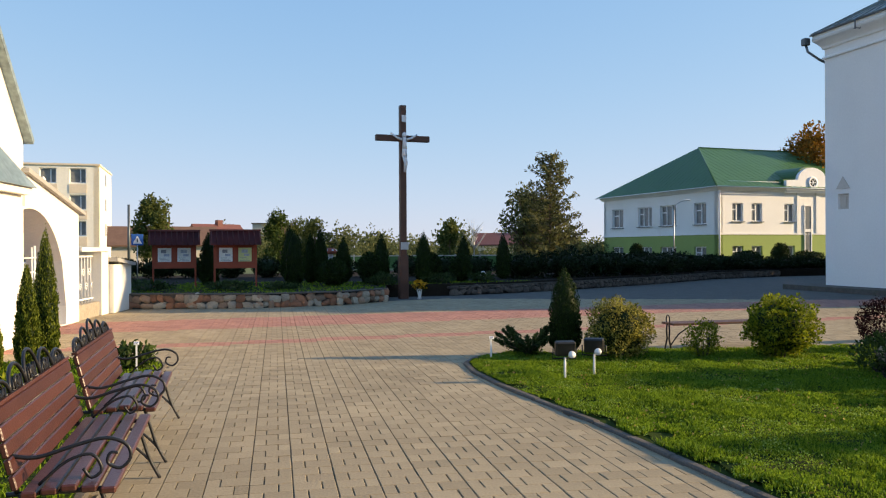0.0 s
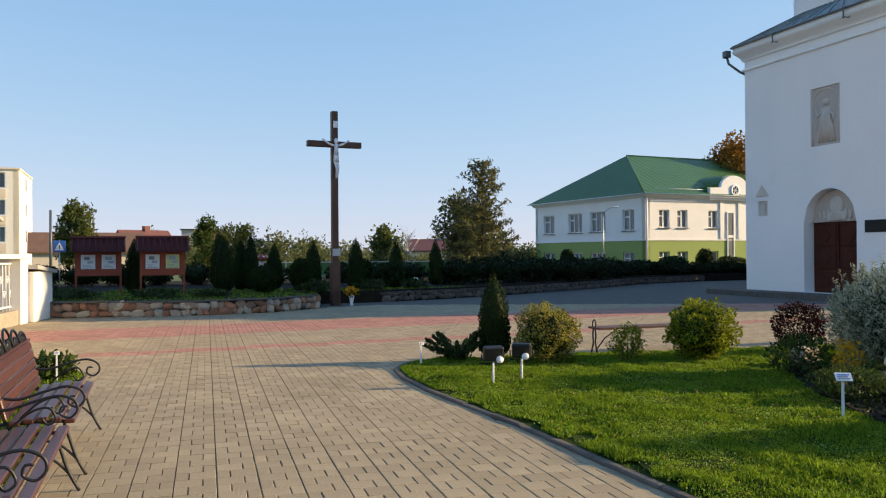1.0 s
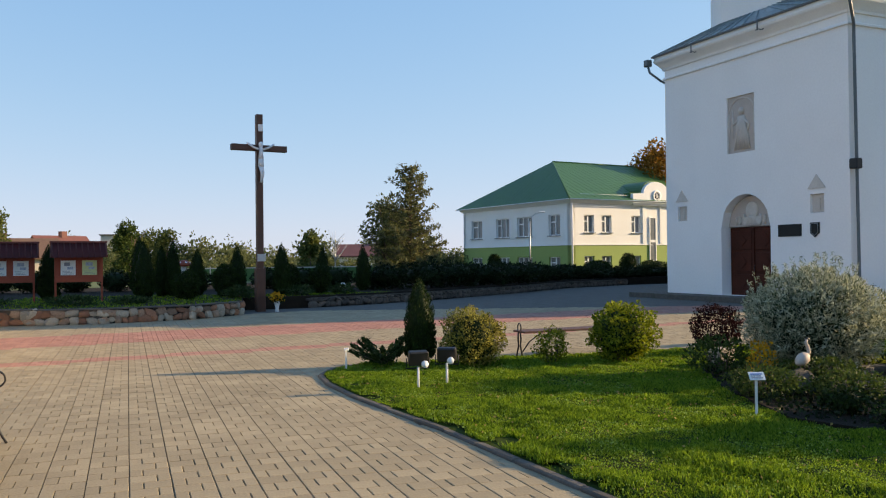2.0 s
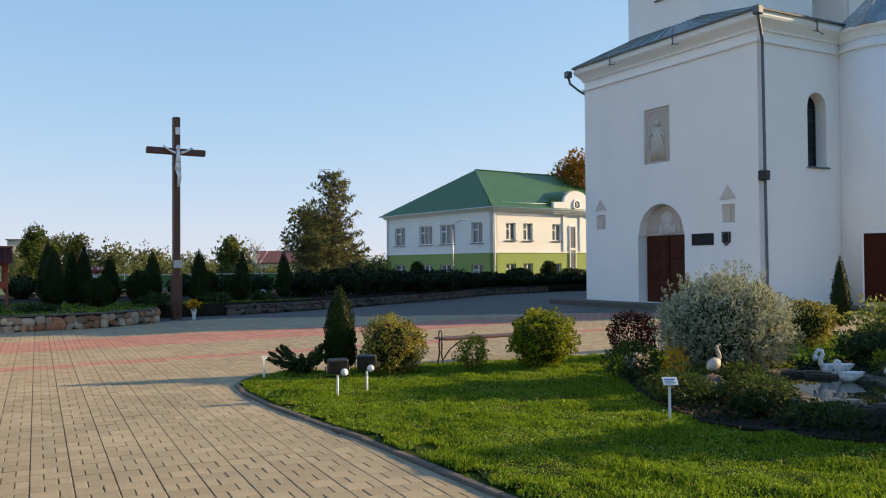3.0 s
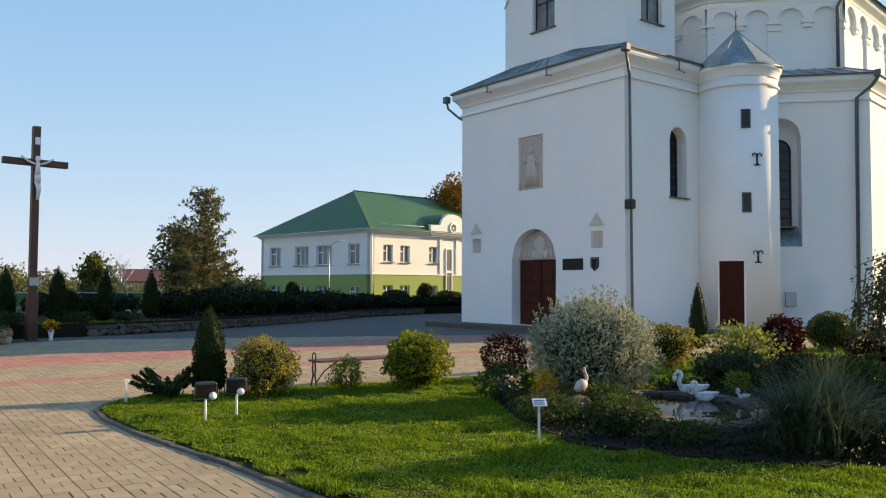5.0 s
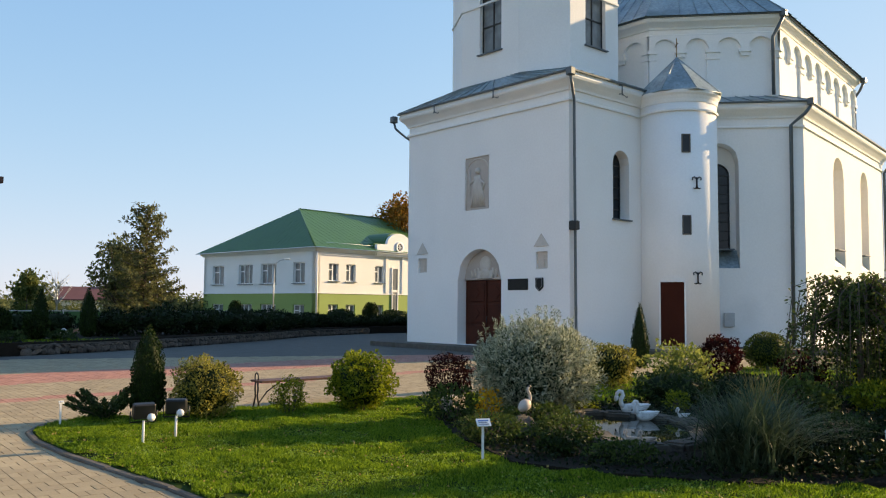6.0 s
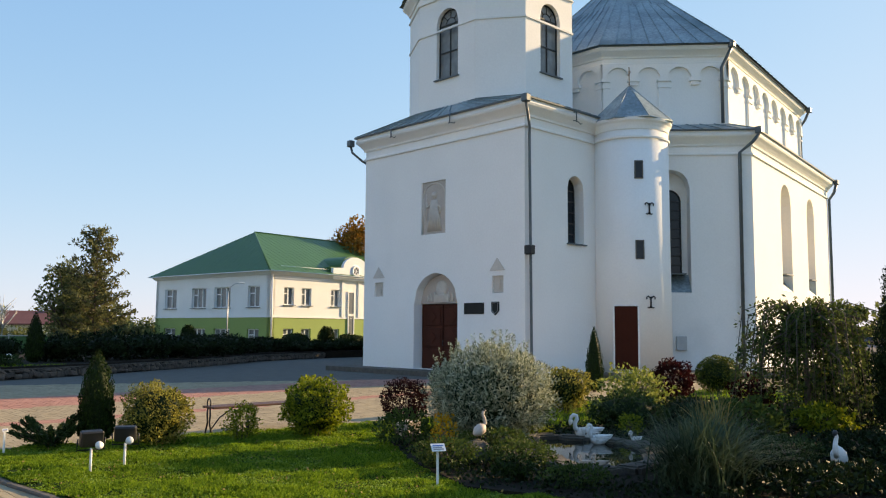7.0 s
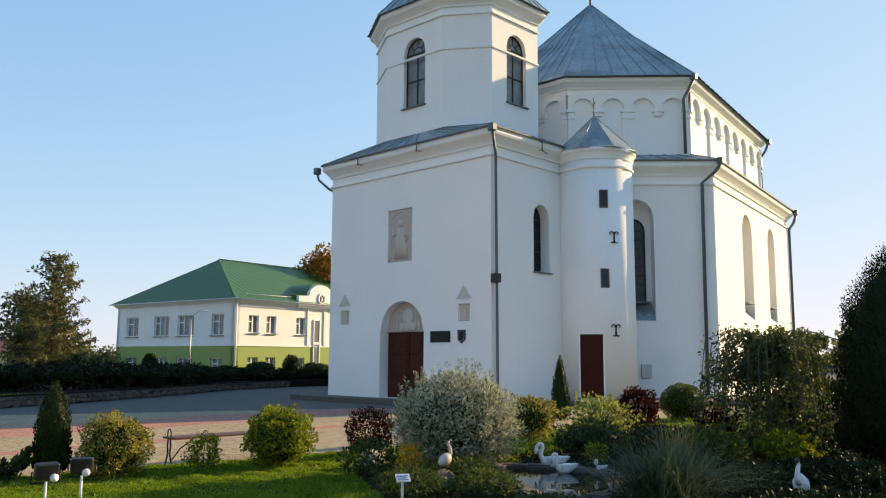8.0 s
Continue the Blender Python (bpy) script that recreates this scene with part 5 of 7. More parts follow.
# ---- gate and gatehouse on the other side ----
GA = math.degrees(math.atan2(1.0, -0.1))
GATE = pose(-6.19 - 1.2, 12.0, 0, 0, 0, GA)      # x along the wall away from the camera, y to the west
gate = thing("gate_wall", "white plastered gate wall with a wide arch and sloping coping", "gate", GATE)
bm = panel(bmesh.new(), (0.4, 0), (7.55, 0), 0.0, 2.5, 0.75, [(4.2, 4.1, 0.02, 2.48, True)])
part("arch_wall", bm, GATEWALL, gate)
bm = slab(bmesh.new(), [(4.3, 2.5), (7.55, 2.5), (4.3, 3.15)], 0.0, 0.75)
part("sloping_wall", bm, GATEWALL, gate)
bm = slab(bmesh.new(), [(4.25, 3.16), (7.75, 2.46), (7.75, 2.54), (4.25, 3.25)], -0.1, 0.85)
part("coping", bm, COPING, gate, "grey sloping coping")
part("gate_leaf", tube(bmesh.new(), [(5.9, 0.4, 0.1), (5.9, 0.4, 1.75)], 0.03, 6), STEELWHITE, gate)
for k in range(6):
    part("gate_bar", tube(bmesh.new(), [(3.0 + k * 0.55, 0.55 - 0.03 * k, 0.1), (3.0 + k * 0.55, 0.55 - 0.03 * k, 1.6 + 0.12 * (k % 2))], 0.018, 6), STEELWHITE, gate)
for z in (0.6, 1.15, 1.45):
    part("gate_rail", tube(bmesh.new(), [(2.8, 0.57, z), (6.0, 0.4, z + 0.05)], 0.02, 6), STEELWHITE, gate)
house = thing("gatehouse", "white gatehouse gable with grey sheet roof", "gatehouse", GATE)
part("gable_wall", slab(bmesh.new(), [(0.2, 0.0), (4.35, 0.0), (4.35, 3.85), (2.2, 6.2), (0.2, 4.1)], 0.05, 3.5), GATEWALL, house)
part("verge", slab(bmesh.new(), [(4.42, 3.72), (4.48, 3.8), (2.2, 6.38), (2.2, 6.24)], -0.12, 3.6), ZINC, house)
part("porch_wall", boxed(0.3, 2.6, -0.55, 0.1, 0.0, 2.75), GATEWALL, house)
bm = bmesh.new()
pv = [bm.verts.new(v) for v in ((0.1, -0.75, 2.75), (2.8, -0.75, 2.75), (2.8, 0.1, 2.75), (0.1, 0.1, 2.75), (0.8, 0.05, 4.0), (1.9, 0.05, 4.0))]
for f in ((0, 1, 5, 4), (1, 2, 5), (3, 0, 4), (0, 3, 2, 1), (2, 3, 4, 5)):
    bm.faces.new([pv[i] for i in f])
part("porch_roof", bm, ZINC, house)
part("porch_cornice", boxed(0.15, 2.75, -0.68, 0.1, 2.62, 2.75), GATEWALL, house)
orn = thing("stone_figure", "small weathered plaster ornament on the sloping coping", "ornament", GATE @ pose(6.3, 0.35, 2.76))
bm = lathe(bmesh.new(), [(0.10, 0.0), (0.11, 0.1), (0.07, 0.22), (0.09, 0.3), (0.05, 0.38), (0.055, 0.44), (0.01, 0.5)], 12)
part("ornament_body", bm, GATEWALL, orn)
rail = thing("fence_bay", "white ornamental steel railing over a stone footing", "fence", GATE)
part("pier", boxed(9.3, 9.9, -0.02, 0.55, 0.0, 1.62, bevel=0.01), GATEWALL, rail)
part("pier_cap", boxed(7.6, 9.95, -0.06, 0.6, 1.62, 1.72), GATEWALL, rail)
part("footing", boxed(7.6, 9.3, 0.05, 0.45, 0.0, 0.36), STONEPALE, rail)
for k in range(7):
    x = 7.75 + k * 0.24
    part("baluster", tube(bmesh.new(), [(x, 0.22, 0.36), (x, 0.22, 1.5)], 0.014, 6), STEELWHITE, rail)
    bm = tube(bmesh.new(), [(x + 0.12 + 0.09 * math.cos(j * 0.8) * (1 - j / 14), 0.22, 0.75 + 0.35 * (k % 2) + 0.11 * math.sin(j * 0.8) * (1 - j / 14)) for j in range(12)], 0.012, 5)
    part("scroll", bm, STEELWHITE, rail)
for z in (0.45, 1.5):
    part("rail", boxed(7.55, 9.35, 0.2, 0.24, z - 0.02, z + 0.02), STEELWHITE, rail)
low = thing("low_pier", "white low wall pier with a grey weathered cap and a stain", "pier", GATE @ pose(9.95, 0, 0))
part("pier_block", boxed(0.0, 1.75, -0.15, 0.4, 0.0, 1.28, bevel=0.02), GATEWALL, low)
part("cap", slab(bmesh.new(), [(-0.05, 1.36), (1.85, 1.22), (1.85, 1.30), (-0.05, 1.46)], -0.25, 0.5), COPING, low)
for i, (x, y, h, r, m_) in enumerate(((-5.62, 12.3, 1.90, 0.165, L_THUJAGOLD), (-5.6, 11.7, 1.40, 0.14, L_THUJAGOLD), (-5.86, 11.2, 0.95, 0.14, L_THUJAGOLD))):
    conifer("young gold-tipped columnar thuja on the lawn", x, y, r, h, 90 + i, 0.02, m_, 5200, 0.055, group="thujas before the gate", blunt=0.5)
bush("leafy low perennial with broad leaves", -4.1, 11.6, 0.28, 0.34, L_GREEN, 420, 0.10, 95, 0.02, "perennial", aspect=0.6, lump=0.35)
bush("low yellow-green perennial on the lawn", -4.4, 9.3, 0.35, 0.26, L_YELGREEN, 420, 0.09, 96, 0.02, "perennial", aspect=0.6, lump=0.35)


def plant_label(x, y, h, w, ang, name_label, z=0.03, lean=50):
    t = thing("plant_label", name_label, "label", pose(x, y, z, 0, 0, ang), "plant labels")
    part("stake", boxed(-0.012, 0.012, -0.008, 0.008, -0.05, h), STEELWHITE, t)
    plate = part("plate", boxed(-w / 2, w / 2, -0.004, 0.004, -w * 0.32, w * 0.32, pose(0, -0.02, h, -lean, 0, 0)), STEELWHITE, t)
    for k in range(3):
        part("writing_bar", boxed(-w * 0.38, w * (0.36 - 0.1 * (k % 2)), -0.008, -0.004, -w * 0.2 + k * w * 0.15, -w * 0.13 + k * w * 0.15, pose(0, -0.02, h, -lean, 0, 0)), SIGNBLUE if k == 2 else PRINT, plate)
    return t


plant_label(-3.95, 11.3, 0.38, 0.07, 20, "small white plant label on a stake", 0.02, 20)
plant_label(0.88, 12.15, 0.30, 0.07, 20, "small white plant label on a stake", 0.05, 30)
plant_label(4.72, 7.72, 0.38, 0.155, -12, "white plant label with printed lines on a stake", 0.05, 45)

# ---- benches ----


def park_bench(x, y, ang, seed):
    """Slatted wooden bench with scrolled wrought-iron ends and crest."""
    b = thing("park_bench", "red-brown slatted bench with black wrought-iron scroll arms", "bench", pose(x, y, 0, 0, 0, ang), "slatted benches")
    L = 1.95                                       # x along the seat, y backwards from the front edge
    for k in range(5):
        y0 = -0.03 + k * 0.093
        part("seat_slat", boxed(-L / 2, L / 2, y0, y0 + 0.076, 0.43 - 0.012 * abs(2 - k) + 0.01, 0.465 - 0.012 * abs(2 - k) + 0.01, bevel=0.008), BENCHWOOD, b)
    for k in range(5):
        z0 = 0.46 + k * 0.082
        yy = 0.44 + 0.020 * k
        part("back_slat", boxed(-L / 2, L / 2, -0.016, 0.016, 0.0, 0.076, pose(0, yy, z0, -14, 0, 0), bevel=0.007), BENCHWOOD, b)
    part("top_cap", boxed(-L / 2, L / 2, -0.02, 0.02, 0.0, 0.02, pose(0, 0.54, 0.868, -14, 0, 0)), BENCHWOOD, b)
    for k, sx in enumerate((-L / 2 + 0.1, L / 2 - 0.1)):
        end = bmesh.new()
        tube(end, [(sx, 0.45, 0.42), (sx, 0.49, 0.62), (sx, 0.56, 0.92)], 0.014, 6)
        tube(end, [(sx, 0.0, 0.42), (sx, 0.5, 0.42)], 0.014, 6)
        side = part("end_frame", end, IRON, b, "black wrought-iron bench end")
        arm = smooth([(sx, 0.50, 0.62), (sx, 0.36, 0.60), (sx, 0.18, 0.65), (sx, 0.03, 0.68), (sx, -0.07, 0.64), (sx, -0.09, 0.57), (sx, -0.04, 0.52), (sx, 0.02, 0.55), (sx, 0.01, 0.60), (sx, -0.03, 0.60)])
        part("armrest", tube(bmesh.new(), arm, 0.012, 6, 0.008), IRON, side)
        part("arm_scroll", tube(bmesh.new(), smooth([(sx, 0.35, 0.46), (sx, 0.22, 0.57), (sx, 0.1, 0.6), (sx, 0.05, 0.52), (sx, 0.1, 0.48), (sx, 0.14, 0.53)]), 0.009, 6), IRON, side)
        part("front_leg", tube(bmesh.new(), smooth([(sx, 0.06, 0.43), (sx, 0.02, 0.3), (sx, -0.03, 0.14), (sx, -0.1, 0.0)]), 0.012, 6), IRON, side)
        part("rear_leg", tube(bmesh.new(), smooth([(sx, 0.43, 0.43), (sx, 0.45, 0.25), (sx, 0.52, 0.1), (sx, 0.6, 0.0)]), 0.014, 6), IRON, side)
        part("leg_arch", tube(bmesh.new(), smooth([(sx, -0.04, 0.12), (sx, 0.08, 0.24), (sx, 0.22, 0.28), (sx, 0.38, 0.24), (sx, 0.5, 0.1)]), 0.010, 6), IRON, side)
    for k in range(5):
        c = -0.74 + k * 0.37
        top = 0.19 if k == 2 else (0.15 if k in (1, 3) else 0.1)
        base = Vector((0, 0.55, 0.875))
        lean = Vector((0, 0.24, 0.97))
        bow = bmesh.new()
        tube(bow, [base + Vector((c + 0.185 * math.cos(math.pi * j / 8), 0, 0)) + lean * (top * math.sin(math.pi * j / 8)) for j in range(9)], 0.011, 6)
        tube(bow, [base + Vector((c - 0.12 + 0.018 * j, 0, 0)) + lean * (top * 0.55 * math.sin(j * 0.9) ** 2) for j in range(13)], 0.008, 5)
        tube(bow, [base + Vector((c + 0.05 * math.cos(j * 0.8), 0, 0)) + lean * (0.05 + 0.035 * math.sin(j * 0.8)) for j in range(9)], 0.008, 5)
        part("crest_scroll", bow, IRON, b)
    return b


park_bench(-2.355, 7.35, AX + 90, 1)
park_bench(-1.855, 5.21, AX + 90, 2)


def plain_bench(x, y, ang):
    b = thing("garden_bench", "backless dark wooden bench with looped iron ends", "bench", pose(x, y, 0, 0, 0, ang), "backless benches")
    for k in range(4):
        part("seat_slat", boxed(0.0, 1.9, -0.2 + k * 0.1, -0.12 + k * 0.1, 0.40, 0.435, bevel=0.008), CROSSWOOD, b)
    for x0 in (0.02, 1.88):
        bm = tube(bmesh.new(), [(x0, 0.055 * math.cos(2 * math.pi * j / 12), 0.48 + 0.075 * math.sin(2 * math.pi * j / 12)) for j in range(13)], 0.011, 6)
        end = part("end_frame", bm, IRON, b)
        for s_ in (-1, 1):
            part("leg", tube(bmesh.new(), [(x0, 0.03 * s_, 0.42), (x0, 0.05 * s_, 0.3), (x0, 0.03 * s_, 0.18), (x0, 0.10 * s_, 0.0)], 0.014, 6), IRON, end)
        far = 0.42 if x0 < 1 else -0.42
        part("brace", tube(bmesh.new(), [(x0 + far * 0.1, 0, 0.06), (x0 + far * 0.45, 0, 0.24), (x0 + far, 0, 0.38)], 0.011, 6), IRON, end)
    return b


plain_bench(3.82, 13.45, AX)
plain_bench(7.95, 14.25, AX)

# ---- floodlights in the lawn ----


def floodlight(x, y, ang, tilt):
    t = thing("garden_floodlight", "black garden floodlight on a white post", "floodlight", pose(x, y, 0.05, 0, 0, ang), "lawn floodlights")
    part("post", tube(bmesh.new(), [(0, 0, -0.1), (0, 0, 0.25)], 0.015, 8), STEELWHITE, t)
    head = part("housing", boxed(-0.125, 0.125, -0.05, 0.05, -0.09, 0.09, bevel=0.015), SPOTBLACK, t)
    head.matrix_basis = pose(0, 0, 0.36, tilt, 0, 0)
    part("bracket", tube(bmesh.new(), [(-0.15, 0, 0.0), (-0.15, 0, -0.13), (0.15, 0, -0.13), (0.15, 0, 0.0)], 0.01, 5), SPOTBLACK, head)
    part("junction_cap", lathe(bmesh.new(), [(0.0, 0), (0.045, 0), (0.045, 0.03), (0.0, 0.035)], 14, pose(0.06, -0.08, 0.29, 90)), STEELWHITE, t)
    return t


floodlight(1.66, 10.3, 8, 12), floodlight(2.08, 10.6, -18, 10)

# ---- lawn shrubs ----
conifer("dark-green pointed thuja at the lawn's corner", 2.05, 12.7, 0.215, 1.27, 101, 0.03, L_THUJA, 7000, 0.045, blunt=0.32)
bush("rounded yellow-green variegated shrub", 2.8, 12.35, 0.46, 0.84, L_YELLOW, 7000, 0.042, 102, 0.03, "golden_shrub", inner=L_DARK, lump=0.24, deep=0.3)
bush("small sparse green shrub on the lawn", 4.05, 12.35, 0.24, 0.52, L_YELGREEN, 2400, 0.036, 103, 0.03, "small_shrub", lump=0.3)
bush("large bright yellow-green shrub with loose shoots", 5.12, 12.15, 0.50, 0.86, L_YELGREEN, 8000, 0.05, 104, 0.03, "golden_shrub", inner=L_DARK, lump=0.26, deep=0.3)
t_ = thing("spreading_juniper", "green juniper with long slanting sprays", "shrub", pose(1.5, 12.75, 0.04))
g = np.random.default_rng(5)
cs, os_ = [], []
bm = bmesh.new()
for k in range(16):
    a_ = g.uniform(0, 6.28) if k > 5 else g.uniform(2.6, 3.6)
    el = g.uniform(0.3, 1.0)
    ln_ = g.uniform(0.4, 0.68)
    d = np.array([math.cos(a_) * math.cos(el), math.sin(a_) * math.cos(el), math.sin(el)])
    tube(bm, [(0, 0, 0), tuple(d * ln_ * 0.95)], 0.012, 5, 0.004)
    w = np.sqrt(g.random(190))[:, None]
    cs.append(d * ln_ * w + g.normal(0, 0.035, (190, 3)) * (1.3 - w))
    os_.append(np.repeat(d[None] * 1.2, 190, 0))
part("stem", bm, BARK, t_)
v, f = leaves(np.concatenate(cs), 0.07, 0.3, 0.1, np.concatenate(os_), 9)
raw("crown", v, f, L_JUNIPER, t_)
bush("dark purple-leaved barberry shrub", 6.98, 12.7, 0.40, 0.80, L_PURPLE, 5200, 0.038, 105, 0.03, "barberry", lump=0.2, clear=0.08)
# silver willow
t_ = thing("silver_willow", "large rounded silver-leaved willow bush with loose shoots", "shrub", pose(7.0, 10.1, 0.04))
stems("stem", 16, 1.2, 0.7, 0.016, t_, 3)
core("shaded_inside", (0.62, 0.62, 0.48), (0, 0, 0.70), L_DARK, t_, 4)
crown_mesh("crown", 21000, (0.89, 0.89, 0.68), 0.072, L_SILVER, t_, 106, 0.26, 0.5, 0.35, 0.13, 4.5, -0.95, (0, 0, 0.72))
cs, os_ = [], []
for k in range(60):
    a_, el = g.uniform(0, 6.28), g.uniform(0.35, 1.5)
    d = np.array([math.cos(a_) * math.cos(el), math.sin(a_) * math.cos(el), math.sin(el)])
    s0 = d * np.array([0.88, 0.88, 0.68]) + np.array([0, 0, 0.74])
    w = g.random(22)[:, None]
    cs.append(s0 + (d * 0.4 + np.array([0, 0, 0.6])) * w * g.uniform(0.08, 0.26) + g.normal(0, 0.012, (22, 3)))
v, f = leaves(np.concatenate(cs), 0.06, 0.22, 0.6, None, 12)
raw("shoot_tuft", v, f, L_SILVER, t_)

# ---- pond garden ----


def clear_of_bed(x, y):
    return not inside([(4.9, 7.4), (5.4, 6.5), (6.5, 5.4), (8.5, 4.6), (14, 3.8), (20, 6), (19, 12), (14, 13.6), (11.5, 12.2), (10.2, 11.2), (8.6, 11.2), (7.2, 11.6), (5.9, 11.2), (5.2, 9.2)], x, y)


POND = [(6.42, 7.5), (6.9, 7.2), (7.6, 7.4), (8.4, 8.3), (8.6, 8.95), (8.35, 9.5), (8.1, 9.95), (7.7, 10.15), (7.2, 9.6), (6.85, 8.9), (6.6, 8.35)]
soil = tagged(part("flower_bed", prism(bmesh.new(), [(4.9, 7.4), (5.4, 6.5), (6.5, 5.4), (8.5, 4.6), (14, 3.8), (20, 6), (19, 12), (14, 13.6), (11.5, 12.2), (10.2, 11.2), (8.6, 11.2), (7.2, 11.6), (5.9, 11.2), (5.2, 9.2)], 0.02, 0.062), SOIL),
              "dark garden soil round the pond", "flower bed", kind="structure")
tagged(part("pond_water", prism(bmesh.new(), POND, 0.03, 0.078), WATER), "still dark pond water", "water", kind="structure")
g2 = random.Random(11)
for i in range(len(POND)):
    (x1, y1), (x2, y2) = POND[i], POND[(i + 1) % len(POND)]
    d = math.hypot(x2 - x1, y2 - y1)
    k = max(1, round(d / 0.42))
    for j in range(k):
        t = (j + 0.5) / k
        bm = bmesh.new()
        bmesh.ops.create_cube(bm, size=1)
        bmesh.ops.bevel(bm, geom=bm.edges[:], offset=0.16, segments=2, affect="EDGES")
        for v_ in bm.verts:
            v_.co += Vector([0.12 * noise.noise(v_.co * 2.1 + Vector((i * 3.1, j * 1.7, q))) for q in range(3)])
            v_.co = Vector((v_.co.x * 0.46, v_.co.y * 0.34, v_.co.z * 0.12))
        ob = part("pond_stone", bm, ROCK)
        ob.matrix_basis = pose(x1 + (x2 - x1) * t, y1 + (y2 - y1) * t, 0.085, g2.uniform(-5, 5), g2.uniform(-5, 5), math.degrees(math.atan2(y2 - y1, x2 - x1)) + g2.uniform(-12, 12))
        tagged(ob, "flat brown stone slab on the pond's edge", "stone", "pond edge stones")


def swan(x, y, z, ang, s, label, body=None):
    """A plaster swan: body, folded wings, bent neck; one mesh."""
    bm = bmesh.new()
    rings = [(-0.36, 0.20, 0.02), (-0.28, 0.17, 0.07), (-0.12, 0.13, 0.14), (0.05, 0.11, 0.16), (0.2, 0.11, 0.13), (0.29, 0.13, 0.07), (0.33, 0.15, 0.02)]
    loops = []
    for px_, pz, r in rings:
        loops.append([bm.verts.new((px_, r * 0.9 * math.cos(2 * math.pi * k / 14), pz + r * math.sin(2 * math.pi * k / 14))) for k in range(14)])
    for a_, b_ in zip(loops, loops[1:]):
        for k in range(14):
            bm.faces.new((a_[k], b_[k], b_[(k + 1) % 14], a_[(k + 1) % 14])).smooth = True
    bm.faces.new(loops[0]), bm.faces.new(loops[-1][::-1])
    for s_ in (-1, 1):
        for q in range(3):
            tube(bm, [(0.2, s_ * 0.08, 0.19 - 0.03 * q), (-0.1, s_ * 0.105, 0.21 - 0.04 * q), (-0.38 + 0.04 * q, s_ * 0.04, 0.235 - 0.05 * q)], 0.06, 6, 0.02)
    tube(bm, [(0.25, 0, 0.16), (0.33, 0, 0.26), (0.33, 0, 0.36), (0.28, 0, 0.45), (0.30, 0, 0.53), (0.37, 0, 0.55), (0.43, 0, 0.49), (0.44, 0, 0.40)], 0.062, 8, 0.040)
    lathe(bm, [(0.01, -0.07), (0.05, -0.04), (0.058, 0.0), (0.045, 0.05), (0.02, 0.09)], 10, pose(0.44, 0, 0.40, 0, 165, 0))
    n0 = len(bm.faces)
    tube(bm, [(0.45, 0, 0.35), (0.47, 0, 0.26)], 0.030, 6, 0.012)
    bm.faces.ensure_lookup_table()
    for f in bm.faces[n0:]:
        f.material_index = 1
    bmesh.ops.recalc_face_normals(bm, faces=bm.faces[:])
    ob = part("swan_ornament", bm, [body or SWANWHITE, DARKPAINT])
    ob.matrix_basis = pose(x, y, z, 0, 0, ang) @ Matrix.Scale(s, 4)
    return tagged(ob, label, "ornament", "swan ornaments")


swan(8.4, 9.62, 0.10, 160, 0.62, "large white plaster swan ornament at the pond's edge")
swan(8.22, 9.15, 0.09, 165, 0.48, "smaller white plaster swan ornament at the pond's edge")
swan(8.62, 8.85, 0.13, 170, 0.26, "tiny pinkish-white bird ornament at the pond's edge")
swan(6.72, 7.42, 0.13, 150, 0.24, "small brownish duck ornament at the pond's near edge", PINKISH)
swan(6.60, 7.55, 0.13, 120, 0.22, "small brownish duck ornament at the pond's near edge", PINKISH)


def wader(x, y, z, ang, s, material, label, name, tilt=68):
    """A standing bird ornament with a long neck; one mesh."""
    bm = bmesh.new()
    lathe(bm, [(0.01, -0.17), (0.06, -0.12), (0.1, -0.02), (0.095, 0.07), (0.05, 0.14), (0.02, 0.17)], 12, pose(0, 0, 0.14, 0, tilt, 0))
    tube(bm, [(0.1, 0, 0.18), (0.17, 0, 0.25), (0.14, 0, 0.34), (0.09, 0, 0.40), (0.12, 0, 0.46)], 0.035, 8, 0.022)
    n0 = len(bm.faces)
    lathe(bm, [(0.01, -0.04), (0.032, 0.0), (0.03, 0.03), (0.008, 0.06)], 10, pose(0.13, 0, 0.46, 0, 110, 0))
    tube(bm, [(0.15, 0, 0.455), (0.2, 0, 0.40)], 0.014, 6, 0.004)
    tube(bm, [(-0.02, 0.03, 0.06), (-0.01, 0.03, -0.06)], 0.01, 5), tube(bm, [(0.01, -0.03, 0.06), (0.02, -0.03, -0.06)], 0.01, 5)
    bm.faces.ensure_lookup_table()
    for f in bm.faces[n0:]:
        f.material_index = 1
    ob = part(name, bm, [material, DARKPAINT])
    ob.matrix_basis = pose(x, y, z, 0, 0, ang) @ Matrix.Scale(s, 4)
    return tagged(ob, label, "ornament")


wader(5.95, 8.8, 0.33, 20, 0.72, PINKISH, "pinkish stork ornament with a dark head in the bed", "stork_ornament")
wader(9.0, 5.98, 0.11, 200, 0.95, SWANWHITE, "white upright goose ornament in the shaded bed", "goose_ornament", 25)
rock = bmesh.new()
bmesh.ops.create_icosphere(rock, subdivisions=2, radius=0.2)
for v_ in rock.verts:
    v_.co = Vector((v_.co.x * 1.2, v_.co.y, v_.co.z)) * (1 + 0.3 * noise.noise(v_.co * 6))
tagged(part("boulder", rock, ROCK), "grey boulder under the stork ornament", "stone").location = (5.95, 8.83, 0.12)
sb = part("stone_block", boxed(-0.16, 0.16, -0.12, 0.12, 0.0, 0.24, bevel=0.02), STONEPALE)
sb.matrix_basis = pose(6.3, 11.3, 0.06, 0, 0, 15)
tagged(sb, "pale square stone block on the lawn", "stone")

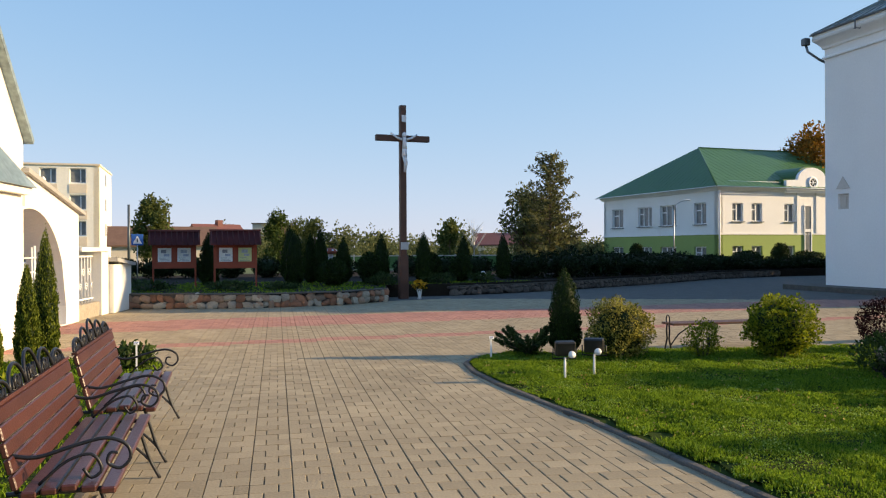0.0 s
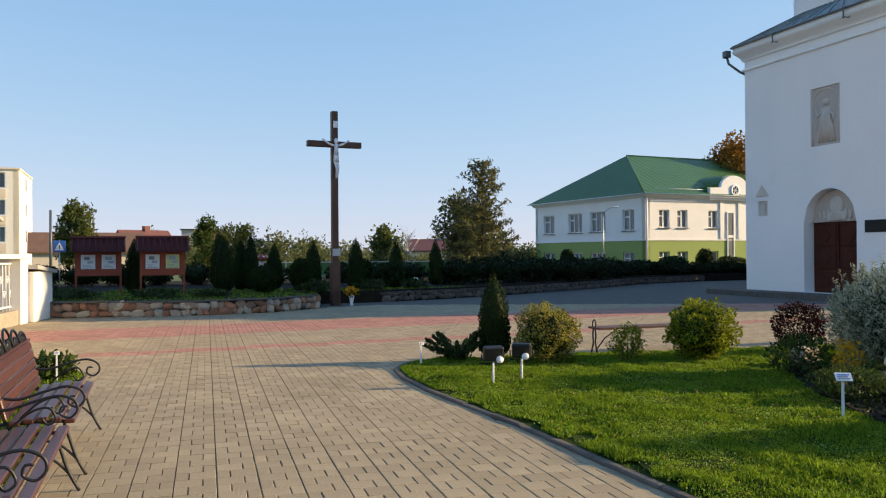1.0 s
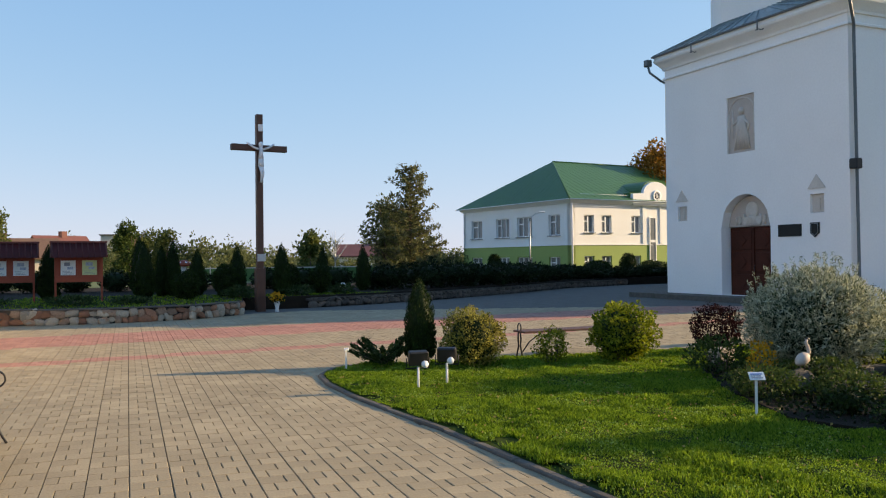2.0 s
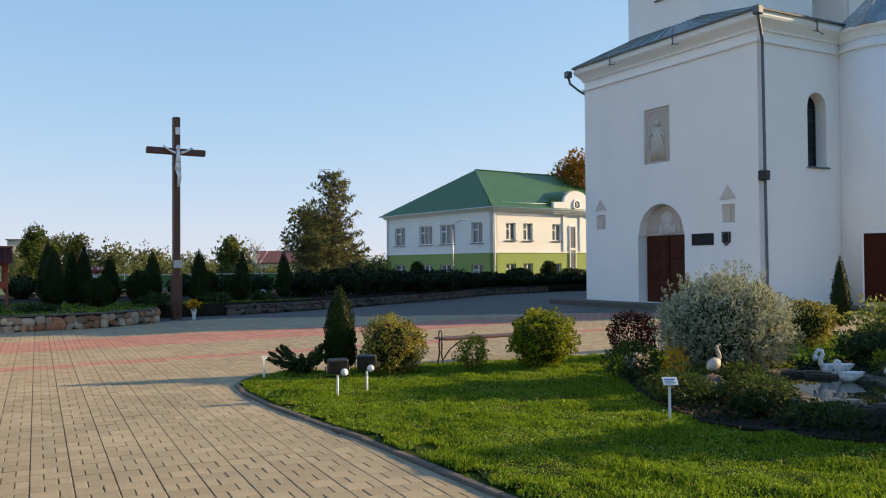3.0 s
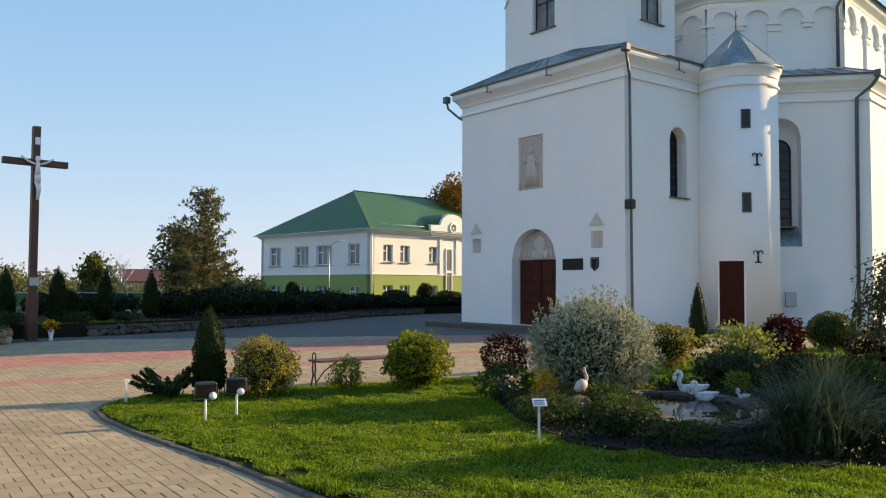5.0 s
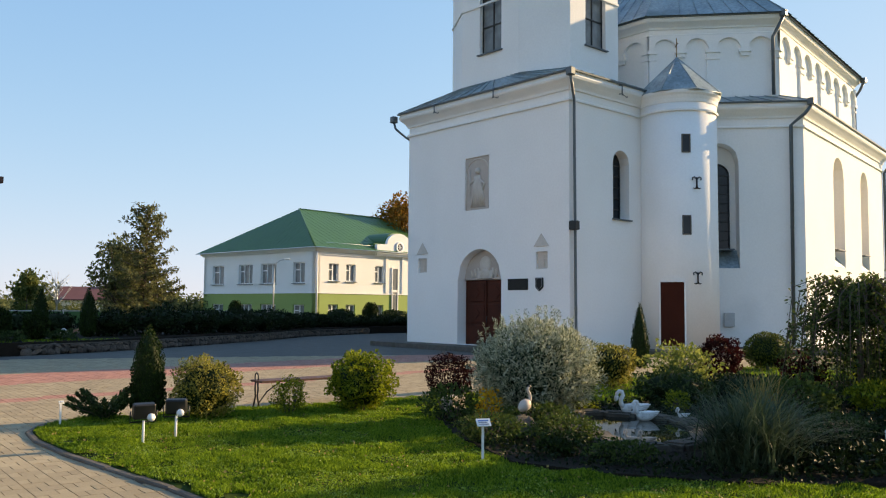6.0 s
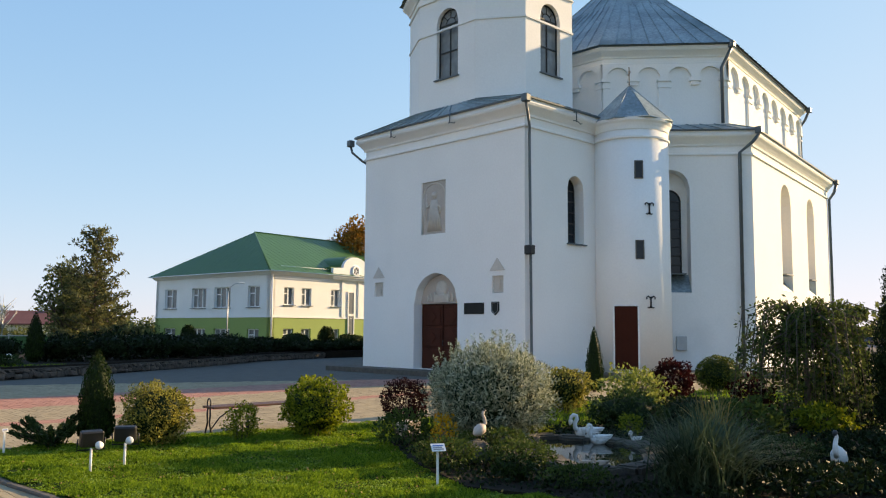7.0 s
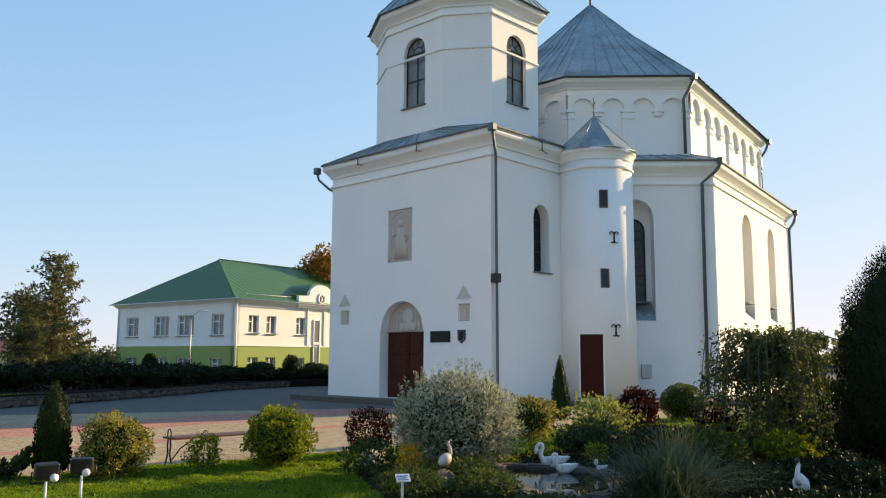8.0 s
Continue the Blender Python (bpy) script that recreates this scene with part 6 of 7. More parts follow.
for label, x, y, r, h, m_, n, size, seed, nm, kw in (
    ("low dark cotoneaster covering the soil", 6.35, 9.1, 0.55, 0.36, L_GREEN, 2400, 0.042, 110, "cotoneaster", {}),
    ("low dark cotoneaster covering the soil", 5.35, 8.6, 0.42, 0.34, L_GREEN, 2000, 0.042, 111, "cotoneaster", {}),
    ("low dark cotoneaster covering the soil", 6.2, 8.3, 0.45, 0.30, L_GREEN, 2000, 0.04, 112, "cotoneaster", {}),
    ("low creeping green plant by the pond", 5.95, 6.95, 0.36, 0.22, L_GREEN, 1300, 0.04, 134, "creeping_plant", {"lump": 0.35}),
    ("low creeping green plant by the pond", 7.9, 10.35, 0.30, 0.24, L_YELGREEN, 900, 0.04, 137, "creeping_plant", {"lump": 0.35}),
    ("loose green shrub beside the stone block", 5.75, 10.4, 0.42, 0.5, L_GREEN, 1100, 0.06, 113, "small_shrub", {}),
    ("small dark-green cushion conifer on soil", 5.55, 7.5, 0.22, 0.27, L_THUJA, 1400, 0.04, 114, "dwarf_conifer", {"inner": L_DARK}),
    ("orange-yellow flowering plant beside a label", 5.85, 9.5, 0.16, 0.55, L_ORANGE, 330, 0.055, 115, "orange_flowers", {}),
    ("yellow-green rounded shrub near the plinth", 11.4, 13.9, 0.54, 0.86, L_YELLOW, 3200, 0.07, 116, "golden_shrub", {"inner": L_DARK}),
    ("red-leaved barberry shrub on soil", 13.4, 12.8, 0.44, 1.02, L_RED, 4400, 0.06, 117, "barberry", {"clear": 0.1}),
    ("pale green rose bush with loose shoots", 11.6, 12.0, 0.6, 0.95, L_ROSE, 1500, 0.08, 118, "rose_bush", {"lump": 0.4}),
    ("pale green rose bush with loose shoots", 12.5, 12.9, 0.4, 0.75, L_ROSE, 1100, 0.08, 119, "rose_bush", {"lump": 0.4}),
    ("dark green juniper mound on soil", 9.9, 10.4, 0.62, 0.62, L_JUNIPER, 2200, 0.07, 120, "juniper", {"inner": L_DARK}),
    ("dark green juniper mound on soil", 11.6, 10.6, 0.55, 0.5, L_DARK, 1700, 0.07, 121, "juniper", {"inner": L_DARK}),
    ("small bright yellow-green shrub by the pond", 9.35, 9.75, 0.2, 0.36, L_YELGREEN, 600, 0.045, 122, "small_shrub", {}),
    ("red-tipped dark shrub in the bed", 12.4, 9.95, 0.40, 0.8, L_RED, 1500, 0.07, 123, "barberry", {"lump": 0.35}),
    ("green leafy shrub in the bed", 10.6, 8.6, 0.6, 0.6, L_GREEN, 1500, 0.09, 124, "small_shrub", {"lump": 0.3}),
    ("yellow-green leafy shrub under the weeping tree", 12.2, 8.4, 0.42, 0.5, L_YELGREEN, 1100, 0.09, 125, "small_shrub", {"lump": 0.3}),
    # near-black creepers: this corner's deep shade is put into their leaf colour
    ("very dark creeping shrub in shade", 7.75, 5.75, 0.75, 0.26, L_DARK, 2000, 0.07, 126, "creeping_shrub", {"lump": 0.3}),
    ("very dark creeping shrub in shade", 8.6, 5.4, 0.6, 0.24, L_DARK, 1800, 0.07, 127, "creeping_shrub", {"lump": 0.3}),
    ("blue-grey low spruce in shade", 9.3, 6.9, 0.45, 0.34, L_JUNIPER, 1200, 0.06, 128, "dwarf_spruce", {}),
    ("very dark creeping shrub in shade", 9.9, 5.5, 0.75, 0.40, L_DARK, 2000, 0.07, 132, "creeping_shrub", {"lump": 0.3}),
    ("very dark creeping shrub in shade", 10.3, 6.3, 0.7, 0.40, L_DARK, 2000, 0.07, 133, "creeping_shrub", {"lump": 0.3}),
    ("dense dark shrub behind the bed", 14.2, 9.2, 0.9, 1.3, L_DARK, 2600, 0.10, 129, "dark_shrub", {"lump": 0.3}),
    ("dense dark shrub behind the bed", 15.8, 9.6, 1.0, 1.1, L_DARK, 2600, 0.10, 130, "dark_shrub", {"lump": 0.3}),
    ("yellow-topped shrub behind the bed", 16.2, 11.0, 0.6, 0.9, L_YELGREEN, 1400, 0.09, 131, "golden_shrub", {"inner": L_DARK}),
):
    bush(label, x, y, r, h, m_, n, size, seed, 0.05, nm, **kw)
conifer("slim dark-green pointed thuja before the turret", 15.75, 18.0, 0.24, 1.78, 140, 0.0, L_THUJA, 2400, 0.07, blunt=0.6)
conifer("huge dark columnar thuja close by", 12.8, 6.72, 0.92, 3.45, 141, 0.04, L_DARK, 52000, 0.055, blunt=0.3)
conifer("pointed thuja behind the weeping tree", 20.5, 13.8, 0.35, 2.3, 142, 0.0, L_THUJA, 1800, 0.1, blunt=0.8)
conifer("pointed thuja behind the weeping tree", 23.4, 15.6, 0.35, 2.0, 143, 0.0, L_THUJA, 1500, 0.1, blunt=0.8)
# clipped ball on a stem
t_ = thing("clipped_ball_thuja", "clipped golden-green ball thuja on a stem", "shrub", pose(18.55, 16.1, 0.0))
part("trunk", tube(bmesh.new(), [(0, 0, -0.05), (0, 0, 0.5)], 0.04, 7), BARK, t_)
core("shaded_inside", (0.5, 0.5, 0.42), (0, 0, 0.52), L_DARK, t_, 7)
crown_mesh("crown", 6000, (0.62, 0.62, 0.52), 0.05, L_GOLDBALL, t_, 144, 0.5, 0.5, 0.2, 0.05, 2, -0.9, (0, 0, 0.52))

# weeping tree
t_ = thing("weeping_tree", "small weeping tree with hanging leafy branches", "tree", pose(12.92, 9.22, 0.04))
bm = tube(bmesh.new(), [(0, 0, -0.05), (0.03, 0.02, 0.8), (-0.03, 0, 1.6), (0.02, 0.02, 2.05)], 0.06, 8, 0.03)
cs = []
g = np.random.default_rng(33)
for k in range(150):
    a_, reach, top = g.uniform(0, 6.28), g.uniform(0.2, 1.3), g.uniform(1.35, 2.2)
    reach *= 1 + 0.22 * math.sin(a_ * 5)
    drop = min(top - 0.1, g.uniform(0.5, 2.1))
    d = Vector((math.cos(a_), math.sin(a_), 0))
    pts = [Vector((0, 0, 1.5 + 0.5 * g.random())), d * reach * 0.5 + Vector((0, 0, top)), d * reach * 0.9 + Vector((0, 0, top - 0.18)), d * reach + Vector((0, 0, top - 0.2 - drop * 0.5)), d * reach * 1.03 + Vector((0, 0, top - drop))]
    tube(bm, pts, 0.014, 5, 0.003)
    w = g.random(84) * (len(pts) - 1)
    for x_ in w:
        i = int(x_)
        cs.append(np.array(pts[i].lerp(pts[i + 1], x_ - i)) + g.normal(0, 0.05, 3))
part("trunk", bm, BARK, t_)
v, f = leaves(np.array(cs), 0.08, 0.5, -0.4, None, 34)
raw("crown", v, f, L_WEEP, t_)


def blades(name, label, x, y, n, h, spread, width, material, seed, category="grass", z=0.05, arch=0.6):
    """A clump of long bent blades."""
    t = thing(name, label, category, pose(x, y, z))
    g_ = np.random.default_rng(seed)
    vs, fs = [], []
    for blade in range(n):
        if blade and blade % 150 == 0:
            raw("blade_tuft", vs, fs, material, t)
            vs, fs = [], []
        a_, L = g_.uniform(0, 6.28), h * g_.uniform(0.6, 1.1)
        out = spread * g_.uniform(0.15, 1.0)
        fx, fy = g_.normal(0, 0.13, 2) * spread
        side = np.array([-math.sin(a_), math.cos(a_), 0]) * width * g_.uniform(0.6, 1.2)
        prev = None
        for j in range(5):
            s = j / 4
            c = np.array([fx + math.cos(a_) * out * s ** 1.5, fy + math.sin(a_) * out * s ** 1.5, L * (s - arch * out / spread * 0.42 * s ** 2.6)])
            w_ = side * (1 - s * 0.93)
            i = len(vs)
            vs += [c - w_, c + w_]
            if prev is not None:
                fs.append((prev, prev + 1, i + 1, i))
            prev = i
    raw("blade_tuft", vs, fs, material, t)
    return t


blades("iris_clump", "large clump of long arching green blades", 6.95, 6.15, 1000, 1.0, 1.25, 0.011, L_REED, 61, arch=1.35)
blades("iris_clump", "smaller clump of arching green blades", 7.75, 6.7, 520, 0.85, 0.95, 0.010, L_REED, 62, arch=1.2)
blades("daylily_clump", "yellowing strap-leaved clump on soil", 9.9, 8.6, 110, 0.85, 0.55, 0.016, L_STRAW, 63)
blades("daylily_clump", "yellowing strap-leaved clump on soil", 10.8, 9.2, 90, 0.8, 0.5, 0.016, L_REED, 64)

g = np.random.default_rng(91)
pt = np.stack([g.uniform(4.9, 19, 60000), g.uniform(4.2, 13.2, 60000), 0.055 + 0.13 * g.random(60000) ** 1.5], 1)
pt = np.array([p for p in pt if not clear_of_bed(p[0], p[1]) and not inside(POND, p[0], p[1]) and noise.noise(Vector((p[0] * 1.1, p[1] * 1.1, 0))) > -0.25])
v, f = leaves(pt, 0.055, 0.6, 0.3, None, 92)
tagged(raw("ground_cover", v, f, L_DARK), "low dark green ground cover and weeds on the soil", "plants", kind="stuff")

# ---- trees and distance ----
spruce("ragged olive-brown larch beyond the hedge", 6.9, 47.8, 6.9, 2.2, 150, 0.2, L_SPRUCE, 8000, 0.24)
tree("broad grey-green willow beyond the hedge", 5.7, 50.5, 5.0, 1.6, 151, 0.2, L_FAR, 7200, 0.2, 0.12, 0.12, blobs=22)
tree("broad grey-green willow beyond the hedge", 7.0, 51.5, 4.6, 1.7, 152, 0.2, L_FAR, 6200, 0.2, 0.12, 0.12, blobs=20)
tree("orange autumn maple behind the building", 32.5, 70.5, 11.8, 2.7, 153, 0, L_AUTUMN, 8000, 0.3, 0.25, 0.4)
tree("leafy chestnut by the road", -21.7, 66.5, 5.7, 1.7, 154, 0, L_TREE, 6500, 0.24, 0.14, 0.25)
tree("dark rounded tree behind the notice boards", -8.1, 46.0, 3.4, 1.1, 155, 0.3, L_GREEN, 5200, 0.15, 0.1, 0.1)
tree("dark rounded tree behind the notice boards", -8.9, 55.0, 3.6, 1.4, 156, 0.2, L_TREE, 5200, 0.18, 0.1, 0.1)
tree("dark rounded tree behind the notice boards", -6.6, 48.0, 3.0, 1.0, 157, 0.3, L_TREE, 4400, 0.15, 0.1, 0.1)
tree("small dark birch in the distance", 1.6, 69.9, 4.0, 1.0, 158, 0, L_TREE, 1700, 0.3, 0.08, 0.15)
t_ = thing("bare_tree", "leafless grey tree in the distance", "tree", pose(3.9, 74.8, 0))
bm = tube(bmesh.new(), [(0, 0, 0), (0.05, 0, 1.8), (0, 0, 3.2)], 0.09, 6, 0.03)
g = np.random.default_rng(44)
for k in range(34):
    z0 = g.uniform(1.2, 3.1)
    a_, ln_ = g.uniform(0, 6.28), g.uniform(0.5, 1.2)
    p1 = Vector((math.cos(a_) * ln_ * 0.55, math.sin(a_) * ln_ * 0.55, z0 + ln_ * 0.6))
    p2 = Vector((math.cos(a_) * ln_, math.sin(a_) * ln_, z0 + ln_ * g.uniform(1.0, 1.4)))
    tube(bm, [(0, 0, z0), p1, p2], 0.035, 4, 0.008)
part("trunk", bm, GALV, t_)
for i, (x, y, h, r) in enumerate(((63.5, 37.0, 6.0, 2.0), (67.5, 36.0, 5.2, 2.2), (62.0, 41.0, 4.0, 1.8))):
    tree("dark leafy tree beyond the church", x, y, h, r, 160 + i, 0, L_TREE, 2400, 0.4, 0.16, 0.15, group="trees beyond the church")


# hidden by the church: trees added only to shade drive, hedge and wall
for i, (x, y, h, r) in enumerate(((29.5, 40.8, 9.0, 3.6), (31.0, 46.0, 9.0, 3.4), (36.0, 50.0, 9.0, 3.2))):
    tree("unseen leafy tree added behind the church to shade the drive", x, y, h, r, 165 + i, 0, L_TREE, 8000, 0.55, 0.22, 0.06, group="trees behind the church", blobs=30)


def woods(name, label, spots, material, seed, size, n_each):
    """Far woods: many leafy mounds joined into one."""
    pts, outs = [], []
    g_ = np.random.default_rng(seed)
    for x, y, w, h in spots:
        for j in range(3):
            p, d = shell(n_each // 3, (w * g_.uniform(0.5, 0.9), w * 0.6, h * g_.uniform(0.35, 0.55)), seed + j, 0.7, 0.35)
            pts.append(p + np.array([x + g_.uniform(-0.5, 0.5) * w, y + g_.uniform(-1, 1), h * g_.uniform(0.4, 0.55)]))
            outs.append(d)
    v, f = leaves(np.concatenate(pts), size, 0.7, 0.2, np.concatenate(outs), seed)
    return tagged(raw(name, v, f, material), label, "woods", kind="stuff")


g = random.Random(8)
woods("far_woods", "low olive-green line of distant bushes and trees", [(-64 + i * 3.7 + g.uniform(-2, 2), 118 + g.uniform(-14, 14), g.uniform(3.0, 4.8), g.uniform(3.2, 5.2)) for i in range(40)], L_FAR, 170, 0.45, 1100)
woods("scrub", "yellow-green scrub beyond the fence", [(-14 + i * 2.6 + g.uniform(-1, 1), 76 + g.uniform(-6, 6), g.uniform(1.4, 2.4), g.uniform(1.7, 2.7)) for i in range(13)], L_FAR, 171, 0.22, 900)
woods("far_woods", "low green line of distant trees beyond the church", [(92 + i * 5.0, 92 - i * 9.5 + g.uniform(-4, 4), g.uniform(4, 6), g.uniform(3.6, 5.6)) for i in range(12)], L_FAR, 172, 0.8, 420)
fence = thing("meadow_fence", "long low green mesh fence with a pale rail", "fence", pose(-6, 66, 0, 0, 0, 4))
part("mesh_panel", boxed(-6, 22, -0.02, 0.02, 0.1, 1.05), ROOFGREEN, fence)
part("rail", boxed(-6, 22, -0.04, 0.04, 1.05, 1.12), GALV, fence)
for k in range(15):
    part("post", boxed(-6.04 + k * 2, -5.96 + k * 2, -0.05, 0.05, -0.05, 1.2), GALV, fence)

# apartment block
AP = pose(-32.15, 81.8, -0.42, 0, 0, 195)
ap = thing("apartment_block", "pale yellow four-storey apartment block with ochre panels", "building", AP)
part("core_walls", boxed(0.5, 30, -11, -0.5, -0.2, 10.2), APART, ap)
bm = panel(bmesh.new(), (30, 0), (0, 0), 0.0, 10.3, 0.45, [(30 - (1.9 + 2.65 * c), 1.5, 0.9 + 2.55 * r, 2.35 + 2.55 * r, False) for c in range(10) for r in range(4)])
part("facade", bm, APART, ap)
part("end_wall", boxed(0.0, 0.5, -11, 0.0, -0.2, 10.3), APART, ap)
part("roof_edge", boxed(-0.1, 30, -11.1, 0.12, 10.28, 10.45), APART2, ap)
for r in range(4):
    wz = 0.9 + 2.55 * r
    for c in range(10):
        cx = 1.9 + 2.65 * c
        win = part("window", boxed(cx - 0.75, cx + 0.75, -0.3, -0.27, wz, wz + 1.45), GLASS2, ap)
        bm = bmesh.new()
        for x0, x1, z0, z1 in ((-0.75, -0.66, 0, 1.45), (0.66, 0.75, 0, 1.45), (-0.28, -0.18, 0, 1.45), (-0.75, 0.75, 0, 0.09), (-0.75, 0.75, 1.36, 1.45)):
            box(bm, cx + x0, cx + x1, -0.27, -0.2, wz + z0, wz + z1)
        part("window_frame", bm, PVC, win)
        part("spandrel", boxed(cx - 0.8, cx + 0.8, 0.0, 0.04, wz - 0.95, wz - 0.1), APART2, ap)
    ew = part("window", boxed(-0.03, 0.02, -6.0, -5.2, wz + 0.1, wz + 1.3), GLASS2, ap)
    part("window_frame", boxed(-0.04, 0.0, -6.1, -5.95, wz, wz + 1.4), PVC, ew)


def house_(x, y, ang, w, d, wall, ridge, roofm, label):
    h = thing("village_house", label, "house", pose(x, y, 0, 0, 0, ang), "far houses")
    part("wall", slab(bmesh.new(), [(-w / 2, -0.1), (w / 2, -0.1), (w / 2, wall), (0, ridge), (-w / 2, wall)], 0.0, d), HOUSEWALL, h)
    for s_ in (-1, 1):
        part("roof", slab(bmesh.new(), [(s_ * (w / 2 + 0.35), wall - 0.25), (s_ * (w / 2 + 0.35), wall - 0.1), (0, ridge + 0.17), (0, ridge + 0.02)], -0.4, d + 0.4), roofm, h)
    part("chimney", boxed(-0.3, 0.3, d * 0.5, d * 0.5 + 0.6, ridge - 0.3, ridge + 0.6), REDROOF, h)
    for sx in (-w * 0.22, w * 0.22):
        win = part("window", boxed(sx - 0.4, sx + 0.4, -0.03, 0.0, 0.9, 2.0), GLASS, h)
        part("window_frame", boxed(sx - 0.03, sx + 0.03, -0.05, -0.03, 0.9, 2.0), PVC, win)
    part("gable_window", boxed(-0.3, 0.3, -0.03, 0.0, wall + 0.1, wall + 0.7), GLASS, h)
    return h


house_(-24.6, 88.0, -45, 4.0, 5.0, 2.4, 4.2, REDROOF, "pale house with a dark red roof")
house_(-29.5, 78.0, -70, 5.0, 9.0, 2.2, 3.7, BROWNROOF, "low pale house with a brown roof")
house_(16.0, 104.0, 80, 6.0, 10.0, 2.2, 3.4, REDROOF, "low brown house far away")
far_block = thing("far_block", "distant pale flat-roofed block", "building", pose(-27.5, 130, 0, 0, 0, 6))
part("wall", boxed(0, 4.2, 0, 8, 0, 5.6), HOUSEWALL, far_block)
part("roof", boxed(-0.2, 4.4, -0.2, 8.2, 5.6, 5.75), CONCRETE, far_block)

# crossing sign by the road
cs_ = thing("crossing_sign", "blue and white pedestrian-crossing sign on a steel post", "road sign", pose(-12.6, 36.2, 0, 0, 0, 20))
part("post", tube(bmesh.new(), [(0, 0, -0.05), (0, 0, 2.35)], 0.03, 6), GALV, cs_)
plate = part("plate", boxed(-0.24, 0.24, -0.05, -0.03, 1.85, 2.33, bevel=0.01), SIGNBLUE, cs_)
part("triangle", slab(bmesh.new(), [(-0.19, 1.92), (0.19, 1.92), (0, 2.27)], -0.06, -0.05), STEELWHITE, plate)
part("symbol", boxed(-0.02, 0.02, -0.066, -0.06, 1.98, 2.15), DARKPAINT, plate)
up = thing("utility_pole", "dark tall utility pole beside the chestnut", "pole", pose(-22.2, 62.0, 0))
part("shaft", tube(bmesh.new(), [(0, 0, -0.1), (0, 0, 5.0)], 0.12, 8, 0.09), DARKMETAL, up)
# parked car
car = thing("parked_car", "grey parked car far beyond the church", "car", pose(51.3, 31.4, 0.0, 0, 0, 110))
part("body", boxed(-2.0, 2.0, -0.85, 0.85, 0.3, 0.95, bevel=0.15), CARGREY, car)
part("cabin", boxed(-1.0, 1.2, -0.75, 0.75, 0.9, 1.45, bevel=0.25), GLASS, car)
for sx in (-1.25, 1.25):
    for sy in (-0.8, 0.8):
        part("wheel", lathe(bmesh.new(), [(0.0, -0.1), (0.3, -0.1), (0.3, 0.1), (0.0, 0.1)], 14, pose(sx, sy, 0.3, 90)), RUBBER, car)

# ---- grass blades on the lawns ----


def swell(x, y):
    """The lawn's uneven surface: soft rises, tussocks and hollows, in metres."""
    return 0.020 * noise.noise(Vector((x * 0.9, y * 0.9, 2))) + 0.045 * max(-0.3, noise.noise(Vector((x * 2.6, y * 2.6, 7)))) + 0.008 * noise.noise(Vector((x * 7, y * 7, 1)))


def bare(x, y):
    """How much of the earth shows: patches along the kerb and a few in the lawn."""
    edge = min(math.hypot(x - (x1 + (x2 - x1) * k / 6), y - (y1 + (y2 - y1) * k / 6)) for (x1, y1), (x2, y2) in zip(KERB, KERB[1:]) for k in range(6)) if x < 3.6 else 9
    return noise.noise(Vector((x * 2.2, y * 2.2, 4))) > 0.06 + 1.4 * edge or edge < 0.035


KERB = kerb_line[1:11]
step = 0.09
cols, rows_ = range(int(0.6 / step), int(8.0 / step)), range(int(3.0 / step), int(13.2 / step))
spots = {}
verts, faces = [], []
for c in cols:
    for r in rows_:
        x, y = c * step, r * step
        if inside(LAWN, x - 0.06, y) and inside(LAWN, x, y):
            spots[c, r] = len(verts)
            verts.append((x, y, 0.032 + swell(x, y)))
for c, r in spots:
    ring_ = [(c, r), (c + 1, r), (c + 1, r + 1), (c, r + 1)]
    if all(k in spots for k in ring_):
        faces.append([spots[k] for k in ring_])
tagged(raw("lawn_surface", verts, faces, TURF, None, "", True), "uneven earth and thatch under the mown grass", "lawn", kind="structure")


def turf(poly, box_, n, h, seed, label, z, keep, rough_ground=False, width=1.0):
    g_ = np.random.default_rng(seed)
    x = g_.uniform(box_[0], box_[1], n)
    y = g_.uniform(box_[2], box_[3], n)
    ok = np.array([inside(poly, a_, b_) and keep(a_, b_) and not (rough_ground and bare(a_, b_)) for a_, b_ in zip(x, y)])
    x, y = x[ok], y[ok]
    m_ = len(x)
    patch = np.array([noise.noise(Vector((a_ * 1.3, b_ * 1.3, 0))) + 0.7 * noise.noise(Vector((a_ * 4, b_ * 4, 3))) for a_, b_ in zip(x, y)])
    hh = h * g_.uniform(0.5, 1.25, m_) * np.clip(0.95 + 1.3 * patch, 0.35, 2.3)
    ang = g_.uniform(0, 2 * math.pi, m_)
    lean = g_.normal(0, 0.5, (m_, 2)) * hh[:, None]
    wd = g_.uniform(0.002, 0.0045, m_) * (1 + y / 9) * width
    lift = np.array([0.024 + swell(a_, b_) for a_, b_ in zip(x, y)]) if rough_ground else np.zeros(m_)
    base = np.stack([x, y, z + lift], 1)
    sd = np.stack([np.cos(ang) * wd, np.sin(ang) * wd, np.zeros(m_)], 1)
    mid = base + np.stack([lean[:, 0] * 0.35, lean[:, 1] * 0.35, hh * 0.62], 1)
    tip = base + np.stack([lean[:, 0], lean[:, 1], hh], 1)
    v = np.stack([base - sd, base + sd, mid + sd * 0.7, tip, mid - sd * 0.7], 1).reshape(-1, 3)
    i = np.arange(m_) * 5
    return tagged(raw("grass", v, np.stack([i, i + 1, i + 2, i + 3, i + 4], 1).tolist(), L_GRASS), label, "grass", kind="stuff")


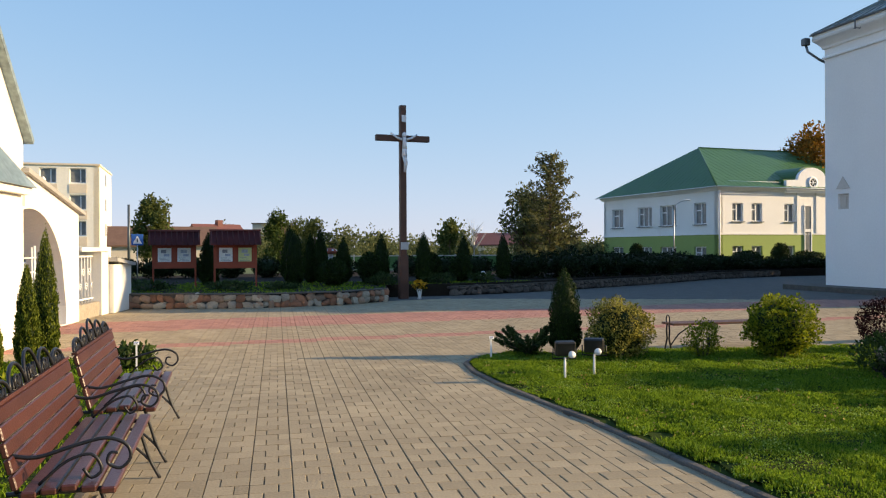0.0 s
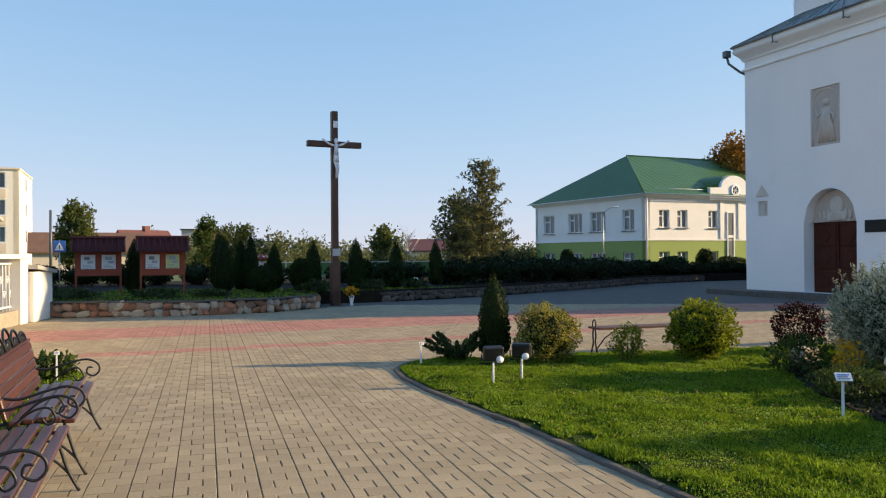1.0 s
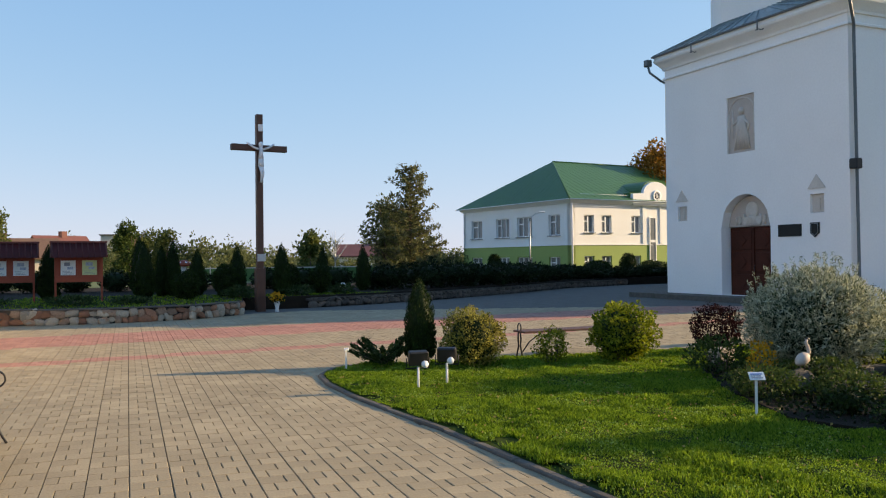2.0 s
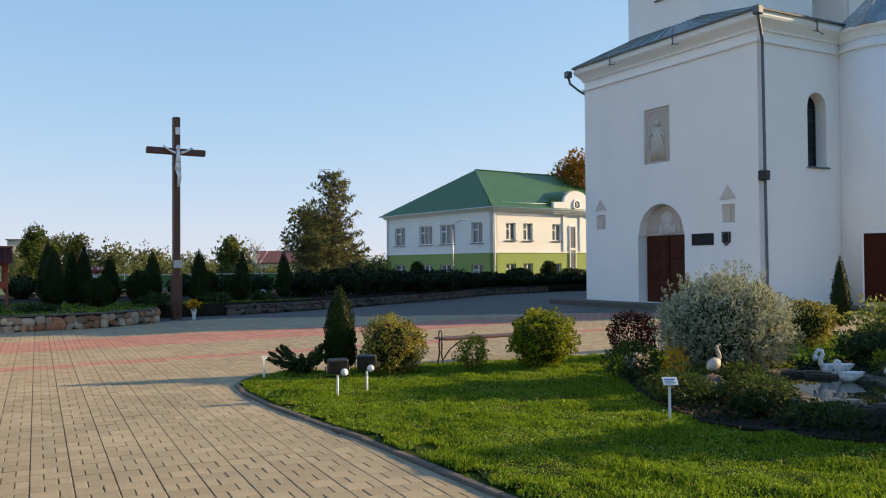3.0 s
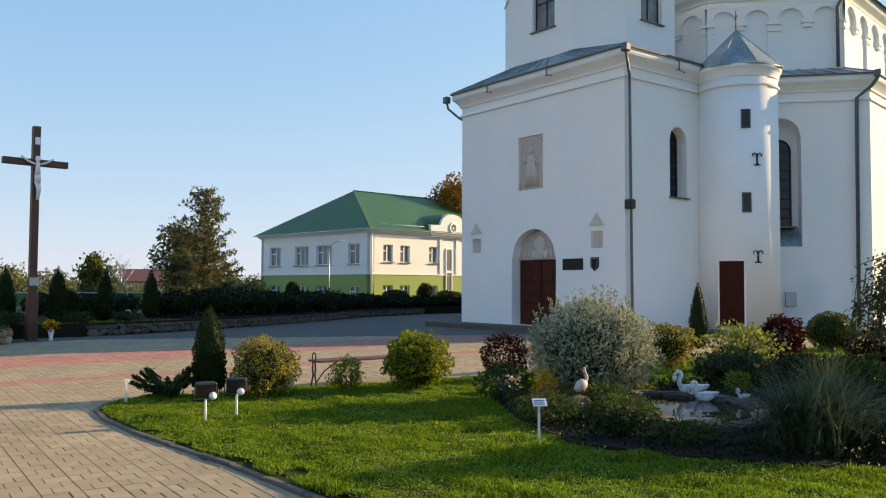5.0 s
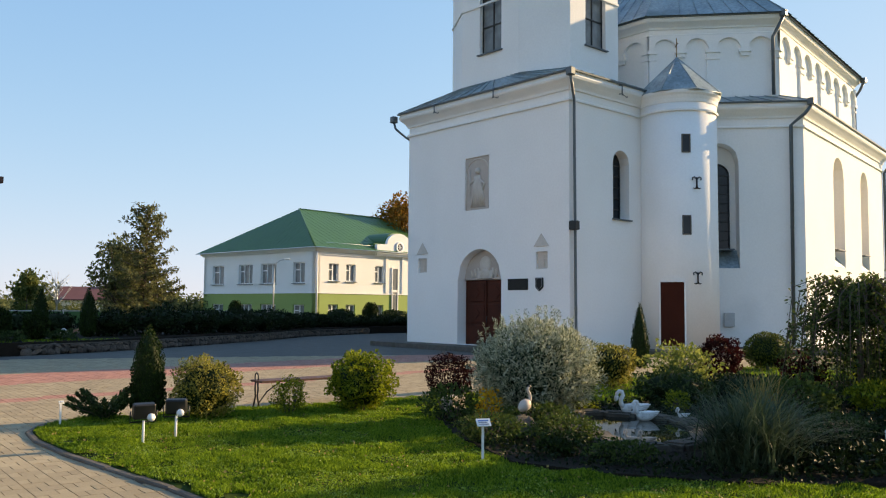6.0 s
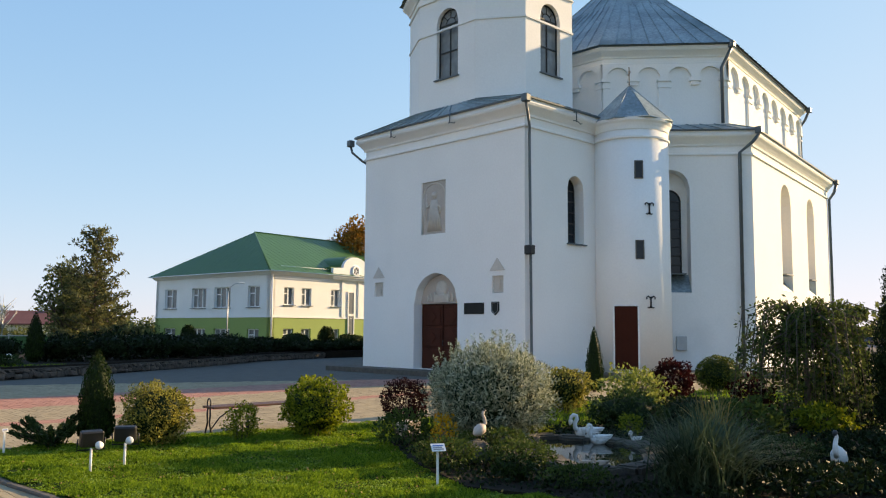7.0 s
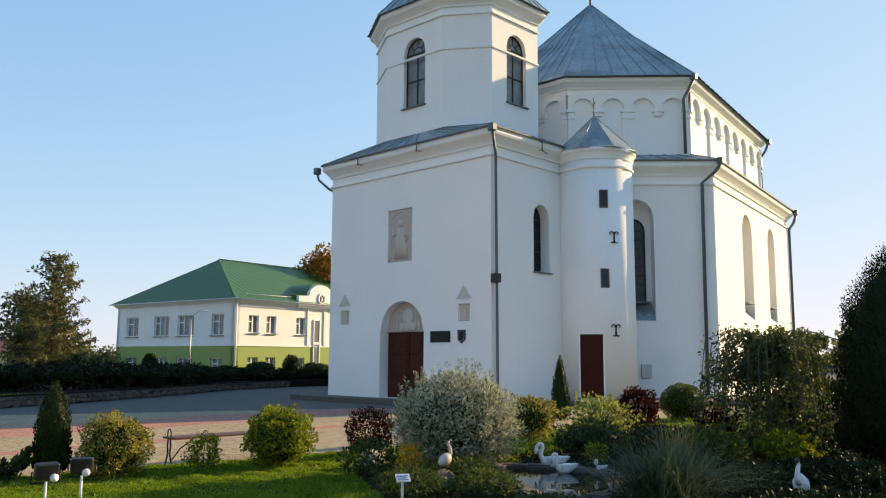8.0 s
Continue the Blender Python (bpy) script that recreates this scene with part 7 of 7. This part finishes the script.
turf(LAWN, (0.5, 7.5, 3.6, 13.6), 330000, 0.028, 201, "short green grass blades on the lawn", 0.010, clear_of_bed, True)
turf(LAWN, (0.5, 7.0, 3.6, 13.2), 70000, 0.046, 205, "taller tufts of lawn grass", 0.010, lambda x, y: clear_of_bed(x, y) and noise.noise(Vector((x * 2.3, y * 2.3, 9))) > 0.2, True)
turf(LAWN, (7.5, 20.0, 3.0, 17.0), 42000, 0.06, 202, "short green grass blades on the far lawn", 0.010, clear_of_bed, False, 1.4)
turf(LEFTLAWN, (-7.0, -1.3, 2.0, 12.6), 40000, 0.05, 203, "short grass blades behind the benches", 0.025, lambda x, y: True, False, 1.4)
turf(BED, (-9.0, 4.0, 23.5, 32.0), 9000, 0.05, 204, "grass blades on the raised bed", 0.395, lambda x, y: True, False, 1.4)
g = np.random.default_rng(83)
pt = np.array([(x, y, 0.052 + swell(x, y) + 0.012 * u) for x, y, u in zip(g.uniform(0.7, 7.0, 26000), g.uniform(4.0, 13.0, 26000), g.random(26000)) if inside(LAWN, x, y) and clear_of_bed(x, y) and noise.noise(Vector((x * 1.7, y * 1.7, 12))) > -0.05])
v, f = leaves(pt, 0.017, 0.9, 0.1, None, 84)
tagged(raw("clover", v, f, L_CLOVER), "small pale clover leaves among the lawn grass", "plants", kind="stuff")
# fallen leaves and small weeds by the kerb
g = np.random.default_rng(77)
pt = np.stack([g.uniform(0.6, 6.5, 900), g.uniform(4.5, 13, 900), g.uniform(0.04, 0.07, 900)], 1)
pt = np.array([p for p in pt if inside(LAWN, p[0], p[1])])
v, f = leaves(pt, 0.03, 0.7, 0.1, None, 78)
tagged(raw("fallen_leaves", v, f, L_STRAW), "small dry fallen leaves on the lawn", "leaves", kind="stuff")

# ---- paving stones ----
pavement = tagged(part("pavement", prism(bmesh.new(), [(-10, 3), (-9.6, 23.4), (-4.8, 23.65), (-1.6, 26.2), (0.5, 27.5), (14.0, 25.5), (16.5, 22.0), (30, 20), (30, 14), (12, 14), (2.5, 12), (2.5, 6), (6, -6), (-6, -6)][::-1], -0.045, -0.012), JOINT),
                  "beige concrete block paving with two red bands", "pavement", kind="structure")
EDGE = [(-10, 3), (-9.6, 23.4), (-4.8, 23.65), (-1.6, 26.2), (0.5, 27.5), (14.0, 25.5), (16.5, 22.0), (30, 20), (30, 14), (12, 14), (2.5, 12), (2.5, 6), (6, -6), (-6, -6)]
PLATW = [tuple((CH @ Vector((x, y, 0)))[:2]) for x, y in PLAT]


def red_band(x, y):
    k = y - 0.33 * x
    return 15.65 < k < 16.25 or 18.95 < k < 21.75


def stone_block(w, d, material, name):
    bm = bmesh.new()
    lo = [bm.verts.new((sx * w / 2, sy * d / 2, -0.03)) for sx, sy in ((-1, -1), (1, -1), (1, 1), (-1, 1))]
    md = [bm.verts.new((sx * w / 2, sy * d / 2, -0.005)) for sx, sy in ((-1, -1), (1, -1), (1, 1), (-1, 1))]
    hi = [bm.verts.new((sx * (w / 2 - 0.004), sy * (d / 2 - 0.004), 0)) for sx, sy in ((-1, -1), (1, -1), (1, 1), (-1, 1))]
    bm.faces.new(hi)
    for a_, b_ in ((lo, md), (md, hi)):
        for i in range(4):
            bm.faces.new((a_[i], a_[(i + 1) % 4], b_[(i + 1) % 4], b_[i]))
    me = bpy.data.meshes.new(name)
    bm.to_mesh(me), bm.free()
    me.materials.append(material)
    return me


wide, slim = stone_block(0.192, 0.197, PAVE, "paver"), stone_block(0.092, 0.197, PAVE, "paver")
verts, faces = {0: [], 1: []}, {0: [], 1: []}
g = random.Random(21)
singles = 0
for row in range(-20, 140):
    for strip in range(-38, 82):
        odd = row % 2
        for q0, w, me in (((0.0, 0.2, wide), (0.2, 0.1, slim)) if odd else ((0.0, 0.1, slim), (0.1, 0.2, wide))):
            p, q = row * 0.2 + 0.1, strip * 0.3 + 0.11 + q0 + w / 2
            x, y = plan(p, q)
            if y < -2.5 or not inside(EDGE, x, y) or inside(LAWN, x, y) or inside(LEFTLAWN, x, y) or inside(PLATW, x, y):
                continue
            dz = g.uniform(-0.0025, 0.0015)
            red = red_band(x, y)
            if singles < 300 and not red and -1.2 < x < 1.9 and 4.4 < y < 9.5:
                ob = new("paver", me)
                ob.parent = pavement
                ob.matrix_basis = pose(x, y, dz, 0, 0, PAVING)
                singles += 1
                continue
            vs, fs = verts[red], faces[red]
            i = len(vs)
            for h_, sh in ((-0.012, 0.003), (0.0, 0.005)):
                for sx, sy in ((-1, -1), (1, -1), (1, 1), (-1, 1)):
                    a_, b_ = plan(p + sy * (0.1 - sh * 0.5), q + sx * (w / 2 - sh))
                    vs.append((a_, b_, h_ + dz))
            fs.append((i + 4, i + 5, i + 6, i + 7))
            for k in range(4):
                fs.append((i + k, i + (k + 1) % 4, i + 4 + (k + 1) % 4, i + 4 + k))
tagged(raw("paver_field", verts[0], faces[0], PAVEISL, pavement), kind="stuff")
tagged(raw("red_paver_field", verts[1], faces[1], REDPAVE, pavement, "dull red paving band"), kind="stuff")
